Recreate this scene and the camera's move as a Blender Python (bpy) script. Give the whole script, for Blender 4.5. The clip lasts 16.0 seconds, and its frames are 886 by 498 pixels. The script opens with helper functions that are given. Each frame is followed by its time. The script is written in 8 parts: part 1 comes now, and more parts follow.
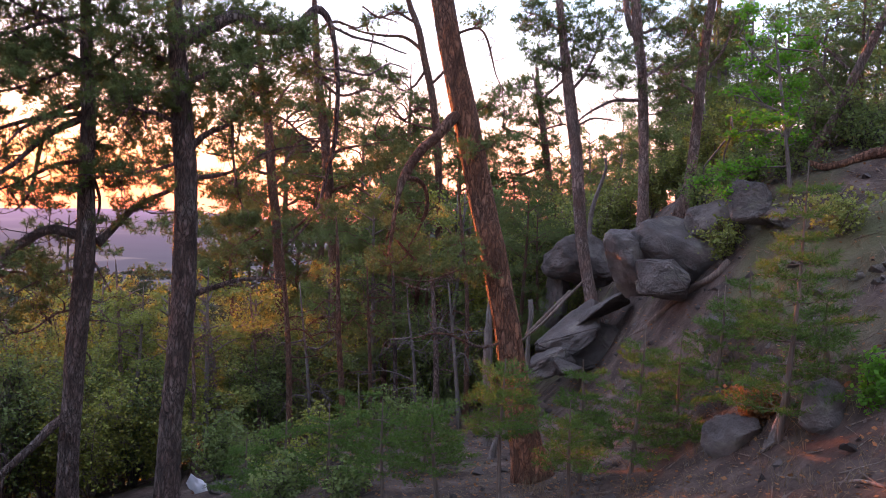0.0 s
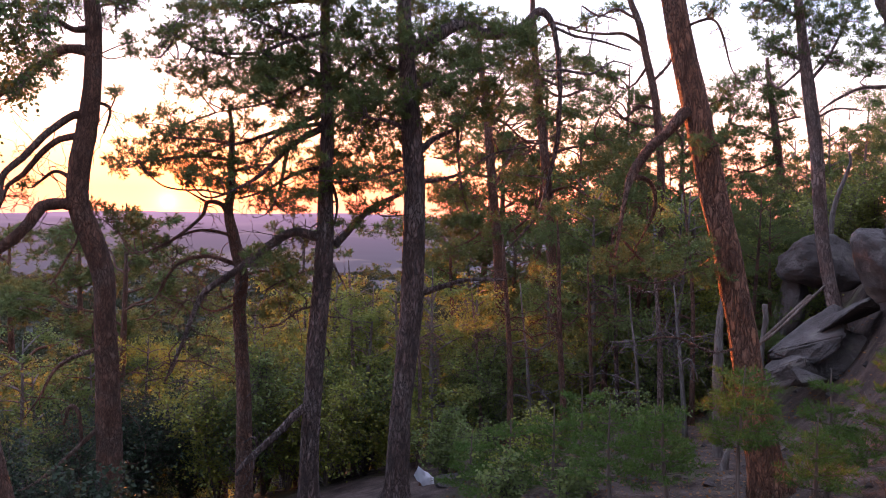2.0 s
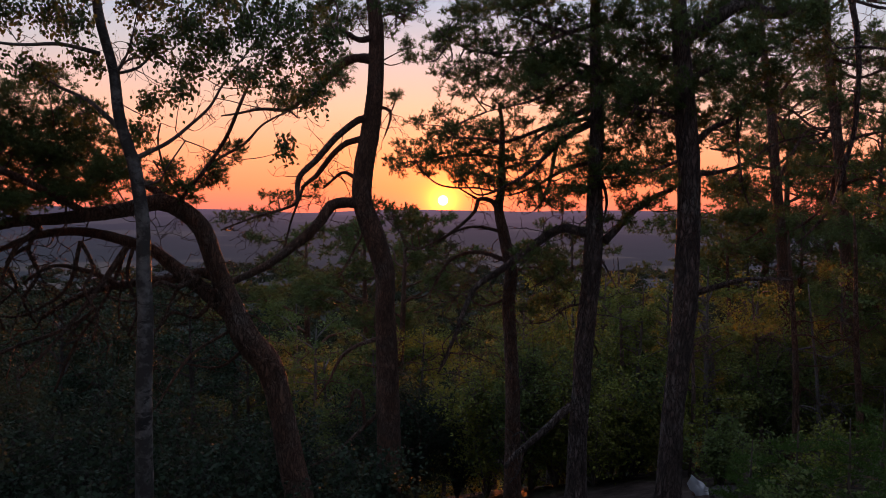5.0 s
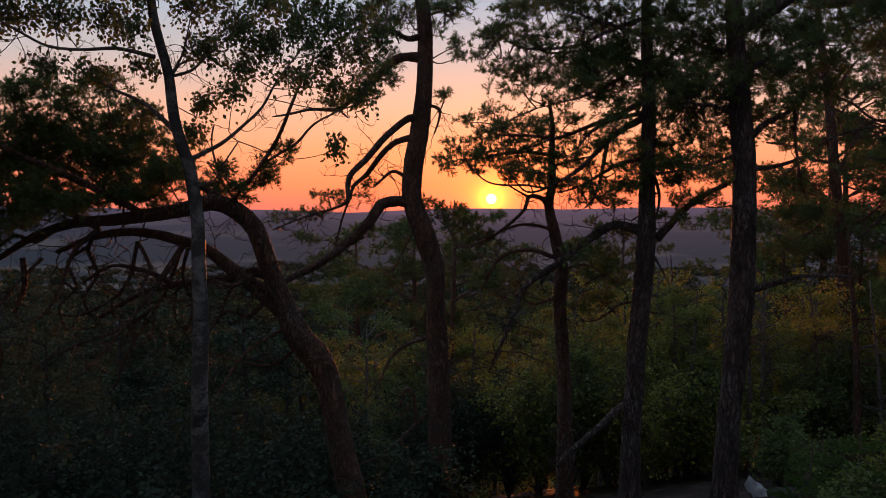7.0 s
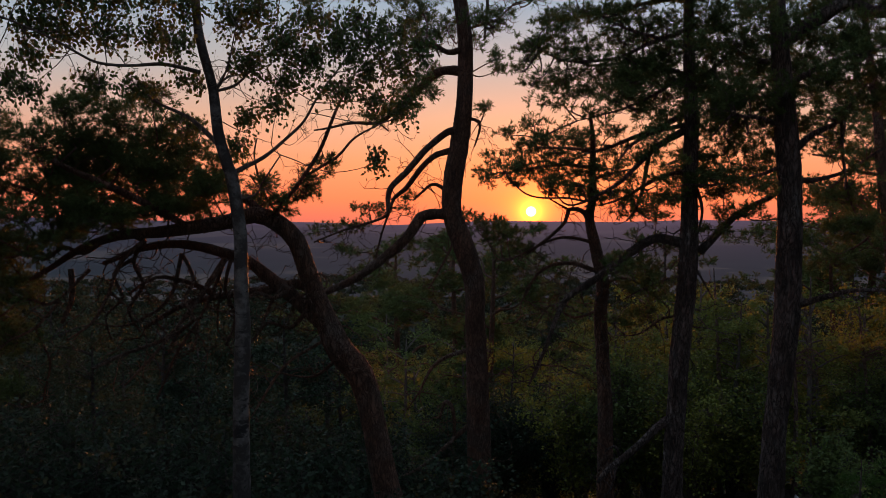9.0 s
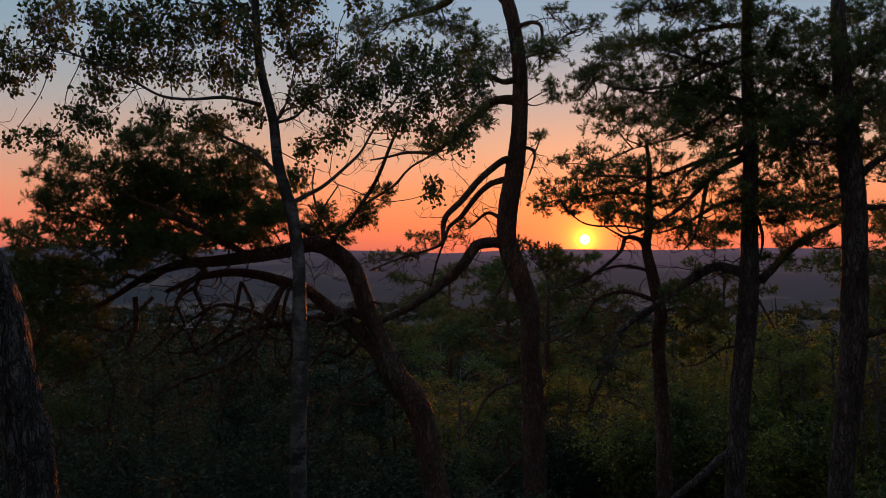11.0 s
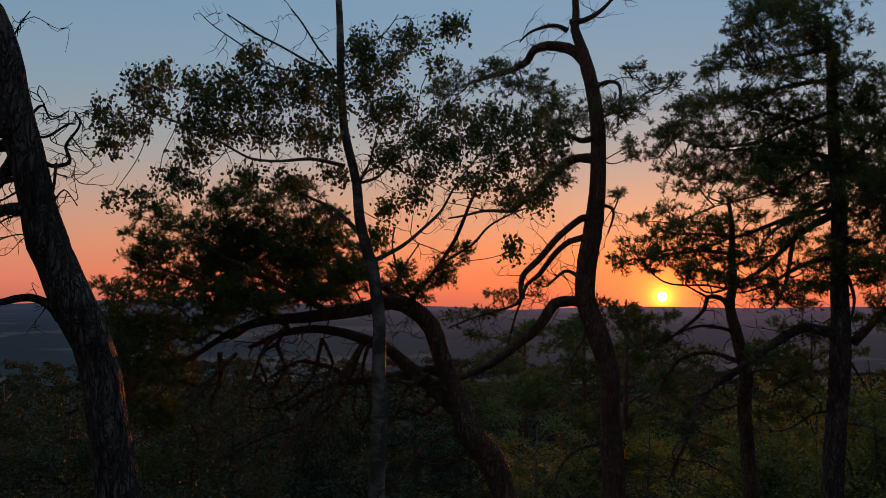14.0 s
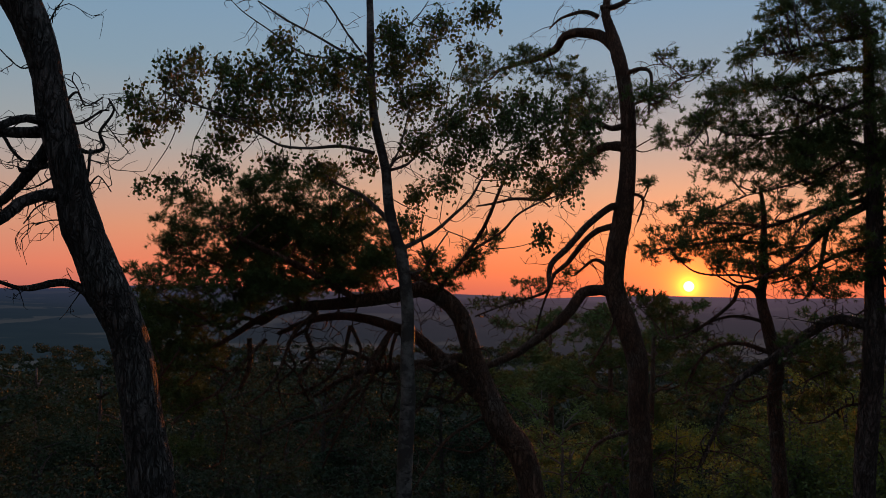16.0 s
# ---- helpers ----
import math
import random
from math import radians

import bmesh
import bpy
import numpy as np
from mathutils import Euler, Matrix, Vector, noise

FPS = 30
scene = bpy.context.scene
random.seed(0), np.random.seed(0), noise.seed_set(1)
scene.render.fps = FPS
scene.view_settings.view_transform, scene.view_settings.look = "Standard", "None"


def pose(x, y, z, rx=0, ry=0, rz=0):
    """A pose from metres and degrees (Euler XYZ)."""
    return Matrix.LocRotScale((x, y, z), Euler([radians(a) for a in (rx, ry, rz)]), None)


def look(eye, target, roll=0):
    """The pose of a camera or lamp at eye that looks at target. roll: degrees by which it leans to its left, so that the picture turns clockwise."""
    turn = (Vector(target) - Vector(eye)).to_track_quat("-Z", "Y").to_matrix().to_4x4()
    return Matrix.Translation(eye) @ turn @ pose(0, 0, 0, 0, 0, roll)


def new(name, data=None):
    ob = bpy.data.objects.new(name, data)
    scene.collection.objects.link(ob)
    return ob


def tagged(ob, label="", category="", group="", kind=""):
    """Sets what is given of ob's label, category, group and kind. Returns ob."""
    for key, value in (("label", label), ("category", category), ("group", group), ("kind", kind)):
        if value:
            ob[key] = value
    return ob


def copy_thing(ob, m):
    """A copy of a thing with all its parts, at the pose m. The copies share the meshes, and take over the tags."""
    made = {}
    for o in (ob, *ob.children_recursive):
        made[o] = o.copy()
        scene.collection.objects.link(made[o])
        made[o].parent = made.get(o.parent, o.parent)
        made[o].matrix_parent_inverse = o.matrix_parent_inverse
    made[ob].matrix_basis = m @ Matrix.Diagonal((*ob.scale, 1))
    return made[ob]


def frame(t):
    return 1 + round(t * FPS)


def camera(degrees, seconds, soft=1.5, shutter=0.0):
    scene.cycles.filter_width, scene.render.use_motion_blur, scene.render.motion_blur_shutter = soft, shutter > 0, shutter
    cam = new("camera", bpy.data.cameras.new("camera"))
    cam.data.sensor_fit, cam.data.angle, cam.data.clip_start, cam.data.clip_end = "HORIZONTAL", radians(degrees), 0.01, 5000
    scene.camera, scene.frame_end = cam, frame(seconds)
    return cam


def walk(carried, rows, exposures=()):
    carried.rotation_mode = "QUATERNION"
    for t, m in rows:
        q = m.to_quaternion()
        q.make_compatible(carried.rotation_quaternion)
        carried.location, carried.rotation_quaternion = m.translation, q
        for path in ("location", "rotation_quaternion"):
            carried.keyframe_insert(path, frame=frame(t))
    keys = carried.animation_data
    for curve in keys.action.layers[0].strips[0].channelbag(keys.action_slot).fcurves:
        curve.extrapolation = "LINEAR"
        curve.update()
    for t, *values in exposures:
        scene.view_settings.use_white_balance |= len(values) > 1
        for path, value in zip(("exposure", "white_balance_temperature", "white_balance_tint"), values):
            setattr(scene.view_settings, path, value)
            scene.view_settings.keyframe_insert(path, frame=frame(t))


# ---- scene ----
EYE = 1.65
SUN_AZ, SUN_EL = -32.26, 0.39

cam = camera(55.39, 16.0, soft=0.6)
PATH = [
    (0.0, pose(0.061, 0.003, EYE + 0.014, 87.84, -1.87, -0.15)),
    (0.5, pose(0.031, 0.004, EYE + 0.011, 87.44, -1.79, 3.35)),
    (1.0, pose(0.000, 0.000, EYE + 0.000, 87.52, -1.65, 7.07)),
    (1.5, pose(-0.041, 0.005, EYE - 0.010, 87.67, -1.46, 10.78)),
    (2.0, pose(-0.069, -0.001, EYE - 0.004, 87.59, -1.28, 14.21)),
    (2.5, pose(-0.080, 0.008, EYE - 0.009, 87.42, -1.03, 17.68)),
    (3.0, pose(-0.105, 0.026, EYE - 0.015, 87.28, -0.83, 21.19)),
    (3.5, pose(-0.107, 0.052, EYE - 0.028, 87.22, -0.84, 24.68)),
    (4.0, pose(-0.112, 0.084, EYE - 0.022, 87.19, -0.78, 27.77)),
    (4.5, pose(-0.119, 0.109, EYE - 0.021, 87.16, -0.77, 30.37)),
    (7.0, pose(-0.156, 0.126, EYE - 0.030, 86.98, -0.16, 35.53)),
    (7.5, pose(-0.159, 0.127, EYE - 0.030, 87.11, -0.12, 36.19)),
    (8.0, pose(-0.162, 0.131, EYE - 0.029, 87.28, -0.10, 36.83)),
    (8.5, pose(-0.159, 0.128, EYE - 0.028, 87.51, -0.16, 37.52)),
    (11.0, pose(-0.171, 0.098, EYE - 0.024, 89.73, -0.13, 41.80)),
    (11.5, pose(-0.173, 0.079, EYE - 0.013, 90.33, -0.03, 43.15)),
    (12.0, pose(-0.175, 0.065, EYE - 0.014, 91.09, 0.14, 44.46)),
    (12.5, pose(-0.184, 0.054, EYE - 0.013, 91.95, 0.10, 45.43)),
    (13.0, pose(-0.183, 0.056, EYE - 0.011, 92.74, -0.02, 46.08)),
    (13.5, pose(-0.186, 0.045, EYE - 0.002, 93.22, -0.26, 46.39)),
    (14.0, pose(-0.192, 0.046, EYE + 0.000, 93.50, -0.53, 46.79)),
    (14.5, pose(-0.203, 0.040, EYE + 0.004, 93.53, -0.68, 47.12)),
    (15.0, pose(-0.216, 0.035, EYE + 0.001, 93.39, -0.78, 47.52)),
    (15.5, pose(-0.229, 0.033, EYE + 0.005, 93.02, -0.94, 47.96)),
    (16.0, pose(-0.229, 0.033, EYE - 0.000, 92.66, -0.98, 48.48)),
]
EXPOSURES = [(0.0, 3.25, 6500, 25), (1.0, 3.2, 6500, 29), (2.0, 3.05, 6500, 30), (2.5, 2.8, 6500, 28), (3.0, 2.45, 6500, 26), (3.5, 1.85, 6500, 25), (4.0, 1.5, 6500, 23), (4.5, 1.25, 6500, 20), (7.0, 0.9, 6500, 12),
             (8.5, 0.74, 6500, 8), (11.0, 0.5, 6500, 6), (12.5, 0.4, 6500, 5), (14.0, 0.34, 6500, 4), (16.0, 0.38, 6500, 4)]
walk(cam, PATH, EXPOSURES)

# ---- sky and sun ----
world = bpy.data.worlds.new("dusk_sky")
scene.world = world
world.use_nodes = True


class Net:
    """A small writer of shader nodes."""

    def __init__(self, tree):
        self.tree = tree
        tree.nodes.clear()

    def node(self, kind, operation="", feature=""):
        made = self.tree.nodes.new(kind)
        if operation:
            made.operation = operation
        if feature:
            made.feature = feature
        return made

    def link(self, a, b):
        self.tree.links.new(a, b)

    def math(self, op, a, b=None, c=None, clamp=False):
        made = self.node("ShaderNodeMath", op)
        made.use_clamp = clamp
        for slot, value in enumerate((a, b, c)):
            if value is None:
                continue
            if isinstance(value, (int, float)):
                made.inputs[slot].default_value = value
            else:
                self.link(value, made.inputs[slot])
        return made.outputs[0]

    def mix(self, fac, a, b, blend="MIX"):
        made = self.node("ShaderNodeMix")
        made.data_type, made.blend_type = "RGBA", blend
        for slot, value in ((0, fac), (6, a), (7, b)):
            if isinstance(value, (int, float)):
                made.inputs[slot].default_value = value
            elif isinstance(value, tuple):
                made.inputs[slot].default_value = (*value[:3], 1)
            else:
                self.link(value, made.inputs[slot])
        return made.outputs[2]

    def ramp(self, fac, stops, interpolation="LINEAR"):
        made = self.node("ShaderNodeValToRGB")
        made.color_ramp.interpolation = interpolation
        el = made.color_ramp.elements
        while len(el) < len(stops):
            el.new(0.5)
        for e, (p, c) in zip(el, stops):
            e.position, e.color = p, (*c, 1)
        self.link(fac, made.inputs[0])
        return made.outputs[0]

    def noise(self, vec, scale, detail=4, rough=0.55, distortion=0.0):
        made = self.node("ShaderNodeTexNoise")
        made.inputs["Scale"].default_value = scale
        made.inputs["Detail"].default_value = detail
        made.inputs["Roughness"].default_value = rough
        made.inputs["Distortion"].default_value = distortion
        if vec is not None:
            self.link(vec, made.inputs["Vector"])
        return made.outputs["Fac"]

    def dot(self, vec, v):
        made = self.node("ShaderNodeVectorMath", operation="DOT_PRODUCT")
        self.link(vec, made.inputs[0])
        made.inputs[1].default_value = v
        return made.outputs["Value"]


a, e = radians(SUN_AZ), radians(SUN_EL)
SUN_DIR = (math.sin(a) * math.cos(e), math.cos(a) * math.cos(e), math.sin(e))
FLAT_SUN = (math.sin(a), math.cos(a), 0.0)

n = Net(world.node_tree)
way = n.node("ShaderNodeTexCoord").outputs["Generated"]
height = n.math("MULTIPLY", n.math("ARCSINE", n.dot(way, (0, 0, 1))), 180 / math.pi)
climb = n.math("DIVIDE", n.math("ADD", height, 2.0), 92.0, clamp=True)


def lift(deg):
    return (deg + 2.0) / 92.0


sunny = n.ramp(climb, [(lift(-2), (0.10, 0.04, 0.045)), (lift(-0.4), (0.56, 0.115, 0.075)), (lift(1.2), (0.78, 0.16, 0.068)), (lift(3.5), (0.74, 0.225, 0.098)), (lift(6.5), (0.56, 0.29, 0.185)),
                       (lift(10), (0.355, 0.295, 0.275)), (lift(14), (0.225, 0.275, 0.335)), (lift(19), (0.175, 0.26, 0.375)), (lift(32), (0.21, 0.25, 0.34)), (lift(90), (0.21, 0.245, 0.32))])
shady = n.ramp(climb, [(lift(-2), (0.05, 0.035, 0.05)), (lift(-0.4), (0.36, 0.12, 0.11)), (lift(1.2), (0.46, 0.165, 0.125)), (lift(4), (0.38, 0.22, 0.175)), (lift(9), (0.215, 0.25, 0.28)), (lift(14), (0.165, 0.24, 0.32)), (lift(19), (0.14, 0.225, 0.335)),
                       (lift(35), (0.20, 0.245, 0.33)), (lift(90), (0.21, 0.245, 0.32))])
facing = n.dot(way, FLAT_SUN)
side = n.math("POWER", n.math("MULTIPLY_ADD", facing, 1.43, -0.43, clamp=True), 2.0)
dim = n.math("MULTIPLY_ADD", facing, 0.3, 0.95, clamp=True)
shade = n.node("ShaderNodeVectorMath", operation="SCALE")
n.link(shady, shade.inputs[0])
n.link(dim, shade.inputs["Scale"])
sky = n.mix(side, shade.outputs[0], sunny)
away = n.math("MULTIPLY", n.math("ARCCOSINE", n.math("MINIMUM", n.dot(way, SUN_DIR), 0.9999999)), 180 / math.pi)
wide = n.math("EXPONENT", n.math("MULTIPLY", away, -1 / 4.0))
near = n.math("EXPONENT", n.math("MULTIPLY", away, -1 / 0.85))
disc = n.math("SUBTRACT", 1.0, n.math("DIVIDE", n.math("SUBTRACT", away, 0.22), 0.14, clamp=True))
sky = n.mix(1.0, sky, n.mix(1.0, (0.50, 0.075, 0.0), n.ramp(wide, [(0, (0, 0, 0)), (1, (1, 1, 1))]), "MULTIPLY"), "ADD")
core = n.math("EXPONENT", n.math("MULTIPLY", away, -1 / 0.36))
halo = n.node("ShaderNodeVectorMath", operation="SCALE")
halo.inputs[0].default_value = (6.0, 1.6, 0.1)
n.link(core, halo.inputs["Scale"])
outer = n.node("ShaderNodeVectorMath", operation="SCALE")
outer.inputs[0].default_value = (4.0, 0.38, 0.0)
n.link(near, outer.inputs["Scale"])
glow = n.node("ShaderNodeVectorMath", operation="ADD")
n.link(halo.outputs[0], glow.inputs[0])
n.link(outer.outputs[0], glow.inputs[1])
face = n.node("ShaderNodeVectorMath", operation="SCALE")
face.inputs[0].default_value = (14.0, 8.5, 2.2)
n.link(disc, face.inputs["Scale"])
light = n.node("ShaderNodeVectorMath", operation="ADD")
n.link(glow.outputs[0], light.inputs[0])
n.link(face.outputs[0], light.inputs[1])
total = n.node("ShaderNodeVectorMath", operation="ADD")
n.link(sky, total.inputs[0])
n.link(light.outputs[0], total.inputs[1])
air = n.node("ShaderNodeTexSky")
air.sky_type, air.sun_disc, air.sun_elevation, air.sun_rotation = "NISHITA", False, radians(1.0), radians(SUN_AZ)
haze = n.node("ShaderNodeBackground")
n.link(air.outputs[0], haze.inputs[0])
haze.inputs[1].default_value = 0.004
dusk = n.node("ShaderNodeBackground")
n.link(total.outputs[0], dusk.inputs[0])
both = n.node("ShaderNodeAddShader")
n.link(haze.outputs[0], both.inputs[0])
n.link(dusk.outputs[0], both.inputs[1])
n.link(both.outputs[0], n.node("ShaderNodeOutputWorld").inputs[0])

sun = new("sun", bpy.data.lights.new("sun", "SUN"))
sun.data.energy, sun.data.angle, sun.data.color = 2.5, radians(0.6), (1.0, 0.24, 0.045)
sun.matrix_world = look((0, 0, 0), tuple(-v for v in (SUN_DIR[0], SUN_DIR[1], math.sin(radians(0.9)))))


# ---- materials ----
def material(name):
    mat = bpy.data.materials.new(name)
    mat.use_nodes = True
    return mat, Net(mat.node_tree)


def finish(net, shader):
    net.link(shader, net.node("ShaderNodeOutputMaterial").inputs[0])


def principled(net, color, rough=0.8, bump=None, strength=0.5, distance=0.02):
    made = net.node("ShaderNodeBsdfPrincipled")
    if isinstance(color, tuple):
        made.inputs["Base Color"].default_value = (*color, 1)
    else:
        net.link(color, made.inputs["Base Color"])
    if isinstance(rough, float):
        made.inputs["Roughness"].default_value = rough
    else:
        net.link(rough, made.inputs["Roughness"])
    made.inputs["Specular IOR Level"].default_value = 0.25
    if bump is not None:
        b = net.node("ShaderNodeBump")
        b.inputs["Strength"].default_value, b.inputs["Distance"].default_value = strength, distance
        net.link(bump, b.inputs["Height"])
        net.link(b.outputs[0], made.inputs["Normal"])
    return made.outputs[0]


def bark_material(name, deep, plate, lichen, stretch=0.30, size=27.0, relief=1.0):
    """Plated bark: cracks between long plates, fine grain, patches of lichen."""
    mat, net = material(name)
    where = net.node("ShaderNodeTexCoord").outputs["Object"]
    warp = net.node("ShaderNodeMapping")
    warp.inputs["Scale"].default_value = (1, 1, stretch)
    net.link(where, warp.inputs["Vector"])
    cells = net.node("ShaderNodeTexVoronoi", feature="DISTANCE_TO_EDGE")
    cells.inputs["Scale"].default_value = size
    wob = net.node("ShaderNodeVectorMath", operation="ADD")
    net.link(warp.outputs[0], wob.inputs[0])
    jig = net.node("ShaderNodeTexNoise")
    jig.inputs["Scale"].default_value = 14.0
    net.link(warp.outputs[0], jig.inputs["Vector"])
    small = net.node("ShaderNodeVectorMath", operation="SCALE")
    net.link(jig.outputs["Color"], small.inputs[0])
    small.inputs["Scale"].default_value = 0.12
    net.link(small.outputs[0], wob.inputs[1])
    net.link(wob.outputs[0], cells.inputs["Vector"])
    flakes = net.node("ShaderNodeTexVoronoi", feature="DISTANCE_TO_EDGE")
    flakes.inputs["Scale"].default_value = size * 2.7
    net.link(wob.outputs[0], flakes.inputs["Vector"])
    crack = net.math("ADD", net.math("MULTIPLY", cells.outputs["Distance"], 2.4), net.math("MULTIPLY", flakes.outputs["Distance"], 1.8), clamp=True)
    grain = net.noise(where, 60, 6, 0.65)
    broad = net.noise(where, 2.2, 3)
    tone = net.mix(crack, deep, plate)
    streak = net.noise(warp.outputs[0], 7.0, 5, 0.65, 0.5)
    tone = net.mix(net.ramp(streak, [(0.38, (0.75, 0.75, 0.75)), (0.58, (0, 0, 0))]), tone, tuple(v * 0.8 for v in deep))
    tone = net.mix(net.math("MULTIPLY", grain, 0.5), tone, tuple(v * 0.55 for v in plate))
    tone = net.mix(net.ramp(broad, [(0.5, (0, 0, 0)), (0.68, (1, 1, 1))]), tone, net.mix(crack, deep, lichen))
    bump = net.math("ADD", net.math("MULTIPLY", crack, 1.0), net.math("MULTIPLY", grain, 0.45))
    finish(net, principled(net, tone, 0.9, bump, relief, 0.018))
    return mat


BARK = {
    # darker copy of the grey bark, with backlit shade put into its colour
    "dark": bark_material("pine_bark_shade_toned", (0.020, 0.016, 0.015), (0.15, 0.125, 0.118), (0.19, 0.175, 0.168), 0.3, 22.0, 1.8),
    "old": bark_material("pine_bark_grey", (0.030, 0.021, 0.019), (0.21, 0.145, 0.125), (0.23, 0.19, 0.17), 0.3, 19.0, 1.6),
    "red": bark_material("pine_bark_red", (0.045, 0.024, 0.017), (0.23, 0.12, 0.08), (0.18, 0.135, 0.11), 0.40, 22.0, 1.2),
    "orange": bark_material("pine_bark_orange", (0.055, 0.028, 0.020), (0.34, 0.155, 0.088), (0.26, 0.14, 0.095), 0.33, 19.0, 1.6),
    "pale": bark_material("pine_bark_pale", (0.065, 0.043, 0.036), (0.31, 0.215, 0.18), (0.27, 0.22, 0.2), 0.36, 22.0, 1.3),
    "grey": bark_material("dead_wood_grey", (0.08, 0.065, 0.058), (0.22, 0.195, 0.18), (0.17, 0.155, 0.14), 0.14, 30.0, 0.5),
    "dead": bark_material("dead_twig_wood", (0.07, 0.053, 0.044), (0.19, 0.148, 0.122), (0.16, 0.14, 0.12), 0.08, 26.0, 0.4),
}


def birch_bark():
    mat, net = material("birch_bark")
    where = net.node("ShaderNodeTexCoord").outputs["Object"]
    flat = net.node("ShaderNodeMapping")
    flat.inputs["Scale"].default_value = (1.6, 1.6, 3.2)
    net.link(where, flat.inputs["Vector"])
    bands = net.noise(flat.outputs[0], 5.5, 5, 0.6, 0.4)
    spots = net.noise(where, 3.5, 4, 0.7)
    tone = net.mix(net.ramp(bands, [(0.40, (1, 1, 1)), (0.50, (0, 0, 0))]), (0.15, 0.135, 0.125), (0.022, 0.019, 0.018))
    tone = net.mix(net.ramp(spots, [(0.42, (0, 0, 0)), (0.55, (1, 1, 1))]), tone, (0.045, 0.038, 0.034))
    finish(net, principled(net, tone, 0.7, bands, 0.5, 0.01))
    return mat


BARK["birch"] = birch_bark()


def leaf_material(name, dark, light, through_color, share=0.4):
    """Leaves and needles: varied piece by piece, letting some light through."""
    mat, net = material(name)
    geo = net.node("ShaderNodeNewGeometry")
    pick = geo.outputs["Random Per Island"]
    where = net.node("ShaderNodeTexCoord").outputs["Object"]
    patch = net.noise(where, 1.7, 2)
    tone = net.mix(pick, dark, light)
    tone = net.mix(net.math("MULTIPLY", patch, 0.6), tone, tuple(0.5 * (p + q) for p, q in zip(dark, light)))
    base = principled(net, tone, 0.8)
    back = net.node("ShaderNodeBsdfTranslucent")
    net.link(net.mix(pick, through_color, tuple(v * 1.4 for v in through_color)), back.inputs[0])
    mixed = net.node("ShaderNodeMixShader")
    mixed.inputs[0].default_value = share
    net.link(base, mixed.inputs[1])
    net.link(back.outputs[0], mixed.inputs[2])
    finish(net, mixed.outputs[0])
    return mat


NEEDLE = leaf_material("pine_needles", (0.058, 0.088, 0.030), (0.13, 0.175, 0.052), (0.09, 0.11, 0.035), 0.16)
YOUNG = leaf_material("young_pine_needles", (0.028, 0.068, 0.014), (0.075, 0.135, 0.024), (0.07, 0.12, 0.02), 0.3)
LEAF = {
    "birch": leaf_material("birch_leaves", (0.035, 0.065, 0.024), (0.10, 0.14, 0.045), (0.10, 0.12, 0.03), 0.2),
    "green": leaf_material("green_leaves", (0.10, 0.135, 0.036), (0.21, 0.24, 0.066), (0.20, 0.23, 0.05), 0.3),
    "deep": leaf_material("dull_green_leaves", (0.07, 0.108, 0.04), (0.15, 0.20, 0.066), (0.14, 0.18, 0.045), 0.35),
    "bright": leaf_material("beech_leaves", (0.04, 0.12, 0.014), (0.08, 0.20, 0.024), (0.11, 0.27, 0.02), 0.5),
    "yellow": leaf_material("autumn_birch_leaves", (0.13, 0.17, 0.030), (0.25, 0.25, 0.048), (0.15, 0.18, 0.035), 0.25),
    # darker than the other leaves: shade on the valley side is in the colour
    "shrub": leaf_material("shrub_leaves_shade_toned", (0.016, 0.034, 0.021), (0.040, 0.062, 0.034), (0.03, 0.05, 0.022), 0.2),
    "rust": leaf_material("dry_fern_fronds", (0.10, 0.05, 0.025), (0.24, 0.12, 0.05), (0.20, 0.10, 0.04), 0.3),
    "far": leaf_material("valley_leaves", (0.018, 0.028, 0.015), (0.048, 0.052, 0.022), (0.04, 0.04, 0.014), 0.25),
}


def rock_material():
    mat, net = material("sandstone")
    where = net.node("ShaderNodeTexCoord").outputs["Object"]
    broad, fine = net.noise(where, 1.6, 5, 0.6), net.noise(where, 26, 7, 0.7)
    beds = net.node("ShaderNodeMapping")
    beds.inputs["Scale"].default_value = (1.0, 1.0, 2.0)
    net.link(where, beds.inputs["Vector"])
    layer = net.noise(beds.outputs[0], 2.5, 4, 0.6)
    tone = net.ramp(broad, [(0.32, (0.045, 0.040, 0.037)), (0.50, (0.098, 0.086, 0.08)), (0.66, (0.175, 0.158, 0.145))])
    tone = net.mix(net.math("MULTIPLY", fine, 0.55), tone, (0.06, 0.052, 0.05))
    tone = net.mix(net.ramp(layer, [(0.56, (0, 0, 0)), (0.70, (0.6, 0.6, 0.6))]), tone, (0.20, 0.19, 0.145))
    finish(net, principled(net, tone, 0.92, net.math("ADD", fine, net.math("MULTIPLY", broad, 1.2)), 1.0, 0.05))
    return mat


ROCK = rock_material()


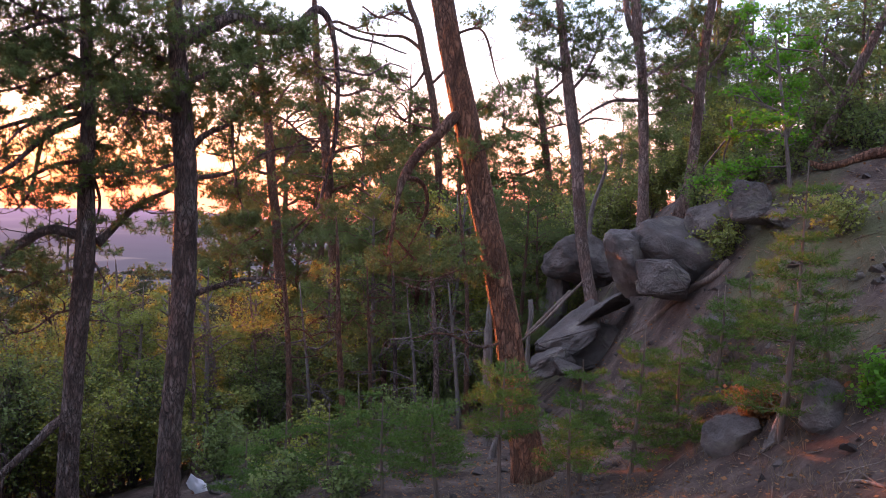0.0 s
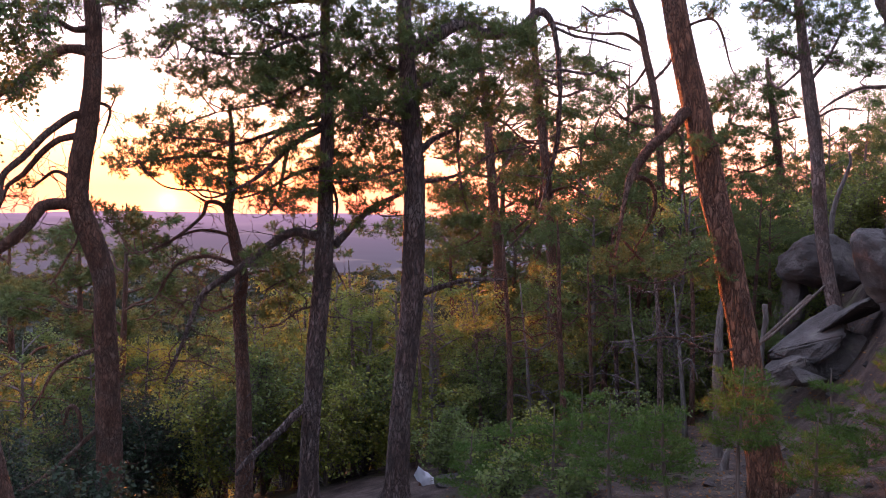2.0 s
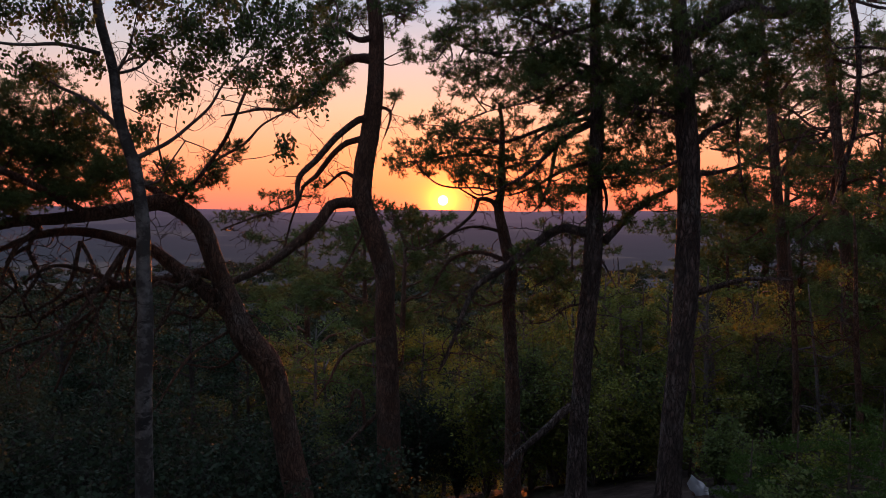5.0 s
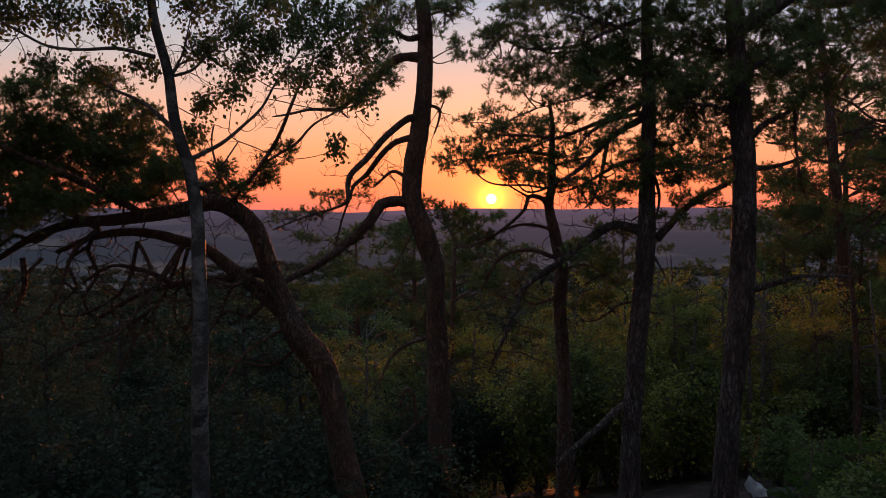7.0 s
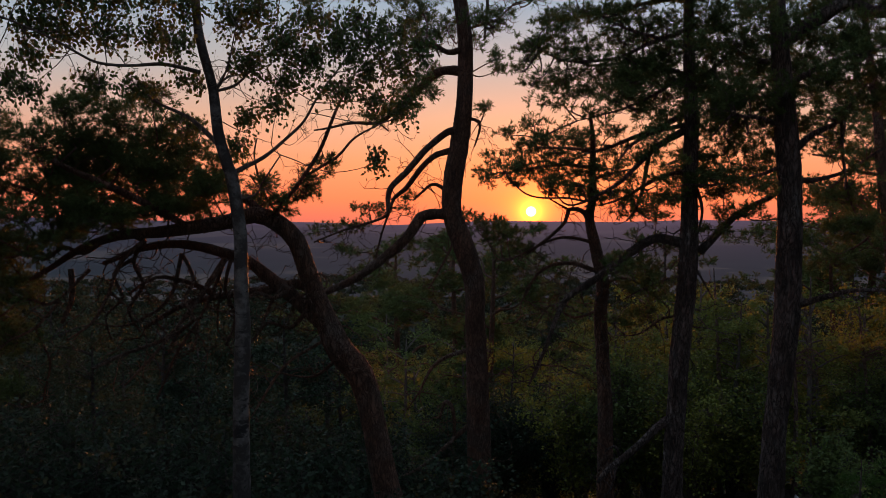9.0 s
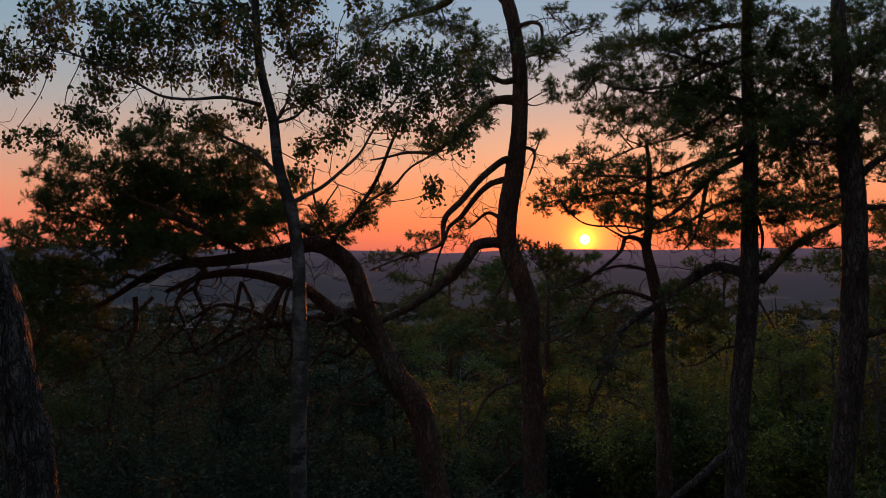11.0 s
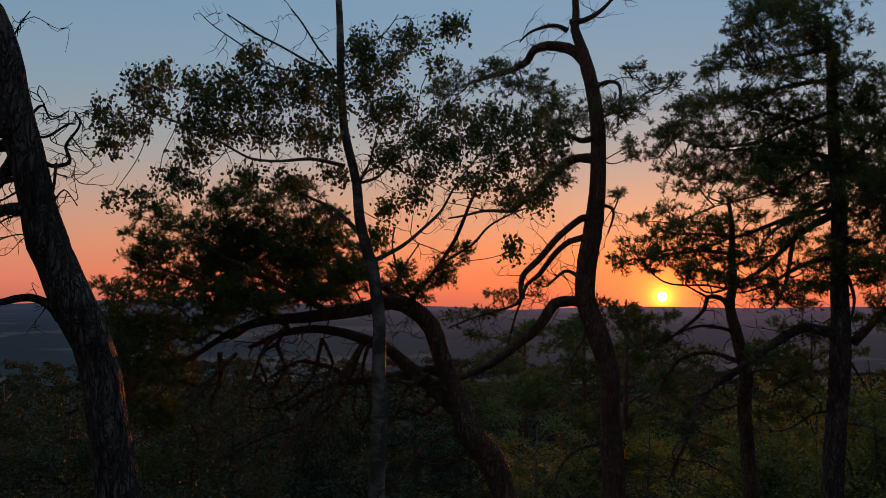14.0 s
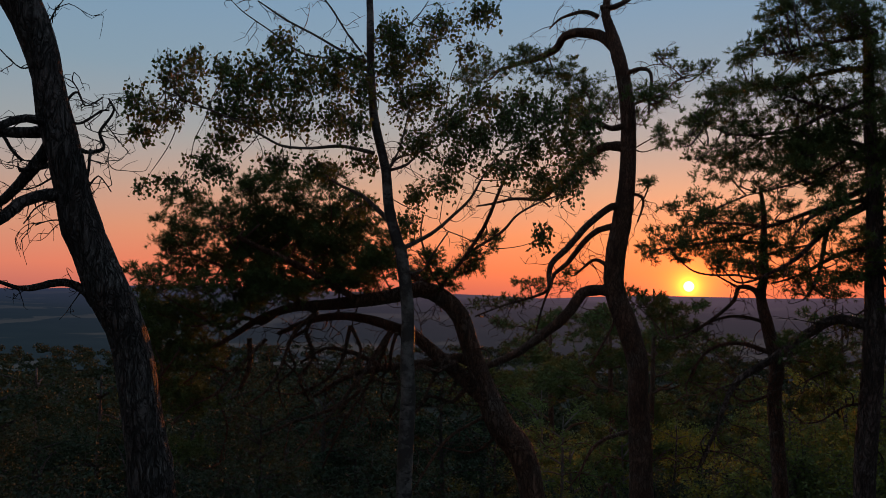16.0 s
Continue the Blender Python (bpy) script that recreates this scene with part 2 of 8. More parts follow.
def ground_material():
    mat, net = material("forest_floor")
    where = net.node("ShaderNodeNewGeometry").outputs["Position"]
    broad, mid, fine = net.noise(where, 0.35, 4), net.noise(where, 2.8, 6, 0.65), net.noise(where, 24, 8, 0.72)
    tone = net.ramp(mid, [(0.34, (0.020, 0.015, 0.013)), (0.46, (0.052, 0.038, 0.032)), (0.57, (0.095, 0.070, 0.059)), (0.68, (0.17, 0.135, 0.118))])
    tone = net.mix(net.math("MULTIPLY", fine, 0.75), tone, (0.055, 0.035, 0.027))
    tone = net.mix(net.ramp(broad, [(0.56, (0, 0, 0)), (0.68, (0.8, 0.8, 0.8))]), tone, net.mix(fine, (0.035, 0.055, 0.02), (0.12, 0.12, 0.05)))
    # below -4.5 m the shade under the woods is put into the floor colour
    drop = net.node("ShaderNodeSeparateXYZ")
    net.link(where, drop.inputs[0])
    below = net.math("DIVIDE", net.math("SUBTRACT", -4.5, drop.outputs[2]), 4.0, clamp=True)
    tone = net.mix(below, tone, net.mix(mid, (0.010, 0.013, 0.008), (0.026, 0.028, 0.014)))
    finish(net, principled(net, tone, 0.95, net.math("ADD", net.math("MULTIPLY", fine, 0.7), mid), 1.0, 0.06))
    return mat


GROUND = ground_material()


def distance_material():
    """Glowing far valley and hills: woods, fields and ridges, with evening haze, brighter towards the sun, painted into
    the colour.
    """
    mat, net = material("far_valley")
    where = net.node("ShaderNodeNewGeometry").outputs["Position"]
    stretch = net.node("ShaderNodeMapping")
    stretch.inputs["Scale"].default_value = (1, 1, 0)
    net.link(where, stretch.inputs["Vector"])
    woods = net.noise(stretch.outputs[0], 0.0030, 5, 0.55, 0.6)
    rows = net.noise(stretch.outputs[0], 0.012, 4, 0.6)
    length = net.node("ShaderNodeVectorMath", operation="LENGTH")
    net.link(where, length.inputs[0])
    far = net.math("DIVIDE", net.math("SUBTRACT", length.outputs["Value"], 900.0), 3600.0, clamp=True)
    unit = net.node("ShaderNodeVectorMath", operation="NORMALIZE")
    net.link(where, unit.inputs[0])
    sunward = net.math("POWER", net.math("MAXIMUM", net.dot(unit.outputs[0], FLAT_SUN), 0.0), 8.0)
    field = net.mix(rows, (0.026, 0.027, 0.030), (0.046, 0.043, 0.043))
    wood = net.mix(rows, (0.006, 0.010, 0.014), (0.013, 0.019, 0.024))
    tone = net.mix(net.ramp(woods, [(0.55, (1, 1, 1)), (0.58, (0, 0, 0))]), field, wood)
    # haze painted as colour: thicker with distance, warmer towards the sun
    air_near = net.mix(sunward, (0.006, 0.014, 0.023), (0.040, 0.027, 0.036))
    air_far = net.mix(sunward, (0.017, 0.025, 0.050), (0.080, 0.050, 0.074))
    haze_tint = net.mix(far, air_near, air_far)
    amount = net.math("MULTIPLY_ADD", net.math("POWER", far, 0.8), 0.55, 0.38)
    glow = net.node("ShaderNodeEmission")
    net.link(net.mix(amount, tone, haze_tint), glow.inputs[0])
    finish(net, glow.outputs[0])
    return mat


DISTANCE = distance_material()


def plain(name, dark, light, rough=0.8, scale=18.0):
    mat, net = material(name)
    where = net.node("ShaderNodeTexCoord").outputs["Object"]
    spot = net.noise(where, scale, 5, 0.6)
    finish(net, principled(net, net.mix(spot, dark, light), rough, spot, 0.4, 0.01))
    return mat


CLOTH = plain("white_sheet", (0.42, 0.43, 0.46), (0.60, 0.60, 0.63), 0.6)
STRAW = leaf_material("dry_grass", (0.085, 0.062, 0.038), (0.20, 0.155, 0.10), (0.12, 0.09, 0.05), 0.25)

# ---- building helpers ----
def part(name, verts, faces, mat, parent=None, label="", smooth=True):
    """Links one mesh object, from arrays of corners and faces, under a thing."""
    me = bpy.data.meshes.new(name)
    me.from_pydata([tuple(v) for v in verts], [], [tuple(f) for f in faces])
    me.materials.append(mat)
    if smooth:
        me.polygons.foreach_set("use_smooth", [True] * len(me.polygons))
    me.update()
    ob = new(name, me)
    if parent is not None:
        ob.parent = parent
    if label:
        tagged(ob, label)
    return ob


def triangles(name, corners, mat, parent=None, label="", size=3):
    """A mesh of loose triangles or quads from an array of corners."""
    count = len(corners)
    me = bpy.data.meshes.new(name)
    me.vertices.add(count)
    me.vertices.foreach_set("co", np.ascontiguousarray(corners, dtype=np.float32).ravel())
    me.loops.add(count)
    me.loops.foreach_set("vertex_index", np.arange(count, dtype=np.int32))
    me.polygons.add(count // size)
    me.polygons.foreach_set("loop_start", np.arange(0, count, size, dtype=np.int32))
    me.update(calc_edges=True)
    me.validate()
    me.materials.append(mat)
    ob = new(name, me)
    if parent is not None:
        ob.parent = parent
    if label:
        tagged(ob, label)
    return ob


def smooth_path(points, step):
    """Catmull-Rom through points (x, y, z, radius)."""
    p = np.array(points, dtype=float)
    p = np.vstack([2 * p[0] - p[1], p, 2 * p[-1] - p[-2]])
    out = []
    for i in range(1, len(p) - 2):
        k = max(2, int(np.linalg.norm(p[i + 1, :3] - p[i, :3]) / step))
        u = np.linspace(0, 1, k, endpoint=False)[:, None]
        a, b, c, d = p[i - 1], p[i], p[i + 1], p[i + 2]
        out.append(0.5 * (2 * b + (c - a) * u + (2 * a - 5 * b + 4 * c - d) * u ** 2 + (3 * b - a - 3 * c + d) * u ** 3))
    out = np.vstack(out + [p[-2][None]])
    out[:, 3] = np.maximum(out[:, 3], 0.0015)
    return out


def tube(points, sides=10, step=0.12, rough=0.06, seed=0, flare=0.0):
    """A tapered, slightly knobbly tube along a smooth path; returns corners, faces and the path."""
    path = smooth_path(points, step)
    rng = np.random.RandomState(seed)
    way = np.gradient(path[:, :3], axis=0)
    way /= np.linalg.norm(way, axis=1)[:, None] + 1e-9
    side = np.cross(way[0], (0.3, 0.9, 0.2))
    side /= np.linalg.norm(side)
    ang = np.linspace(0, 2 * math.pi, sides, endpoint=False)
    lobes = rng.uniform(0, 6.28, 3)
    verts, faces = [], []
    for i, (q, w) in enumerate(zip(path, way)):
        side = side - w * side.dot(w)
        side /= np.linalg.norm(side) + 1e-9
        up = np.cross(w, side)
        r = q[3] * 0.94 * (1 + rough * (np.sin(ang * 2 + lobes[0] + i * 0.21) + np.sin(ang * 3 + lobes[1] - i * 0.37)) * 0.6 + rough * rng.uniform(-0.7, 0.7, sides))
        if flare:
            d = np.linalg.norm(q[:3] - path[0, :3])
            r = r * (1 + flare * math.exp(-d / 0.22) * (1 + 0.5 * np.sin(ang * 5 + lobes[2])))
        verts.append(q[:3] + np.outer(np.cos(ang) * r, side) + np.outer(np.sin(ang) * r, up))
    rings = len(path)
    for i in range(rings - 1):
        for j in range(sides):
            k = (j + 1) % sides
            faces.append((i * sides + j, i * sides + k, (i + 1) * sides + k, (i + 1) * sides + j))
    faces.append(tuple(range(sides))[::-1])
    faces.append(tuple((rings - 1) * sides + j for j in range(sides)))
    return np.vstack(verts), faces, path


def unit(v):
    return v / (np.linalg.norm(v, axis=-1, keepdims=True) + 1e-9)


def strips(starts, ends, width, rng):
    """Thin three-sided twigs between pairs of points, as loose triangles."""
    d = unit(ends - starts)
    u = unit(np.cross(d, rng.normal(size=d.shape)))
    v = np.cross(d, u)
    base = [starts + (u * math.cos(t) + v * math.sin(t)) * width for t in (0, 2.09, 4.19)]
    tris = [np.stack([base[i], base[(i + 1) % 3], ends], 1) for i in range(3)]
    return np.concatenate(tris).reshape(-1, 3)


def needles(at, axis, scale, per, rng, length=0.062, width=0.0046, shoot=0.11, spread=0.85):
    """Needle shoots: each a brush of thin triangles round its axis."""
    count = len(at)
    frac = rng.uniform(-0.2, 1, (count, per, 1))
    radial = unit(rng.normal(size=(count, per, 3)))
    ax = axis[:, None, :]
    radial = unit(radial - ax * np.sum(radial * ax, -1, keepdims=True))
    d = unit(ax * (0.35 + 0.5 * frac) + radial * spread)
    root = at[:, None, :] + ax * frac * shoot * scale
    turn = unit(np.cross(d, rng.normal(size=d.shape))) * width * scale
    tip = root + d * (length * scale) * rng.uniform(0.7, 1.15, (count, per, 1))
    return np.stack([root - turn, root + turn, tip], 2).reshape(-1, 3)


def leaves(at, size, rng, droop=0.5, flat=0.0):
    """Leaf blades: small folded diamonds, as loose quads."""
    count = len(at)
    d = rng.normal(size=(count, 3))
    d[:, 2] = d[:, 2] * (1 - flat) - droop
    d = unit(d)
    nrm = rng.normal(size=(count, 3))
    nrm[:, 2] += 3 * flat
    s = unit(np.cross(d, nrm))
    ln = size * rng.uniform(0.7, 1.25, (count, 1))
    mid = at + d * ln * 0.45
    return np.stack([at, mid + s * ln * 0.36, at + d * ln, mid - s * ln * 0.36], 1).reshape(-1, 3)


def in_pad(pad, count, rng, crust=0.45):
    """Random points in a flattened crown pad, denser towards its skin."""
    x, y, z, rx, rz = pad
    d = unit(rng.normal(size=(count, 3)))
    r = rng.uniform(0, 1, (count, 1)) ** crust
    lump = 1 + 0.28 * np.sin(d[:, :1] * 5 + x * 7) * np.cos(d[:, 1:2] * 4 + z * 5)
    return np.array((x, y, z)) + d * r * lump * np.array((rx, 0.5 * (rx + rz) + 0.05, rz)), d


def tufts(pad, cover, radius, rng, shoots=7):
    """Shoots gathered into tufts inside a crown pad, with gaps of sky between them."""
    count = int(cover * pad[3] * pad[4] / radius ** 2) + 3
    heart, d = in_pad(pad, count, rng, 0.5)
    out = unit(rng.normal(size=(count, shoots, 3)) + d[:, None, :] * 0.5 + (0, 0, 0.45))
    size = radius * rng.uniform(0.5, 1.2, (count, 1, 1))
    at = heart[:, None, :] + out * size * rng.uniform(0.25, 0.8, (count, shoots, 1)) * (1.0, 1.0, 0.6)
    return heart, at.reshape(-1, 3), out.reshape(-1, 3)


# ---- trees ----
def start_tree(name, category, base, yaw, label, trunk, bark, kind, dens, group):
    root = tagged(new(name), label, category, group)
    root.matrix_world = pose(*base, 0, 0, yaw)
    reach = math.hypot(base[0], base[1])
    v, f, path = tube(trunk, 16 if reach < 13 else 12, 0.10 if reach < 13 else 0.2, 0.05, int(reach * 97), 0.25)
    part("trunk", v, f, BARK[bark], root)
    return {"root": root, "bones": [path], "pads": [], "bark": bark, "kind": kind, "dens": dens, "reach": reach, "seed": int(abs(base[0] * 131 + base[1] * 17)) + 3}


def pine(base, yaw, label, trunk, bark="old", dens=1.0):
    return start_tree("pine_tree", "tree", base, yaw, label, trunk, bark, "pine", dens, "pines on the slope")


def birch(base, yaw, label, trunk, dens=1.0):
    return start_tree("birch_tree", "tree", base, yaw, label, trunk, "birch", "birch", dens, "birches on the slope")


def broadleaf(base, yaw, label, trunk, bark="grey", leafcol="green", dens=1.0):
    tree = start_tree("broadleaf_tree", "tree", base, yaw, label, trunk, bark, "broadleaf", dens, "broadleaf trees on the crest")
    tree["leaf"] = leafcol
    return tree


def crooked(points, amount, rng):
    """The same course, made to waver as old pine limbs do."""
    path = smooth_path(points, 0.11)
    count = len(path)
    if count < 4:
        return points
    t = np.linspace(0, 1, count)
    for axis in range(3):
        wave = np.zeros(count)
        for k in (2.3, 4.1, 7.3, 12.0):
            wave += np.sin(t * k * count / 9 + rng.uniform(0, 6.28)) / (1 + 0.25 * k)
        path[:, axis] += wave * amount * np.clip(t * 5, 0, 1) * (1.0 if axis != 1 else 2.0)
    return [tuple(p) for p in path]


def side_twigs(tree, path, rng, count):
    """Bare crooked twigs that leave a limb and fork."""
    reach = min(1.5, max(0.8, tree["reach"] / 9))
    for _ in range(count):
        q = path[rng.randint(len(path) // 5, len(path))]
        d = unit(rng.normal(size=3) * (1, 0.8, 0.8) + (0, 0, -0.05))
        ln = rng.uniform(0.10, 0.42) * reach
        spots, here = [(*q[:3], max(0.003, min(0.010, q[3] * 0.5)))], q[:3]
        for k in range(4):
            d = unit(d + rng.normal(size=3) * 0.45)
            here = here + d * ln / 4
            spots.append((*here, 0.0048 * reach * (1 - k * 0.2)))
        tree["spurs"].append(spots)
        for k in (2, 3):
            e = unit(d + rng.normal(size=3) * 0.9)
            start = np.array(spots[k][:3])
            tree["spurs"].append([(*start, 0.0032 * reach), (*(start + e * ln * 0.25), 0.0026 * reach), (*(start + unit(e + rng.normal(size=3) * 0.6) * ln * 0.5), 0.0014 * reach)])


def limb(tree, points):
    rng = np.random.RandomState(tree["seed"] * 3 + len(tree["bones"]))
    thick = points[0][3] > 0.02
    course = crooked(points, 0.012 if tree["kind"] == "pine" else 0.007, rng)
    v, f, path = tube(course, 9 if thick else 6, 0.06, 0.09, tree["seed"] + len(tree["bones"]))
    part("limb", v, f, BARK["red" if tree["bark"] == "orange" else "dead" if tree["bark"] == "birch" else tree["bark"]], tree["root"])
    tree["bones"].append(path)
    tree.setdefault("spurs", [])
    length = np.linalg.norm(np.diff(path[:, :3], axis=0), axis=1).sum()
    side_twigs(tree, path, rng, int(3 + 6 * length))


def dead_limbs(tree, seed, count, lo, hi, droop=0.55, reach=1.0, bones=4, thin=1.0):
    """Bare crooked dead branches that hang from the old limbs between two heights or places along the tree."""
    rng = np.random.RandomState(seed)
    stock = np.vstack(tree["bones"][:bones])
    stock = stock[(stock[:, 0] > lo[0]) & (stock[:, 0] < hi[0]) & (stock[:, 2] > lo[1]) & (stock[:, 2] < hi[1])]
    for _ in range(count):
        q = stock[rng.randint(len(stock))]
        here, d = q[:3].copy(), unit(rng.normal(size=3) * (1, 0.7, 0.5) + (0, 0, -droop))
        ln, r, steps = rng.uniform(0.10, 0.19) * reach, rng.uniform(0.007, 0.014) * thin, rng.randint(5, 9)
        spots = [(*here, min(r, max(q[3] * 0.7, 0.006)))]
        for k in range(steps):
            d = unit(d + rng.normal(size=3) * 0.55 + (0, 0, -0.12 * droop))
            here = here + d * ln
            spots.append((*here, max(0.003, r * (1 - k / steps))))
            if k:
                e, side, twig = unit(d + rng.normal(size=3) * 0.9), here.copy(), [(*here, max(0.003, r * 0.5))]
                for j in range(rng.randint(2, 5)):
                    e = unit(e + rng.normal(size=3) * 0.6)
                    side = side + e * ln * 0.6
                    twig.append((*side, 0.0045 - 0.0007 * j))
                tree.setdefault("spurs", []).append(twig)
        tree.setdefault("spurs", []).append(spots)


def crown_pads(tree, pads):
    tree["pads"].extend(pads)


def grow(tree):
    """Twigs to every crown pad, then its needles or leaves."""
    rng = np.random.RandomState(tree["seed"])
    bones = np.vstack(tree["bones"])[:, :3]
    scale = max(1.0, tree["reach"] / 10.0)
    wood_v, wood_f, off = [], [], 0
    fine, green = [], []
    for spur in tree.get("spurs", []):
        v, f, _ = tube(spur, 3, 0.2, 0.1, off)
        wood_v.append(v)
        wood_f.extend(tuple(i + off for i in face) for face in f)
        off += len(v)
    for pad in tree["pads"]:
        c = np.array(pad[:3])
        low = c - (0, 0, pad[4] * 0.4)
        gap = np.linalg.norm((bones - low) * (1, 0.6, 1), axis=1) + 0.5 * np.maximum(bones[:, 2] - low[2], 0)
        q = bones[np.argmin(gap)]
        mid = (q + low) / 2 + rng.normal(size=3) * 0.08 + (0, 0, -0.06 * np.linalg.norm(q - low))
        ends = [c + rng.uniform(-0.75, 0.75, 3) * (pad[3], pad[3] * 0.6, pad[4]) for _ in range(3)]
        thin = 0.45 if tree["kind"] == "birch" else 1.0
        routes = [[(*q, 0.012 * scale * thin), (*mid, 0.010 * scale * thin), (*low, 0.006 * scale * thin)]] + [[(*low, 0.006 * scale), (*(0.5 * (low + end) + rng.normal(size=3) * 0.03), 0.004 * scale), (*end, 0.0025 * scale)] for end in ends]
        if np.linalg.norm(q - low) > 0.45:
            routes[0] = crooked(routes[0], 0.022, rng)
        for route in routes:
            v, f, _ = tube(route, 4, 0.12, 0.1, off)
            wood_v.append(v)
            wood_f.extend(tuple(i + off for i in face) for face in f)
            off += len(v)
        area = math.pi * pad[3] * pad[4]
        if tree["kind"] == "pine":
            heart, at, axis = tufts(pad, 2.3 * tree["dens"], 0.062 * scale, rng, 5)
            green.append(needles(at, axis, scale, 20, rng, 0.042, 0.0040, 0.06, 0.8))
            joint = low + (heart - low) * rng.uniform(0.1, 0.5, (len(heart), 1)) + rng.normal(size=heart.shape) * 0.02
            fine.append(strips(joint, heart, 0.0036 * scale, rng))
        elif tree["kind"] == "birch":
            strands = int(5.6 * tree["dens"] * area / 0.012) + 4
            at, d = in_pad(pad, strands, rng, 0.6)
            at[:, 2] += pad[4] * 0.25
            hang = rng.uniform(0.07, 0.20, (strands, 1))
            fall = unit(rng.normal(size=at.shape) * 0.28 + (0, 0, -1.0))
            u = rng.uniform(0.05, 1.0, (strands, 4, 1))
            spots = (at[:, None, :] + fall[:, None, :] * hang[:, None, :] * u + rng.normal(size=(strands, 4, 3)) * 0.012).reshape(-1, 3)
            green.append(leaves(spots, 0.040, rng, 0.9))
            fine.append(strips(at, at + fall * hang, 0.0015, rng))
            pick = rng.randint(0, strands, strands // 3)
            fine.append(strips(low + (at[pick] - low) * 0.3, at[pick], 0.0022, rng))
        else:
            count = int(2.2 * tree["dens"] * area / (0.045 * scale) ** 2) + 10
            at, d = in_pad(pad, count, rng, 0.6)
            green.append(leaves(at, 0.05 * scale, rng, 0.2, 0.5))
            pick = rng.randint(0, count, count // 5)
            fine.append(strips(low + (at[pick] - low) * 0.3, at[pick], 0.003, rng))
    if wood_v:
        tagged(part("branching", np.vstack(wood_v), wood_f, BARK["red" if tree["bark"] == "orange" else "dead" if tree["bark"] == "birch" else tree["bark"]], tree["root"]), kind="stuff")
    if fine:
        tagged(triangles("fine_twig", np.concatenate(fine), BARK["dead"], tree["root"]), kind="stuff")
    if green:
        mat = NEEDLE if tree["kind"] == "pine" else LEAF[tree.get("leaf", "birch")]
        tagged(triangles("crown", np.concatenate(green), mat, tree["root"], "", 3 if tree["kind"] == "pine" else 4), kind="stuff")


# ---- the land ----
def land(x, y):
    """Height of the ground: a slope that climbs to a crest on one hand and falls to a wide valley on the other."""
    r = np.hypot(x, y) + 1e-6
    yc = np.clip(y, -12.0, 30.0)
    q = np.clip((y - 5.0) / 8.0, 0, 1)
    q = q * q * (3 - 2 * q)
    z = (4.9 / (1 + np.exp(-1.5 * (np.clip(x, -30, 30) - 3.26))) - 0.2) * (0.45 + 0.55 * q) - 0.12 * yc
    xl = np.maximum(-x - 0.5, 0.0)
    z = z - np.where(xl < 12, 0.26 * xl, 3.12 + 0.42 * (xl - 12))
    z = z + 0.16 * np.minimum(np.maximum(x - 6, 0.0), 60)
    v = np.clip((0.45 - x / r) / 0.75, 0, 1)
    v = v * v * (3 - 2 * v)
    k = np.clip((r - 14.0) / 110.0, 0, 1)
    k = k * k * (3 - 2 * k)
    return z * (1 - k * v) - 72.0 * k * v


def ripples(x, y, size):
    """Uneven mounds: waves crossing in many directions."""
    total = 0.0
    for k in range(9):
        turn, wave = k * 2.39996, size * (1.1 + 0.62 * k)
        total = total + np.sin((x * math.cos(turn) + y * math.sin(turn)) * wave + k * 1.7 + 1.2 * np.sin((y * math.cos(turn) - x * math.sin(turn)) * wave * 0.6 + k)) / (1 + 0.35 * k)
    return total * 0.45


def sheet(name, radii, lift_by, mat, turns=360, arc=None, label=""):
    lo, hi = arc if arc else (0, 360)
    ang = np.radians(np.linspace(lo, hi, turns, endpoint=arc is not None))
    rr, aa = np.meshgrid(radii, ang, indexing="ij")
    x, y = rr * np.sin(aa), rr * np.cos(aa)
    z = land(x, y) + np.clip(rr / 3.0, 0, 1) * np.clip(40 / (rr + 0.01), 0, 1) * (0.035 * ripples(x, y, 1.0) + 0.016 * ripples(y, x, 3.1))
    open_valley = np.clip((0.5 - x / (rr + 0.01)) / 0.5, 0, 1)
    hills = np.clip((rr - 1100) / 3300, 0, 1)
    z = z + open_valley * hills * (42 + 13 * np.sin(aa * 9 + rr / 900) + 8 * np.sin(aa * 23 + rr / 310)) + lift_by
    m = len(ang)
    verts = np.stack([x, y, z], -1).reshape(-1, 3)
    faces = []
    last = m if arc is None else m - 1
    for i in range(len(radii) - 1):
        for j in range(last):
            k = (j + 1) % m
            faces.append((i * m + j, i * m + k, (i + 1) * m + k, (i + 1) * m + j))
    ob = part(name, verts, faces, mat, None, "", True)
    return tagged(ob, label, name.split("_")[0], "", "structure")


near_rings = np.concatenate([np.linspace(0.0, 16, 110), np.geomspace(16.3, 4900, 110)])
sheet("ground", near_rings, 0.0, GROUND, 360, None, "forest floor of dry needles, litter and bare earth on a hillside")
sheet("backdrop", np.geomspace(760, 4890, 70), 1.5, DISTANCE, 260, (-115, 25), "evening valley with fields, woods and low hills, haze painted in")


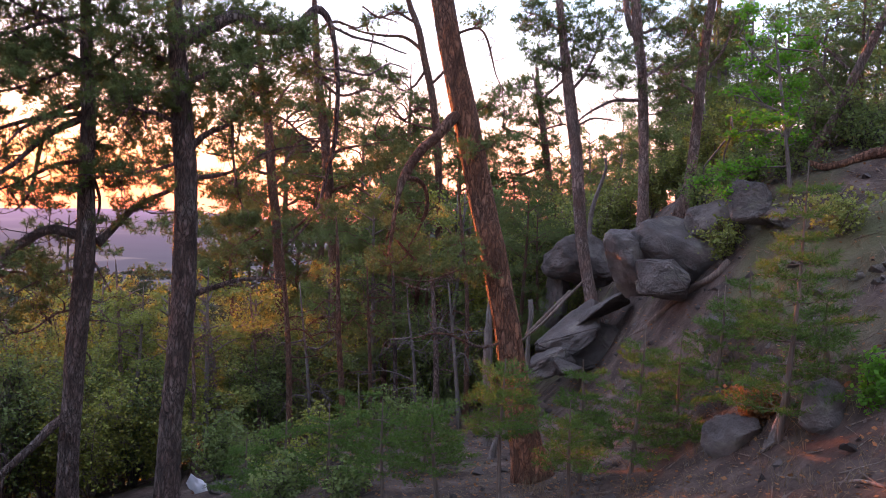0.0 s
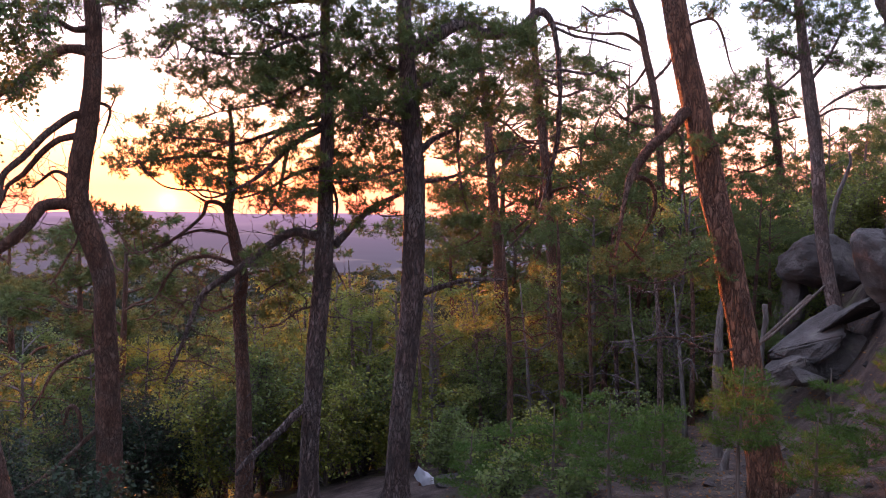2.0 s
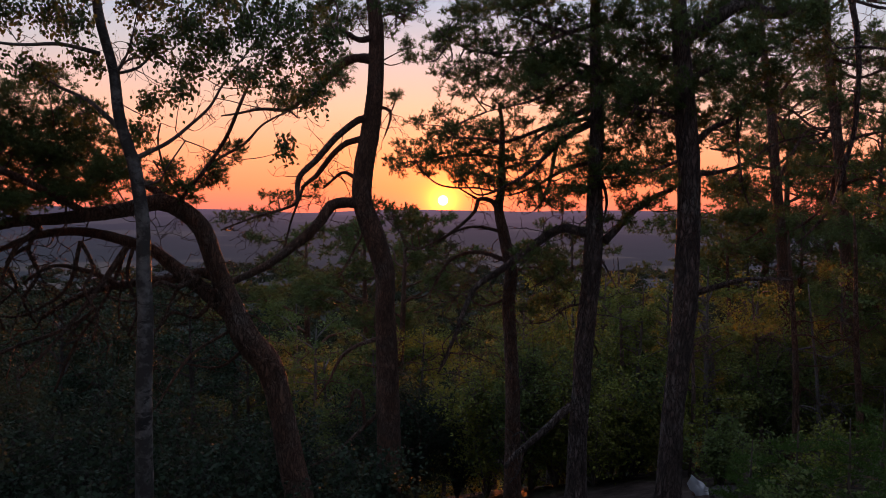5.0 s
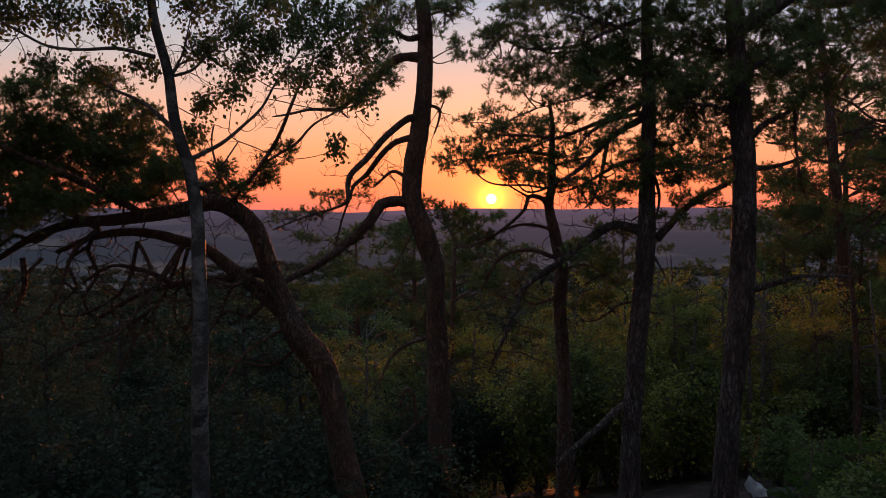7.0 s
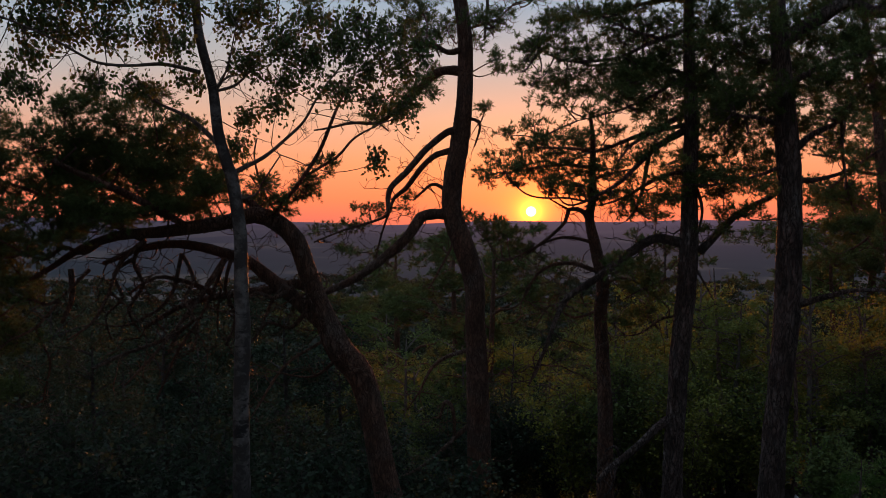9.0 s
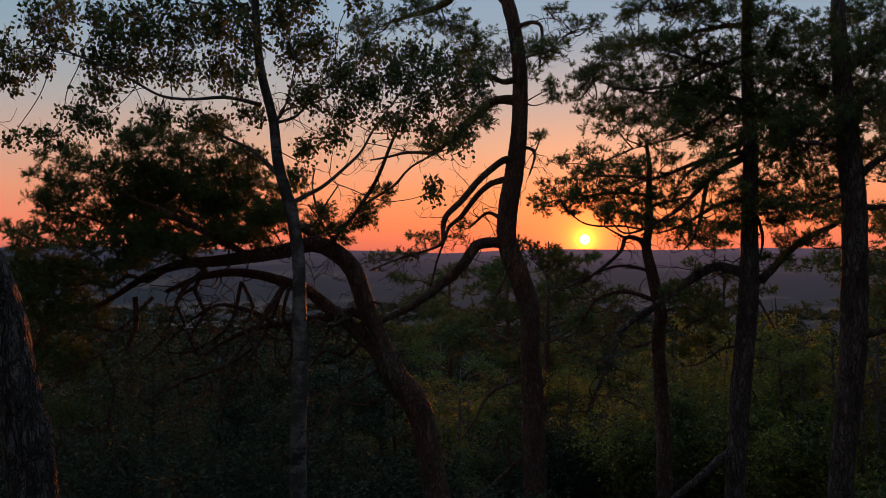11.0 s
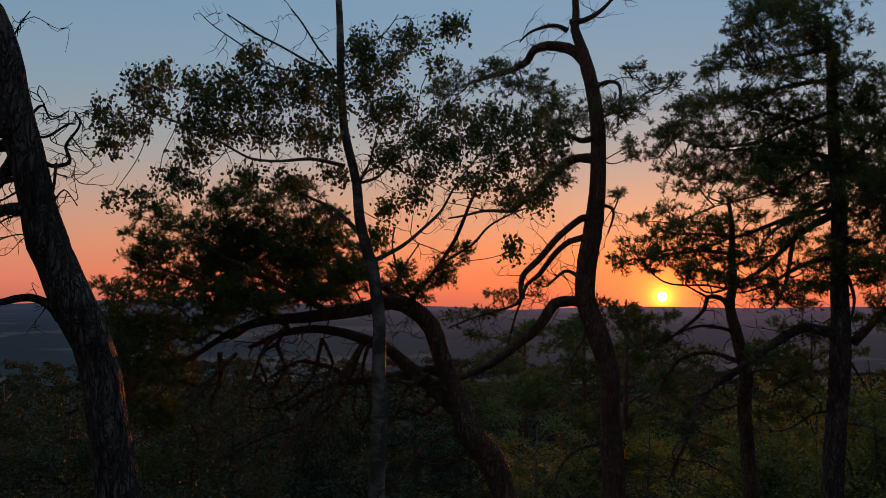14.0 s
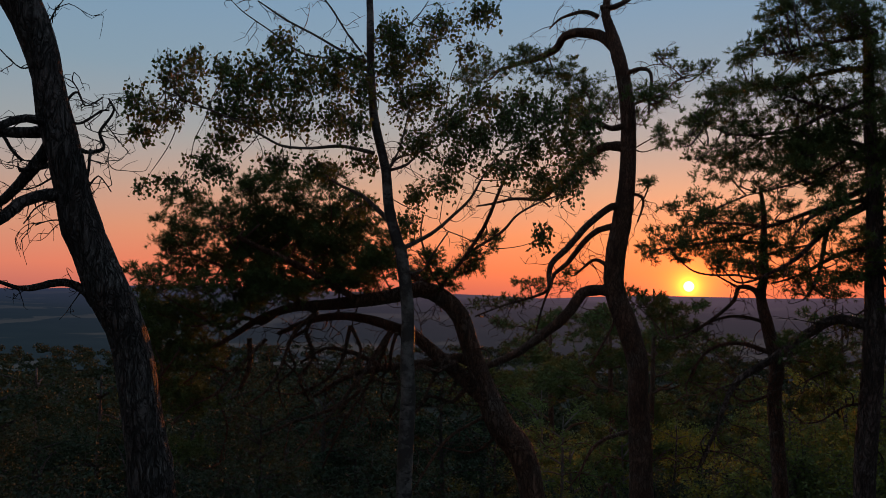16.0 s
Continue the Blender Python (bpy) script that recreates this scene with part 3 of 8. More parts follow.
# ---- stones ----
def boulder(place, half, yaw, kind, label, tilt=0):
    """A weathered stone: rounded, or broken into flat faces with worn edges."""
    bm = bmesh.new()
    seed = Vector((place[0] * 3.1, place[1] * 1.7, place[2] * 2.3))
    rng = random.Random(int(place[0] * 100) + int(place[1] * 1000))
    if kind == "sharp":
        for _ in range(13):
            d = Vector((rng.gauss(0, 1), rng.gauss(0, 1), rng.gauss(0, 1))).normalized()
            bm.verts.new(Vector([math.copysign(abs(t) ** 0.7, t) for t in d]) * rng.uniform(0.85, 1.08))
        hull = bmesh.ops.convex_hull(bm, input=bm.verts[:])
        loose = [v for v in bm.verts if not v.link_faces]
        bmesh.ops.delete(bm, geom=loose, context="VERTS")
        bmesh.ops.bevel(bm, geom=bm.edges[:], offset=0.05, segments=2, affect="EDGES")
        bmesh.ops.triangulate(bm, faces=bm.faces[:])
        for _ in range(3):
            bmesh.ops.subdivide_edges(bm, edges=[e for e in bm.edges if e.calc_length() > 0.16], cuts=1)
            bmesh.ops.triangulate(bm, faces=bm.faces[:])
    else:
        bmesh.ops.create_icosphere(bm, subdivisions=5 if max(half) > 0.3 else 4, radius=1.0)
    cuts = []
    for _ in range(7):
        d = Vector((rng.uniform(-1, 1), rng.uniform(-1, 1), rng.uniform(-0.5, 1))).normalized()
        cuts.append((d, rng.uniform(0.62, 0.86)))
    for v in bm.verts:
        c = v.co.copy()
        if kind != "sharp":
            c = Vector([math.copysign(abs(t) ** 0.8, t) for t in c])
            for d, far in cuts:
                over = c.dot(d) - far
                if over > 0:
                    c -= d * over * 0.9
            c *= 1 + 0.16 * noise.noise(c * 1.2 + seed) + 0.07 * noise.noise(c * 3.3 + seed)
        ledge = noise.noise(Vector((c.x * 0.5, c.y * 0.5, c.z * 3.4)) + seed)
        c.x *= 1 + 0.035 * ledge
        c.y *= 1 + 0.035 * ledge
        if kind == "sharp":
            c *= 1 + 0.10 * noise.noise(c * 2.6 + seed)
        c *= 1 + 0.035 * noise.noise(c * 6 + seed) + 0.02 * noise.noise(c * 15 + seed)
        groove = abs(noise.noise(c * 1.4 - seed))
        if groove < 0.06:
            c *= 0.94 + groove
        v.co = Vector((c.x * half[0], c.y * half[1], c.z * half[2])) * 1.05
    bmesh.ops.recalc_face_normals(bm, faces=bm.faces[:])
    for f in bm.faces:
        f.smooth = kind != "sharp"
    me = bpy.data.meshes.new("boulder")
    bm.to_mesh(me)
    bm.free()
    me.materials.append(ROCK)
    big = max(half) > 0.25
    ob = tagged(new("boulder" if big else "stone", me), label, "boulder" if big else "stone", "boulders on the slope" if big else "stones on the slope")
    ob.matrix_world = pose(*place, 0, tilt, yaw)
    return ob


def fallen_log(points, bark, label):
    base = points[0][:3]
    own = [(p[0] - base[0], p[1] - base[1], p[2] - base[2], p[3]) for p in points]
    v, f, path = tube(own, 10, 0.05, 0.14, int(abs(base[0]) * 100))
    name = "stump" if "stump" in label else "dead_trunk" if "standing" in label or "snag" in label else "fallen_branch" if points[0][3] < 0.03 else "fallen_log"
    ob = tagged(part(name, v, f, BARK[bark]), label, name.replace("_", " "), "dead wood on the slope")
    ob.matrix_world = pose(*base)
    return ob


# ---- young growth ----
def young_pine(base, high, spread, label, bare=0.1):
    """A young pine: thin stem, whorls of rising side shoots, long soft needles."""
    rng = np.random.RandomState(int(abs(base[0] * 211 + base[1] * 37)))
    root = tagged(new("young_pine"), label, "young tree", "young pines on the slope")
    root.matrix_world = pose(*base, 0, 0, rng.uniform(0, 360))
    bend = rng.uniform(-0.06, 0.06, 2) * high
    stem = [(0, 0, -0.03, 0.018 + high * 0.006), (bend[0], bend[1], high * 0.5, 0.012 + high * 0.003), (bend[0] * 0.6, bend[1] * 1.4, high, 0.004)]
    v, f, path = tube(stem, 8, 0.06, 0.06, 3)
    part("trunk", v, f, BARK["dead"], root)
    wv, wf, off, at, axis = [], [], 0, [], []
    levels = max(4, int(high / 0.20))
    for i in range(levels):
        t = bare + (0.97 - bare) * i / levels
        q = path[int(t * (len(path) - 1)), :3]
        reach = spread * (1.04 - 0.8 * t) * rng.uniform(0.7, 1.2)
        count = rng.randint(4, 7)
        for k in range(count):
            a = 2 * math.pi * (k + rng.uniform(-0.35, 0.35)) / count + i * 1.3
            d = np.array((math.cos(a), math.sin(a), rng.uniform(-0.05, 0.35)))
            cross = np.array((-math.sin(a), math.cos(a), 0.0))
            far = reach * rng.uniform(0.65, 1.1)
            end, mid = q + d * far, q + d * far * 0.5 + (0, 0, -0.04 * far)
            routes = [(q, mid, end)]
            for u in np.arange(0.3, 0.95, 0.11 / max(far, 0.2)):
                for hand in (-1, 1):
                    c = q + d * far * u + (0, 0, -0.03 * far)
                    tip = c + (d * 0.75 + cross * hand * rng.uniform(0.5, 0.9) + (0, 0, rng.uniform(0.0, 0.25))) * far * (1.1 - u) * rng.uniform(0.45, 0.75)
                    routes.append((c, 0.5 * (c + tip), tip))
            for n_route, (c, m, tip) in enumerate(routes):
                v, f, p = tube([(*c, 0.006 if n_route == 0 else 0.003), (*m, 0.004 if n_route == 0 else 0.002), (*tip, 0.0012)], 3, 0.1, 0.05, off)
                wv.append(v)
                wf.extend(tuple(j + off for j in face) for face in f)
                off += len(v)
                run = np.linalg.norm(tip - c)
                for w in np.linspace(0.35 if n_route == 0 else 0.2, 1.0, max(2, int(run / 0.055))):
                    at.append(c + (tip - c) * w + rng.normal(size=3) * 0.008)
                    axis.append(unit((tip - c) / (run + 1e-6) + rng.normal(size=3) * 0.25 + (0, 0, 0.2)))
    tagged(part("branching", np.vstack(wv), wf, BARK["dead"], root), kind="stuff")
    scale = max(1.0, math.hypot(base[0], base[1]) / 9.0)
    tagged(triangles("crown", needles(np.array(at), np.array(axis), scale, 15, rng, 0.050, 0.0034, 0.06, 0.75), YOUNG, root), kind="stuff")
    return root


def bush(name, base, high, spread, label, leaf, size, category, group, count):
    rng = np.random.RandomState(int(abs(base[0] * 157 + base[1] * 29)) + 1)
    root = tagged(new(name), label, category, group)
    root.matrix_world = pose(*base)
    wv, wf, off, at, fine = [], [], 0, [], []
    for k in range(max(6, int(7 + 5 * high))):
        a, lean = rng.uniform(0, 2 * math.pi), rng.uniform(0.15, 1.0)
        tip = np.array((math.cos(a) * spread * lean, math.sin(a) * spread * lean, high * rng.uniform(0.55, 1.0) * (1.15 - 0.4 * lean)))
        mid = tip * (0.35, 0.35, 0.55) + rng.normal(size=3) * 0.05 * high
        v, f, p = tube([(0, 0, -0.05, 0.007 + 0.006 * high), (*mid, 0.004 + 0.003 * high), (*tip, 0.002)], 5, 0.12, 0.08, off)
        wv.append(v)
        wf.extend(tuple(j + off for j in face) for face in f)
        off += len(v)
        for _ in range(int(count / 10)):
            q = p[rng.randint(len(p) // 3, len(p)), :3]
            end = q + rng.normal(size=3) * (0.22, 0.22, 0.16) * spread
            fine.append((q, end))
            for s in rng.uniform(0.2, 1.05, 6):
                at.append(q + (end - q) * s + rng.normal(size=3) * size * 0.5)
    wood = BARK["dark" if leaf in ("shrub", "deep") else "dead"]
    tagged(part("stem_work", np.vstack(wv), wf, wood, root), kind="stuff")
    pairs = np.array(fine)
    tagged(triangles("fine_twig", strips(pairs[:, 0], pairs[:, 1], 0.0035, rng), wood, root), kind="stuff")
    tagged(triangles("foliage", leaves(np.array(at), size, rng, 0.1, 0.3), LEAF[leaf], root, "", 4), kind="stuff")
    return root


def shrub(base, high, spread, label):
    leaf = "deep" if "dull" in label else "yellow" if "autumn" in label else "bright" if "bright" in label or "yellow-green" in label else "green" if "green" in label else "yellow" if "autumn" in label else "shrub"
    return bush("shrub", base, high, spread, label, leaf, 0.045 if high < 1 else 0.055, "shrub", "shrubs on the slope", 260 if high < 1 else 620 if high < 2.2 else 1000)


def dry_fern(base, high, spread, label):
    return bush("dry_fern", base, high, spread, label, "rust", 0.05, "fern", "ferns on the slope", 260)

# ---- the wood ----
def wood_tree(kind, seed, high, far, leaf=""):
    """A whole background tree grown by rule: stem, rising or drooping boughs, crown pads along them."""
    rng = np.random.RandomState(seed)
    lean = rng.uniform(-0.05, 0.05, 2) * high
    bark = {"pine": "red", "birch": "birch", "broadleaf": "grey"}[kind]
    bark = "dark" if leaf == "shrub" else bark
    r = 0.012 * high
    trunk = [(0, 0, -0.3, r * 1.15), (lean[0] * 0.4, lean[1] * 0.4, high * 0.4, r * 0.85), (lean[0] * 0.9, lean[1], high * 0.75, r * 0.5), (lean[0], lean[1] * 1.2, high, 0.015)]
    labels = {"pine": "slim pine of the wood with a ragged needle crown", "birch": "birch of the wood with yellowing autumn leaves", "broadleaf": "broadleaf tree of the wood with dull green leaves"}
    names = {"pine": "pine_tree", "birch": "birch_tree", "broadleaf": "broadleaf_tree"}
    root = tagged(new(names[kind]), labels[kind], "tree", "trees of the wood")
    v, f, path = tube(trunk, 9, 0.4, 0.05, seed)
    part("trunk", v, f, BARK[bark], root)
    wv, wf, off, green, fine = [], [], 0, [], []
    low = {"pine": 0.22, "birch": 0.12, "broadleaf": 0.08}[kind]
    boughs = {"pine": 22, "birch": 28, "broadleaf": 30}[kind]
    scale = far / 10.0
    for i in range(boughs):
        t = low + (0.98 - low) * (i + rng.uniform(0, 0.8)) / boughs
        q = path[min(len(path) - 1, int(t * (len(path) - 1))), :3]
        a = rng.uniform(0, 2 * math.pi)
        reach = high * (0.22 if kind == "pine" else 0.20) * rng.uniform(0.5, 1.1) * (1.0 if kind == "pine" else 0.45 + 1.6 * t * (1.15 - t))
        if kind == "pine" and t > 0.85:
            reach *= 0.6
        d = np.array((math.cos(a), math.sin(a), rng.uniform(0.05, 0.6)))
        end = q + d * reach
        mid = q + d * reach * 0.5 + (0, 0, 0.08 * reach)
        route = [(*q, 0.034), (*mid, 0.022), (*end, 0.007)]
        if kind == "pine":
            route = crooked(route, 0.06, rng)
        v, f, p = tube(route, 5, 0.3, 0.08, off)
        wv.append(v)
        wf.extend(tuple(j + off for j in face) for face in f)
        off += len(v)
        for s in (0.55, 0.8, 1.0):
            c = q + (end - q) * s + rng.normal(size=3) * 0.12 * reach
            pad = (*c, reach * rng.uniform(0.22, 0.40), reach * rng.uniform(0.10, 0.2) * (1 if kind == "pine" else 1.6))
            area = math.pi * pad[3] * pad[4]
            if kind == "pine":
                heart, at, axis = tufts(pad, 1.3, 0.065 * scale, rng, 5)
                green.append(needles(at, axis, scale, 18, rng, 0.046, 0.0046, 0.06, 0.8))
            else:
                size = 0.034 * scale
                count = int(1.5 * area / size ** 2) + 6
                at, dd = in_pad(pad, count, rng, 0.6)
                green.append(leaves(at, size * 1.25, rng, 0.5))
            pick = at[rng.randint(0, len(at), 8)]
            fine.append(strips(np.repeat(c[None], 8, 0), pick, 0.006, rng))
    tagged(part("branching", np.vstack(wv), wf, BARK["dead" if kind == "birch" else bark], root), kind="stuff")
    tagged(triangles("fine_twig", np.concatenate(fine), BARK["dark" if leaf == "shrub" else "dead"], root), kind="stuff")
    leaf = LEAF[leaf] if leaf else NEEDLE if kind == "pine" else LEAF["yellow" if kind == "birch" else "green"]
    tagged(triangles("crown", np.concatenate(green), leaf, root, "", 3 if kind == "pine" else 4), kind="stuff")
    return root


def skyline(az):
    """How high the wood stands against the sky, in degrees, by direction."""
    return float(np.interp(az, [-90, -60, -50, -34, -24, -19, -12, -6, 0, 5, 10, 15, 20, 26, 34, 60], [-4.8, -4.8, -5.5, -6.5, -5.0, -1.5, 0.0, 2.5, 4.0, 3.5, 4.0, 6.5, 8.5, 11.0, 12.0, 14.0]))


MODELS = {}
for kind, i, high in (("deep", 0, 7.0), ("deep", 1, 9.5)):
    MODELS[kind, i] = [wood_tree("broadleaf", 51 + i * 9, high, 19.0, "deep"), high, False]
for kind, highs in (("pine", (9.0, 12.0)), ("birch", (6.0, 8.5)), ("broadleaf", (6.5, 9.0))):
    for i, high in enumerate(highs):
        MODELS[kind, i] = [wood_tree(kind, 11 + i * 7 + len(kind), high, 20.0), high, False]


# broadleaf trees in darker leaf and bark colours that stand in for shade
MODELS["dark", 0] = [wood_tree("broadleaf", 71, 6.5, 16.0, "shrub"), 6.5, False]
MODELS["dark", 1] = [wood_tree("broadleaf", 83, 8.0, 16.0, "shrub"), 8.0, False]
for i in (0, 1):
    tagged(MODELS["dark", i][0], "leafy tree coloured dark for the shaded slope")


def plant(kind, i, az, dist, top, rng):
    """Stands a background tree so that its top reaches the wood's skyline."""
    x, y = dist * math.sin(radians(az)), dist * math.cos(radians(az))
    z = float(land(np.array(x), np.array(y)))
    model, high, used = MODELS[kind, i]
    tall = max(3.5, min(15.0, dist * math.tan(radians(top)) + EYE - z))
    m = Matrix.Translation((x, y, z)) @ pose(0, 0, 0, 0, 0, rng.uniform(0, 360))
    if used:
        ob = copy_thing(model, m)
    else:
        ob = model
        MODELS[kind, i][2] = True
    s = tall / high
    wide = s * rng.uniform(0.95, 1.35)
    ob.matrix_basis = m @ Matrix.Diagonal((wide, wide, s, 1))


def clear_of_light(az, dist):
    """Keeps the line along which low sun reaches the leaning pine free of trees."""
    x, y = dist * math.sin(radians(az)) - 1.1, dist * math.cos(radians(az)) - 8.8
    return abs(x * FLAT_SUN[1] - y * FLAT_SUN[0]) > 1.5


rng = random.Random(21)
for step in range(84):
    az = -27 + 63 * ((step * 0.618034) % 1.0)
    dist = rng.uniform(15, 28) if az < 8 else rng.uniform(20, 34)
    if az > 17:
        dist = rng.uniform(15, 26)
    kind = rng.choice(["birch", "birch", "broadleaf", "deep", "pine"]) if az < -8 else rng.choice(["pine", "pine", "pine", "deep", "birch"]) if az < 10 else rng.choice(["deep", "deep", "pine"])
    top = skyline(az) - rng.uniform(0, 7.5) - (5.0 if kind == "birch" and az < -5 else 0)
    if not clear_of_light(az, dist) or (-18 < az < -11 and dist < 18.5):
        continue
    plant(kind, rng.randint(0, 1), az, dist, top, rng)
for step in range(40):
    az = -88 + 60 * ((step * 0.618034 + 0.3) % 1.0)
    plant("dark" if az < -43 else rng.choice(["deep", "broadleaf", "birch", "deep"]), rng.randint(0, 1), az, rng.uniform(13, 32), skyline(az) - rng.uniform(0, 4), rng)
# low bushy growth along the sunward edge, added to keep low sun off the ground
for az, dist in ((-19.5, 17.5), (-21.0, 20.0), (-23.5, 22.5), (-17.0, 16.0), (-22.0, 17.5), (-25.0, 20.0), (-15.0, 15.0), (-12.5, 16.5)):
    plant(rng.choice(["birch", "broadleaf"]), 0, az, dist, -3.8 - rng.uniform(0, 1.2), rng)
# bushy trees along the crest
for az, dist, top in ((7.5, 21, 2.5), (9.0, 24, 4.0), (10.5, 20, 3.5), (12.0, 23, 4.2), (13.5, 19.5, 3.6), (14.5, 22, 4.6), (16.0, 20, 4.4), (17.0, 18, 3.4), (18.5, 19, 6.0), (20.0, 17, 7.5), (8.2, 27, 5.0), (11.2, 28, 5.5), (5.0, 22, 2.0), (3.0, 19, 0.5)):
    plant("deep", rng.randint(0, 1), az, dist, top, rng)
# taller pines between the near trunks
for az, dist, top in ((-8.5, 26, 9.5), (-2.0, 27, 10.0), (-12.5, 28, 5.0), (-10.0, 30, 7.0), (-5.2, 24, 6.5), (1.5, 25, 8.0)):
    plant("pine", rng.randint(0, 1), az, dist, top, rng)
# screen of pines along the foot of the slope, added to shade it from the low sun
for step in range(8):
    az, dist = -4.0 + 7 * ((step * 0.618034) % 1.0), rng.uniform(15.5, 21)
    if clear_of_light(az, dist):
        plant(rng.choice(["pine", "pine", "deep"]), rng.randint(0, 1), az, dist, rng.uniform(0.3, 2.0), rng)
# unseen trees added beside and behind the viewpoint to cut the sky light
for step in range(11):
    az = (-100 - 60 * ((step * 0.618034) % 1.0)) if step % 2 else (52 + 75 * ((step * 0.618034) % 1.0))
    plant(rng.choice(["deep", "pine"]), rng.randint(0, 1), az, rng.uniform(7, 14), rng.uniform(35, 50), rng)
# the thick wood behind the crest
for step in range(8):
    az = 21 + 15 * ((step * 0.618034) % 1.0)
    plant(rng.choice(["deep", "deep", "pine"]), rng.randint(0, 1), az, rng.uniform(15.5, 27), rng.uniform(6, 15), rng)
# single conifers that stand above the valley wood
for az, dist, top in ((-35.5, 24, 0.2), (-40.5, 30, -1.2), (-36.8, 27, -0.6), (-24.5, 26, -0.6), (-13.0, 24, 0.4)):
    plant("pine", 0, az, dist, top, rng)


def valley_wood():
    """The valley's tree tops, too many to count, as leafy clumps."""
    g = np.random.RandomState(4)
    count = 8000
    az = np.radians(g.uniform(-100, 4, count))
    dist = 34 * np.exp(g.uniform(0, 1, count) ** 0.8 * math.log(1000 / 34))
    x, y = dist * np.sin(az), dist * np.cos(az)
    z = land(x, y)
    high = g.uniform(5, 10, count)
    wide = g.uniform(2.2, 4.2, count) * np.clip(dist / 120, 1, 2.2)
    out = []
    per = 130
    d = unit(g.normal(size=(count, per, 3)))
    rad = g.uniform(0.45, 1.0, (count, per, 1))
    at = np.stack([x, y, z + high * 0.45], -1)[:, None, :] + d * rad * np.stack([wide, wide, high * 0.55], -1)[:, None, :]
    size = np.clip(dist / 400.0, 0.10, 1.2)[:, None, None] * g.uniform(0.6, 1.2, (count, per, 1))
    u = unit(g.normal(size=at.shape))
    w = unit(np.cross(u, g.normal(size=at.shape)))
    quad = np.stack([at - u * size, at + w * size * 0.7, at + u * size, at - w * size * 0.7], 2).reshape(-1, 3)
    ob = triangles("valley_wood", quad, LEAF["far"], None, "", 4)
    tagged(ob, "dense dark tree tops filling the valley below", "woods", "", "stuff")


valley_wood()


def rubble():
    """Broken stones, cones and bark scraps strewn over the bare slope, too many to count."""
    g = np.random.RandomState(9)
    v, f = [], []
    for _ in range(420):
        x, y = g.uniform(0.2, 6.0), g.uniform(5.2, 14.5)
        s = 0.018 * math.exp(g.uniform(0, 1) ** 2 * 1.7)
        z = float(land(np.array(x), np.array(y))) + s * 0.25
        corner = unit(np.array([(1, 1, 1), (1, -1, -1), (-1, 1, -1), (-1, -1, 1), (0, 0, 1.2), (0.9, 0.1, 0)]) + g.normal(size=(6, 3)) * 0.35) * s * (1.3, 1.0, 0.75)
        k = len(v)
        v.extend(tuple(q) for q in corner + (x, y, z))
        f.extend([(k, k + 4, k + 5), (k + 4, k + 1, k + 5), (k, k + 5, k + 1), (k, k + 2, k + 4), (k + 4, k + 2, k + 3), (k + 4, k + 3, k + 1), (k, k + 1, k + 2), (k + 1, k + 3, k + 2)])
    tagged(part("rubble", np.array(v), f, ROCK, smooth=False), "small broken grey stones strewn over the dry slope", "stones", "", "stuff")


rubble()

# ---- dead trunks, stones and young growth on the slope ----
boulder((2.56, 14.79, 1.02), (0.68, 0.60, 0.44), -9, 'round', 'dark weathered sandstone boulder overhanging a shaded hollow', 8)
boulder((2.17, 15.06, 0.21), (0.30, 0.40, 0.62), -9, 'round', 'dark sandstone pillar under an overhanging boulder')
boulder((2.64, 11.42, 1.16), (0.34, 0.42, 0.50), -12, 'round', 'steep rounded sandstone boulder leaning on a larger one', -18)
boulder((3.36, 11.33, 1.30), (0.74, 0.50, 0.37), -14, 'round', 'wide domed sandstone boulder split from its neighbour', 24)
boulder((2.96, 10.93, 0.97), (0.46, 0.34, 0.27), -14, 'sharp', 'pale sandstone slab wedged under a domed boulder', 10)
boulder((3.59, 10.95, 1.78), (0.34, 0.34, 0.27), -17, 'round', 'small dark boulder behind an upright stone')
boulder((3.76, 10.15, 1.91), (0.29, 0.26, 0.35), -19, 'sharp', 'upright pale sandstone block on the slope', -6)
boulder((4.17, 9.99, 1.75), (0.32, 0.30, 0.20), -21, 'sharp', 'broken sandstone ledge half hidden by a young pine')
boulder((2.17, 13.24, -0.08), (0.80, 0.75, 0.26), -8, 'sharp', 'slanting grey bedrock slab on the hillside', -40)
boulder((2.60, 12.86, 0.23), (0.50, 0.75, 0.21), -8, 'sharp', 'slanting grey bedrock slab on the hillside', -34)
boulder((1.80, 12.68, -0.46), (0.42, 0.75, 0.18), -8, 'sharp', 'slanting grey bedrock slab on the hillside', -30)
boulder((2.40, 13.25, -0.34), (0.62, 0.60, 0.50), -9, 'sharp', 'broken grey bedrock mass under tilted slabs', -18)
boulder((1.98, 12.05, -0.41), (0.24, 0.22, 0.17), -9, 'sharp', 'angular grey stone on leaf litter', -12)
boulder((3.19, 9.23, 0.52), (0.25, 0.20, 0.18), -18, 'round', 'half-buried grey stone among young pines')
boulder((2.59, 7.09, -0.14), (0.23, 0.18, 0.22), -19, 'round', 'pale lichen-grey rounded stone on dry litter')
boulder((3.04, 6.45, 0.32), (0.21, 0.18, 0.23), -24, 'sharp', 'broken angular dark rock with a split face')
boulder((3.14, 7.69, 0.33), (0.19, 0.15, 0.16), -21, 'round', 'small half-buried stone in dry grass')
boulder((2.12, 8.17, -0.62), (0.06, 0.05, 0.07), -14, 'round', 'fist-sized grey stone on dry litter')
boulder((3.60, 7.76, 0.79), (0.12, 0.10, 0.08), -24, 'round', 'fist-sized grey stone on dry litter')
boulder((4.02, 8.00, 1.23), (0.09, 0.07, 0.05), -26, 'round', 'fist-sized grey stone on dry litter')
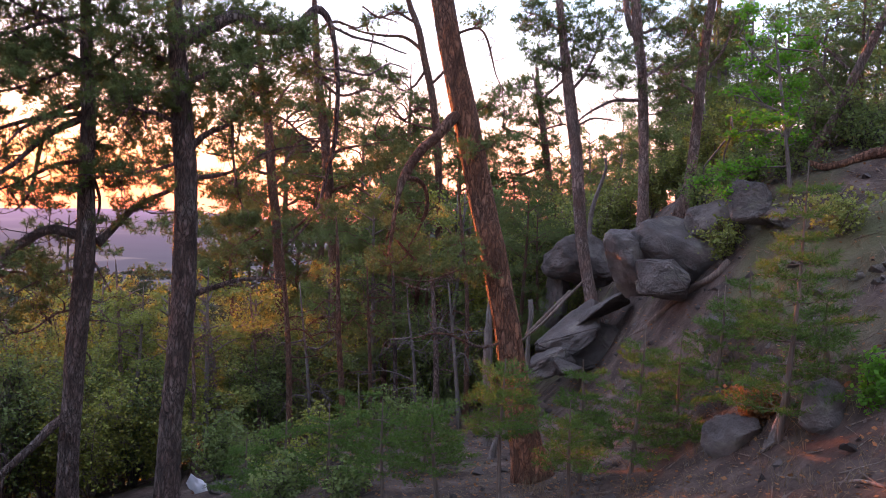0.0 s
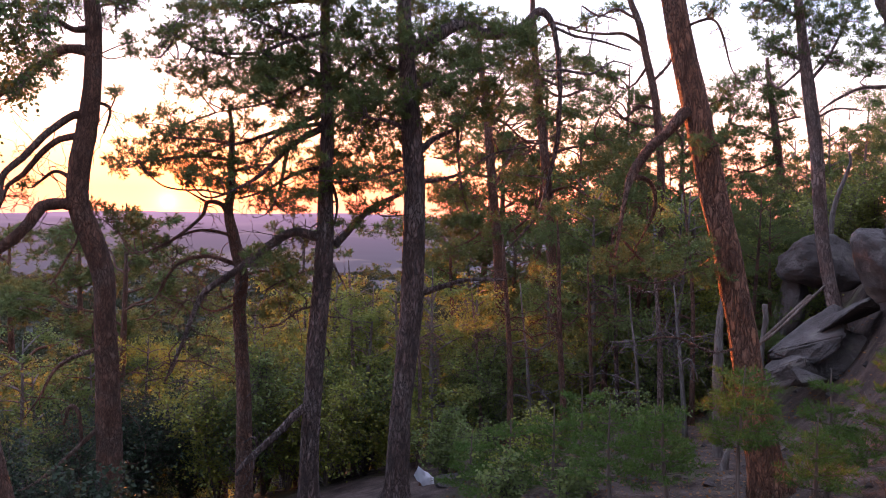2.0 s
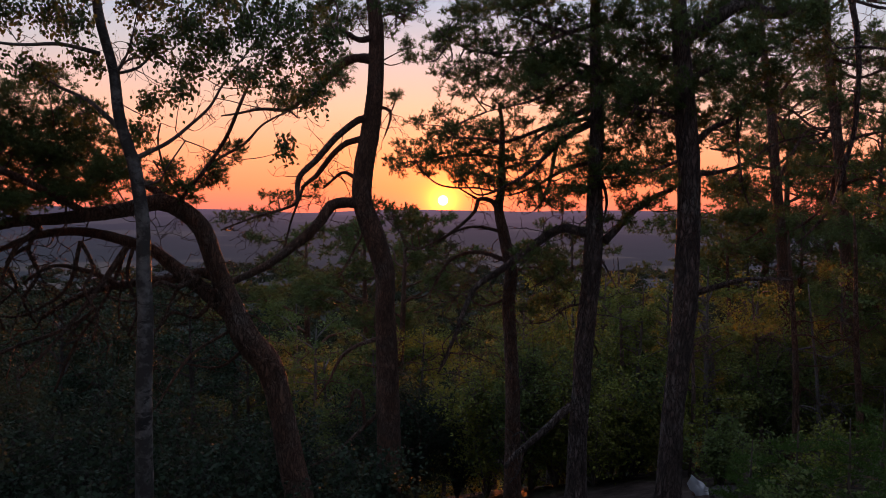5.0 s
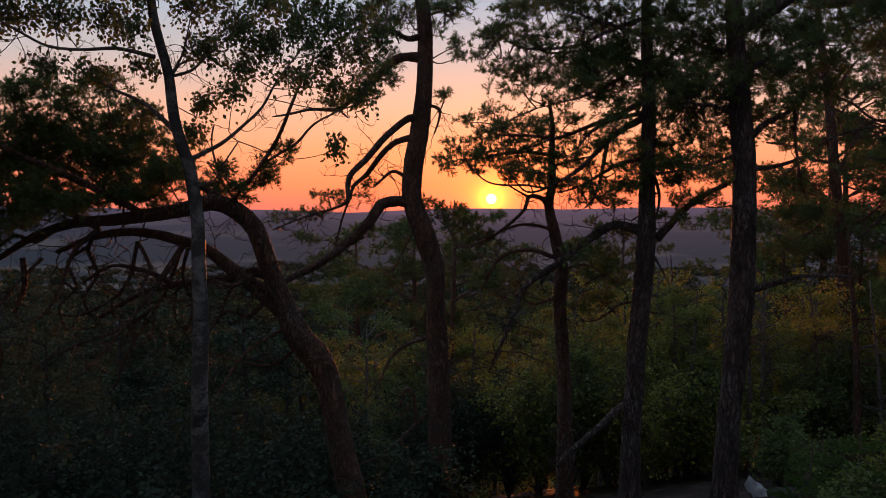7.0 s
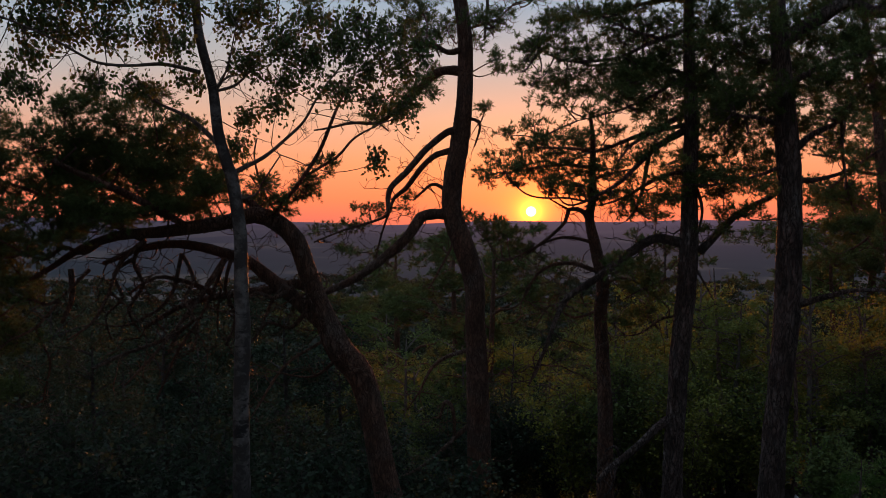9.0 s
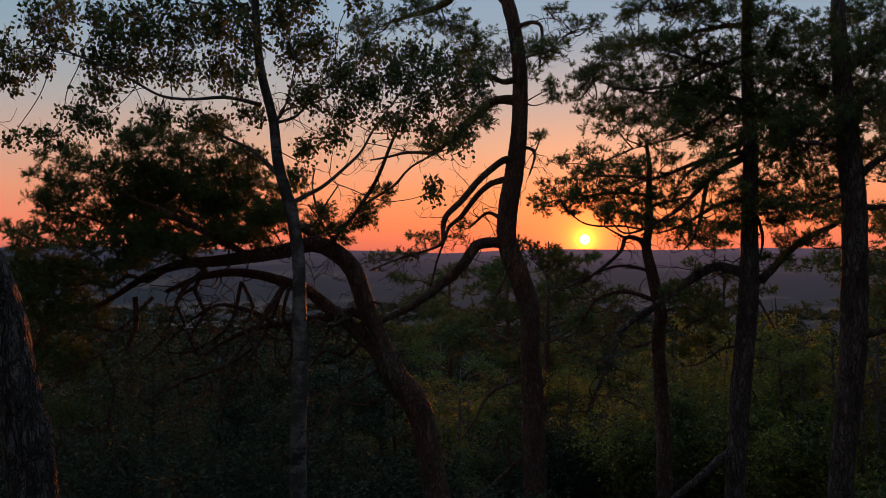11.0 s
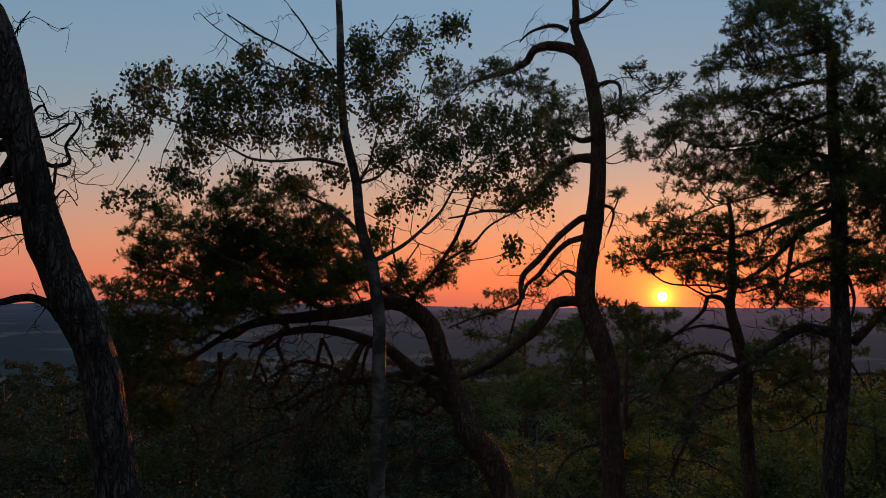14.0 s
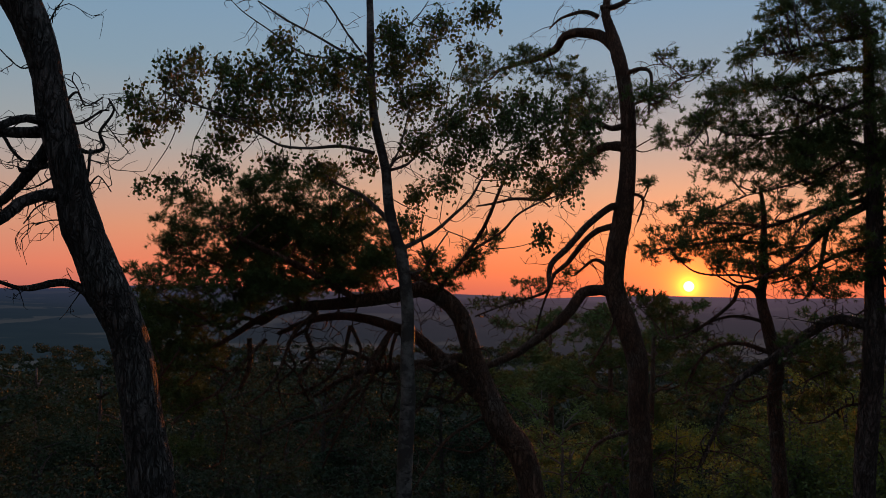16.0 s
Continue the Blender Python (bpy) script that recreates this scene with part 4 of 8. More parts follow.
boulder((-2.70, 11.18, -2.08), (0.24, 0.19, 0.16), 14, 'sharp', 'dark rock beside a cut stump')
fallen_log([(2.843, 12.273, -0.023, 0.03), (2.975, 11.683, 0.234, 0.044), (3.148, 11.333, 0.522, 0.056), (3.322, 10.923, 0.81, 0.059), (3.485, 10.453, 1.037, 0.059), (3.628, 10.353, 1.243, 0.044)], 'dead', 'weathered grey fallen trunk lying along the slope')
fallen_log([(1.279, 12.147, -0.088, 0.017), (1.577, 12.107, 0.191, 0.022), (1.895, 12.167, 0.531, 0.022), (2.163, 12.336, 0.778, 0.017)], 'dead', 'thin dead pole leaning on the rocks')
fallen_log([(1.351, 12.237, -0.026, 0.026), (1.711, 12.297, 0.345, 0.031), (2.019, 12.457, 0.634, 0.026)], 'dead', 'thin dead pole leaning on the rocks')
fallen_log([(4.614, 10.512, 2.489, 0.03), (4.768, 10.332, 2.428, 0.051), (5.025, 10.221, 2.51, 0.059), (5.209, 10.131, 2.593, 0.066), (5.394, 10.04, 2.614, 0.074)], 'orange', 'fallen trunk with peeled orange wood on the crest')
fallen_log([(2.962, 6.954, 0.561, 0.019), (2.931, 6.853, 0.294, 0.032), (2.859, 6.773, 0.108, 0.044), (2.756, 6.703, -0.087, 0.044), (2.623, 6.703, -0.242, 0.036), (2.469, 6.703, -0.335, 0.024)], 'grey', 'grey weathered root stump curving into the litter')
fallen_log([(0.796, 11.376, -1.508, 0.074), (0.763, 11.378, -0.336, 0.067), (0.752, 11.379, 0.035, 0.061), (0.762, 11.38, 0.426, 0.047), (0.792, 11.38, 0.652, 0.03)], 'grey', 'broken grey dead trunk standing beside a pine')
fallen_log([(1.426, 12.525, -1.219, 0.039), (1.424, 12.527, -0.108, 0.035), (1.455, 12.527, 0.232, 0.043), (1.434, 12.528, 0.479, 0.035)], 'grey', 'short dead snag among stones')
fallen_log([(0.783, 10.427, -1.385, 0.063), (0.803, 10.427, -1.241, 0.049), (0.844, 10.417, -1.056, 0.021)], 'grey', 'small broken grey stump on the slope')
fallen_log([(-3.199, 11.58, -2.523, 0.088), (-3.179, 11.58, -2.225, 0.088)], 'orange', 'cut orange pine stump on the slope')
fallen_log([(2.612, 6.463, -0.222, 0.008), (2.652, 6.123, -0.16, 0.01), (2.723, 5.823, -0.088, 0.008)], 'dead', 'dry fallen twig on litter')
fallen_log([(2.753, 5.643, -0.057, 0.01), (2.845, 5.433, 0.036, 0.012), (2.886, 5.193, 0.077, 0.01)], 'dead', 'dry fallen twig on litter')
fallen_log([(3.455, 6.922, 0.531, 0.015), (3.578, 6.812, 0.644, 0.019), (3.65, 6.602, 0.706, 0.019)], 'dead', 'dry fallen branch on the bare slope')
fallen_log([(-1.054, 10.014, -1.585, 0.013), (-0.635, 9.743, -1.43, 0.016), (-0.219, 9.073, -1.266, 0.01)], 'dead', 'dry fallen branch on the slope')
young_pine((2.81, 6.66, -0.05), 2.25, 0.66, 'young pine with layered dark green needle fans on the slope', 0.16)
young_pine((3.30, 6.88, 0.40), 0.75, 0.50, 'young pine with layered dark green needle fans on the slope')
young_pine((1.90, 7.79, -0.72), 1.45, 0.66, 'young pine with layered dark green needle fans on the slope', 0.22)
young_pine((2.39, 7.97, -0.43), 1.05, 0.60, 'young pine with layered dark green needle fans on the slope', 0.12)
young_pine((1.48, 8.08, -0.90), 1.25, 0.55, 'young pine with layered dark green needle fans on the slope', 0.30)
young_pine((2.87, 8.45, 0.03), 1.05, 0.66, 'young pine with layered dark green needle fans on the slope')
young_pine((3.25, 8.63, 0.50), 0.80, 0.50, 'young pine with layered dark green needle fans on the slope')
young_pine((2.50, 9.08, -0.36), 0.70, 0.50, 'young pine with layered dark green needle fans on the slope')
young_pine((0.62, 6.88, -0.88), 1.42, 0.66, 'young pine with layered dark green needle fans on the slope', 0.58)
young_pine((0.12, 7.90, -1.04), 1.05, 0.60, 'young pine with layered dark green needle fans on the slope', 0.40)
young_pine((1.25, 7.21, -0.85), 0.95, 0.50, 'young pine with layered dark green needle fans on the slope', 0.40)
young_pine((-0.42, 8.19, -1.10), 0.95, 0.60, 'young pine with layered dark green needle fans on the slope', 0.30)
young_pine((-1.09, 9.13, -1.39), 1.00, 0.60, 'young pine with yellowing needles on the slope', 0.15)
young_pine((-0.06, 9.60, -1.28), 0.85, 0.55, 'young pine with layered dark green needle fans on the slope', 0.15)
young_pine((-1.67, 9.65, -1.62), 0.95, 0.60, 'young pine with yellowing needles on the slope')
young_pine((-0.93, 10.76, -1.57), 1.20, 0.65, 'young pine with layered dark green needle fans on the slope')
young_pine((-2.32, 10.54, -1.91), 0.80, 0.55, 'young pine with layered dark green needle fans on the slope')
young_pine((2.38, 18.86, -1.50), 3.76, 0.93, 'young pine with soft blue-green needles on the slope')
young_pine((1.80, 20.93, -2.55), 4.38, 1.02, 'young pine with soft blue-green needles on the slope')
shrub((3.27, 6.16, 0.37), 0.37, 0.22, 'low bright green bilberry shrub on the slope')
dry_fern((2.83, 7.16, -0.02), 0.38, 0.24, 'rust-brown dried bracken on the slope')
shrub((3.82, 11.01, 1.65), 0.56, 0.53, 'leafy green shrub between boulders')
shrub((3.62, 10.55, 1.29), 0.42, 0.49, 'leafy green shrub between boulders')
shrub((3.19, 12.12, 0.65), 0.39, 0.26, 'small yellow-green shrub beside boulders')
shrub((4.21, 8.82, 1.61), 0.52, 0.48, 'leafy green shrub on the slope')
shrub((-1.58, 9.94, -1.62), 0.53, 0.48, 'leafy autumn-tinted shrub on the slope')
shrub((4.23, 11.35, 2.20), 0.60, 0.55, 'dull green leafy shrub on the crest')
shrub((4.45, 10.90, 2.33), 0.56, 0.55, 'dull green leafy shrub on the crest')
shrub((5.02, 11.16, 2.73), 0.70, 0.70, 'dull green leafy shrub on the crest')
shrub((5.30, 10.98, 2.79), 0.72, 0.70, 'dull green leafy shrub on the crest')
shrub((5.67, 10.92, 2.86), 0.64, 0.70, 'dull green leafy shrub on the crest')
shrub((4.04, 12.04, 2.04), 0.58, 0.55, 'dull green leafy shrub on the crest')
shrub((3.98, 13.05, 1.92), 0.64, 0.47, 'dull green leafy shrub on the crest')
shrub((4.81, 11.19, 2.64), 0.61, 0.62, 'dull green leafy shrub on the crest')
shrub((5.30, 10.53, 2.68), 0.49, 0.55, 'dull green leafy shrub on the crest')
shrub((-6.42, 0.85, -1.71), 2.00, 1.24, 'dark leafy shrub toned down for shade on the slope below the viewpoint')
shrub((-7.56, 1.81, -2.12), 2.20, 1.36, 'dark leafy shrub toned down for shade on the slope below the viewpoint')
shrub((-8.07, 2.85, -2.38), 2.10, 1.30, 'dark leafy shrub toned down for shade on the slope below the viewpoint')
shrub((-6.10, 2.63, -1.84), 1.60, 0.99, 'dark leafy shrub toned down for shade on the slope below the viewpoint')
shrub((-8.29, 4.49, -2.64), 2.40, 1.49, 'dark leafy shrub toned down for shade on the slope below the viewpoint')
shrub((-5.93, 3.75, -1.93), 1.50, 0.93, 'dark leafy shrub toned down for shade on the slope below the viewpoint')
shrub((-6.99, 5.35, -2.40), 1.90, 1.18, 'dark leafy shrub toned down for shade on the slope below the viewpoint')
shrub((-8.50, 7.30, -3.05), 2.20, 1.36, 'dark leafy shrub toned down for shade on the slope below the viewpoint')
shrub((-5.84, 5.73, -2.15), 1.40, 0.87, 'dark leafy shrub toned down for shade on the slope below the viewpoint')
shrub((-7.72, 8.78, -3.05), 2.00, 1.24, 'dark leafy shrub toned down for shade on the slope below the viewpoint')
shrub((-5.60, 7.31, -2.29), 1.30, 0.81, 'dark leafy shrub toned down for shade on the slope below the viewpoint')
shrub((-10.33, 7.41, -3.54), 2.60, 1.61, 'dark leafy shrub toned down for shade on the slope below the viewpoint')
shrub((-11.05, 5.28, -3.45), 2.80, 1.74, 'dark leafy shrub toned down for shade on the slope below the viewpoint')
shrub((-11.71, 3.70, -3.43), 2.60, 1.61, 'dark leafy shrub toned down for shade on the slope below the viewpoint')
shrub((-11.15, 1.87, -3.06), 2.60, 1.61, 'dark leafy shrub toned down for shade on the slope below the viewpoint')
shrub((-5.27, 0.35, -1.35), 1.60, 0.99, 'dark leafy shrub toned down for shade on the slope below the viewpoint')
shrub((-4.89, 1.90, -1.44), 1.10, 0.68, 'dark leafy shrub toned down for shade on the slope below the viewpoint')
shrub((-5.03, 2.92, -1.60), 1.10, 0.68, 'dark leafy shrub toned down for shade on the slope below the viewpoint')
shrub((-8.37, 13.81, -3.96), 2.60, 1.61, 'dark leafy shrub toned down for shade on the slope below the viewpoint')
shrub((-8.56, 12.55, -3.81), 2.40, 1.49, 'dark leafy shrub toned down for shade on the slope below the viewpoint')
shrub((-10.72, 14.09, -4.75), 2.80, 1.74, 'dark leafy shrub toned down for shade on the slope below the viewpoint')
shrub((-7.38, 13.20, -3.57), 2.61, 1.30, 'autumn-tinted birch sapling thicket on the slope')
shrub((-6.68, 13.01, -3.35), 3.08, 1.30, 'dull green leafy thicket on the slope')
shrub((-7.51, 15.35, -4.00), 4.15, 1.30, 'autumn-tinted birch sapling thicket on the slope')
shrub((-6.28, 13.73, -3.35), 2.88, 1.30, 'autumn-tinted birch sapling thicket on the slope')
shrub((-7.22, 16.59, -4.19), 2.95, 1.30, 'dull green leafy thicket on the slope')
shrub((-5.45, 13.50, -3.09), 2.32, 1.28, 'autumn-tinted birch sapling thicket on the slope')
shrub((-5.91, 15.46, -3.55), 3.33, 1.30, 'autumn-tinted birch sapling thicket on the slope')
shrub((-5.00, 14.17, -3.07), 2.36, 1.30, 'dull green leafy thicket on the slope')
shrub((-5.98, 17.53, -4.05), 2.83, 1.30, 'autumn-tinted birch sapling thicket on the slope')
shrub((-4.34, 13.87, -2.85), 1.70, 0.93, 'autumn-tinted birch sapling thicket on the slope')
shrub((-5.50, 18.21, -4.08), 3.59, 1.30, 'dull green leafy thicket on the slope')
shrub((-4.79, 18.91, -4.06), 3.90, 1.30, 'autumn-tinted birch sapling thicket on the slope')
shrub((-3.93, 18.09, -3.57), 2.52, 1.30, 'leafy green thicket on the slope')
shrub((-2.98, 15.73, -2.78), 2.67, 1.30, 'dull green leafy thicket on the slope')
shrub((-2.95, 18.28, -3.32), 2.90, 1.30, 'leafy green thicket on the slope')
shrub((-2.14, 16.86, -2.76), 2.06, 1.13, 'autumn-tinted birch sapling thicket on the slope')
shrub((-1.71, 18.92, -3.10), 2.02, 1.11, 'dull green leafy thicket on the slope')
shrub((-1.06, 16.46, -2.37), 1.90, 1.04, 'autumn-tinted birch sapling thicket on the slope')
shrub((-0.51, 17.99, -2.51), 2.48, 1.30, 'leafy green thicket on the slope')
shrub((-0.03, 16.00, -2.12), 1.95, 1.08, 'dull green leafy thicket on the slope')
shrub((0.60, 17.99, -2.41), 1.92, 1.05, 'leafy green thicket on the slope')
shrub((2.76, 18.31, -0.93), 3.62, 1.30, 'leafy green thicket on the slope')
shrub((3.33, 17.72, 0.19), 2.35, 1.29, 'leafy green thicket on the slope')
shrub((4.07, 18.09, 1.35), 1.38, 0.76, 'leafy green thicket on the slope')
shrub((4.39, 17.30, 1.83), 1.20, 0.66, 'leafy green thicket on the slope')
shrub((4.96, 17.36, 2.24), 1.20, 0.66, 'leafy green thicket on the slope')
shrub((5.09, 15.86, 2.51), 1.20, 0.66, 'leafy green thicket on the slope')
shrub((2.10, 18.39, -1.80), 3.74, 1.30, 'leafy green thicket on the slope')
shrub((1.44, 18.44, -2.26), 3.45, 1.30, 'leafy green thicket on the slope')
shrub((5.16, 14.69, 2.69), 1.20, 0.66, 'leafy green thicket on the slope')
shrub((-1.44, 8.67, -1.42), 0.55, 0.45, 'dull green leafy shrub among young pines')
shrub((-2.26, 11.27, -2.00), 0.80, 0.60, 'dull green leafy shrub among young pines')
shrub((-1.60, 11.89, -1.90), 0.90, 0.65, 'leafy autumn-tinted shrub on the slope')
shrub((-0.74, 12.18, -1.71), 0.80, 0.60, 'dull green leafy shrub among young pines')
shrub((-3.13, 12.61, -2.40), 1.00, 0.70, 'dull green leafy shrub among young pines')
shrub((-0.09, 12.60, -1.68), 0.80, 0.60, 'dull green leafy shrub among young pines')
shrub((-0.85, 8.56, -1.25), 0.40, 0.35, 'dull green leafy shrub among young pines')
SHEET = (-3.13, 11.50, -2.13)


def white_sheet():
    """A crumpled white sheet thrown over the stump."""
    n_side, verts, faces = 13, [], []
    for i in range(n_side):
        for j in range(n_side):
            u, v = i / (n_side - 1) - 0.5, j / (n_side - 1) - 0.5
            p = Vector((u * 3, v * 3, 0))
            verts.append((u * 0.36 + 0.02 * noise.noise(p * 2), v * 0.24 * (1 + 0.7 * u), -0.20 * u - 0.42 * v * v + 0.05 * noise.noise(p * 1.4) + 0.02 * noise.noise(p * 4)))
    for i in range(n_side - 1):
        for j in range(n_side - 1):
            k = i * n_side + j
            faces.append((k, k + n_side, k + n_side + 1, k + 1))
    low = [(x, y, z - 0.004) for x, y, z in verts]
    back = [tuple(i + len(verts) for i in f)[::-1] for f in faces]
    ob = part("sheet", verts + low, faces + back, CLOTH)
    ob.matrix_world = pose(SHEET[0], SHEET[1], SHEET[2] + 0.02, 38, 26, 12)
    tagged(ob, "crumpled white plastic sheet lying over a stump", "sheet")


white_sheet()


def litter():
    """Dry needles, blades and sticks strewn over the near slope."""
    g = np.random.RandomState(8)
    count = 26000
    az = np.radians(g.uniform(-12, 42, count))
    dist = 3.5 + 14 * g.uniform(0, 1, count) ** 1.4
    x, y = dist * np.sin(az), dist * np.cos(az)
    ok = ripples(x * 0.7, y * 0.7, 1.0) > -0.5
    x, y = x[ok], y[ok]
    z = land(x, y) + 0.035 * ripples(x, y, 1.0) + 0.016 * ripples(y, x, 3.1)
    at = np.stack([x, y, z + 0.005], -1)
    d = unit(np.stack([g.normal(size=len(x)), g.normal(size=len(x)), g.uniform(0, 0.35, len(x))], -1))
    ln = g.uniform(0.03, 0.10, (len(x), 1))
    w = unit(np.cross(d, (0, 0, 1.0) + g.normal(size=d.shape) * 0.5)) * 0.004
    tri = np.stack([at - w, at + w, at + d * ln], 1).reshape(-1, 3)
    tagged(triangles("dry_litter", tri, STRAW), "dry needles and straw strewn over bare earth", "litter", "", "stuff")
    sticks = 900
    az = np.radians(g.uniform(-14, 42, sticks))
    dist = 4 + 13 * g.uniform(0, 1, sticks)
    a = np.stack([dist * np.sin(az), dist * np.cos(az), np.zeros(sticks)], -1)
    turn = g.uniform(0, 6.28, sticks)
    b = a + np.stack([np.cos(turn), np.sin(turn), np.zeros(sticks)], -1) * g.uniform(0.08, 0.5, (sticks, 1))
    for p in (a, b):
        p[:, 2] = land(p[:, 0], p[:, 1]) + 0.035 * ripples(p[:, 0], p[:, 1], 1.0) + 0.02
    tagged(triangles("fallen_twigs", strips(a, b, 0.007, g), BARK["dead"]), "small dry twigs scattered over the forest floor", "twigs", "", "stuff")
    count = 9000
    az = np.radians(g.uniform(-14, 42, count))
    dist = 4 + 13 * g.uniform(0, 1, count) ** 1.2
    x, y = dist * np.sin(az), dist * np.cos(az)
    at = np.stack([x, y, land(x, y) + 0.035 * ripples(x, y, 1.0) + 0.016 * ripples(y, x, 3.1) + 0.012], -1)
    tagged(triangles("fallen_leaves", leaves(at, 0.045, g, 0.0, 0.8), LEAF["rust"], None, "", 4), "curled brown leaves lying on the forest floor", "leaves", "", "stuff")
    count = 700
    az = np.radians(g.uniform(4, 42, count))
    dist = 4.5 + 10 * g.uniform(0, 1, count)
    x, y = dist * np.sin(az), dist * np.cos(az)
    c = np.stack([x, y, land(x, y) + 0.035 * ripples(x, y, 1.0) + 0.016 * ripples(y, x, 3.1)], -1)
    corner = np.array([(1, 0, 0), (0, 1, 0), (-1, 0, 0), (0, -1, 0), (0, 0, 1), (0, 0, -1)], dtype=float)
    size = 0.012 + 0.05 * g.uniform(0, 1, (count, 1, 1)) ** 3
    pts = c[:, None, :] + corner[None] * size * g.uniform(0.6, 1.3, (count, 6, 1)) + g.normal(size=(count, 6, 3)) * size * 0.25
    tris = np.array([(0, 1, 4), (1, 2, 4), (2, 3, 4), (3, 0, 4), (1, 0, 5), (2, 1, 5), (3, 2, 5), (0, 3, 5)])
    tagged(triangles("gravel", pts[:, tris].reshape(-1, 3), ROCK), "small grey stones strewn over the slope", "gravel", "", "stuff")
    tufts = 420
    az = np.radians(g.uniform(6, 42, tufts))
    dist = 4 + 6 * g.uniform(0, 1, tufts)
    c = np.stack([dist * np.sin(az), dist * np.cos(az)], -1)
    c = np.repeat(c, 16, 0) + g.normal(size=(tufts * 16, 2)) * 0.05
    base = np.stack([c[:, 0], c[:, 1], land(c[:, 0], c[:, 1])], -1)
    d = unit(np.stack([g.normal(size=len(c)) * 0.5, g.normal(size=len(c)) * 0.5, np.ones(len(c))], -1))
    w = unit(np.cross(d, g.normal(size=d.shape))) * 0.003
    tri = np.stack([base - w, base + w, base + d * g.uniform(0.06, 0.2, (len(c), 1))], 1).reshape(-1, 3)
    tagged(triangles("dry_grass", tri, STRAW), "sparse tufts of dry grass on the slope", "grass", "", "stuff")


litter()

# ---- the trees that stand near, one by one ----
tree = pine((-5.45, 2.40, -1.69), 65.5, 'bare leaning pine with a bark trunk and broken grey limbs',
    [(0, 0, 0, 0.184), (-0.142, 0.002, 1.964, 0.154), (-0.199, 0.003, 2.335, 0.14), (-0.244, -0.007, 2.618, 0.135), (-0.278, -0.006, 2.825, 0.134), (-0.344, -0.006, 3.065, 0.134), (-0.455, -0.015, 3.304, 0.142), (-0.554, -0.014, 3.543, 0.131), (-0.609, -0.024, 3.674, 0.131), (-0.675, -0.034, 3.903, 0.111), (-0.731, -0.033, 4.142, 0.112), (-0.798, -0.043, 4.371, 0.109), (-0.843, -0.042, 4.611, 0.098), (-0.909, -0.052, 4.839, 0.111), (-0.997, -0.072, 5.057, 0.12), (-1.14, -0.092, 5.253, 0.1), (-1.228, -0.101, 5.514, 0.082)], bark='dark')
limb(tree, [(-0.83, -0.042, 4.338, 0.035), (-0.927, -0.137, 4.327, 0.028), (-1.003, -0.232, 4.283, 0.027), (-1.132, -0.337, 4.185, 0.02), (-1.251, -0.442, 4.141, 0.012)])
limb(tree, [(-0.808, -0.043, 4.273, 0.043), (-0.982, 0.002, 4.272, 0.038), (-1.113, 0.056, 4.26, 0.035), (-1.342, 0.09, 4.27, 0.02)])
limb(tree, [(-0.797, -0.043, 4.24, 0.038), (-0.862, 0.032, 4.12, 0.043), (-0.981, 0.097, 3.966, 0.036), (-1.122, 0.152, 3.834, 0.028), (-1.285, 0.206, 3.746, 0.02)])
limb(tree, [(-0.719, -0.033, 3.87, 0.05), (-0.816, -0.128, 3.859, 0.043), (-0.924, -0.222, 3.804, 0.038), (-1.021, -0.317, 3.706, 0.033), (-1.172, -0.422, 3.574, 0.02)])
limb(tree, [(-0.774, -0.043, 4.055, 0.02), (-0.872, -0.053, 4.043, 0.017), (-0.981, -0.062, 4.032, 0.015)])
limb(tree, [(-0.519, -0.014, 3.205, 0.043), (-0.585, -0.024, 3.292, 0.033), (-0.716, -0.033, 3.335, 0.028), (-0.868, -0.053, 3.302, 0.023), (-0.976, -0.063, 3.291, 0.015), (-1.053, -0.083, 3.323, 0.012)])
limb(tree, [(-1.069, -0.082, 4.217, 0.012), (-1.036, -0.072, 4.152, 0.012), (-0.97, -0.062, 4.087, 0.01)])
limb(tree, [(-0.688, -0.033, 4.208, 0.017), (-0.612, -0.023, 4.154, 0.015), (-0.503, -0.014, 4.187, 0.013), (-0.525, -0.014, 4.285, 0.012), (-0.504, -0.014, 4.361, 0.01), (-0.461, -0.014, 4.46, 0.008), (-0.494, -0.014, 4.514, 0.005)])
limb(tree, [(-0.7, -0.033, 4.35, 0.012), (-0.624, -0.023, 4.35, 0.01), (-0.526, -0.014, 4.405, 0.008), (-0.472, -0.014, 4.427, 0.005)])
limb(tree, [(-0.579, -0.024, 4.176, 0.012), (-0.589, -0.024, 4.045, 0.01), (-0.599, -0.024, 3.914, 0.008), (-0.535, -0.014, 4.012, 0.005), (-0.447, -0.015, 3.904, 0.004)])
limb(tree, [(-0.722, -0.033, 4.48, 0.01), (-0.657, -0.023, 4.524, 0.008), (-0.624, -0.023, 4.448, 0.005), (-0.527, -0.014, 4.525, 0.005)])
limb(tree, [(-0.579, -0.024, 4.11, 0.005), (-0.502, -0.014, 4.089, 0.004), (-0.481, -0.014, 4.176, 0.004)])
limb(tree, [(-0.504, -0.014, 4.361, 0.005), (-0.46, -0.014, 4.285, 0.004), (-0.416, -0.004, 4.231, 0.004)])
limb(tree, [(-0.624, -0.023, 4.35, 0.005), (-0.569, -0.024, 4.307, 0.004), (-0.525, -0.014, 4.296, 0.004)])
limb(tree, [(-0.657, -0.023, 4.524, 0.005), (-0.701, -0.033, 4.6, 0.004), (-0.691, -0.033, 4.666, 0.003)])
limb(tree, [(-0.762, -0.043, 3.848, 0.008), (-0.892, -0.053, 3.771, 0.005), (-0.935, -0.063, 3.683, 0.004)])
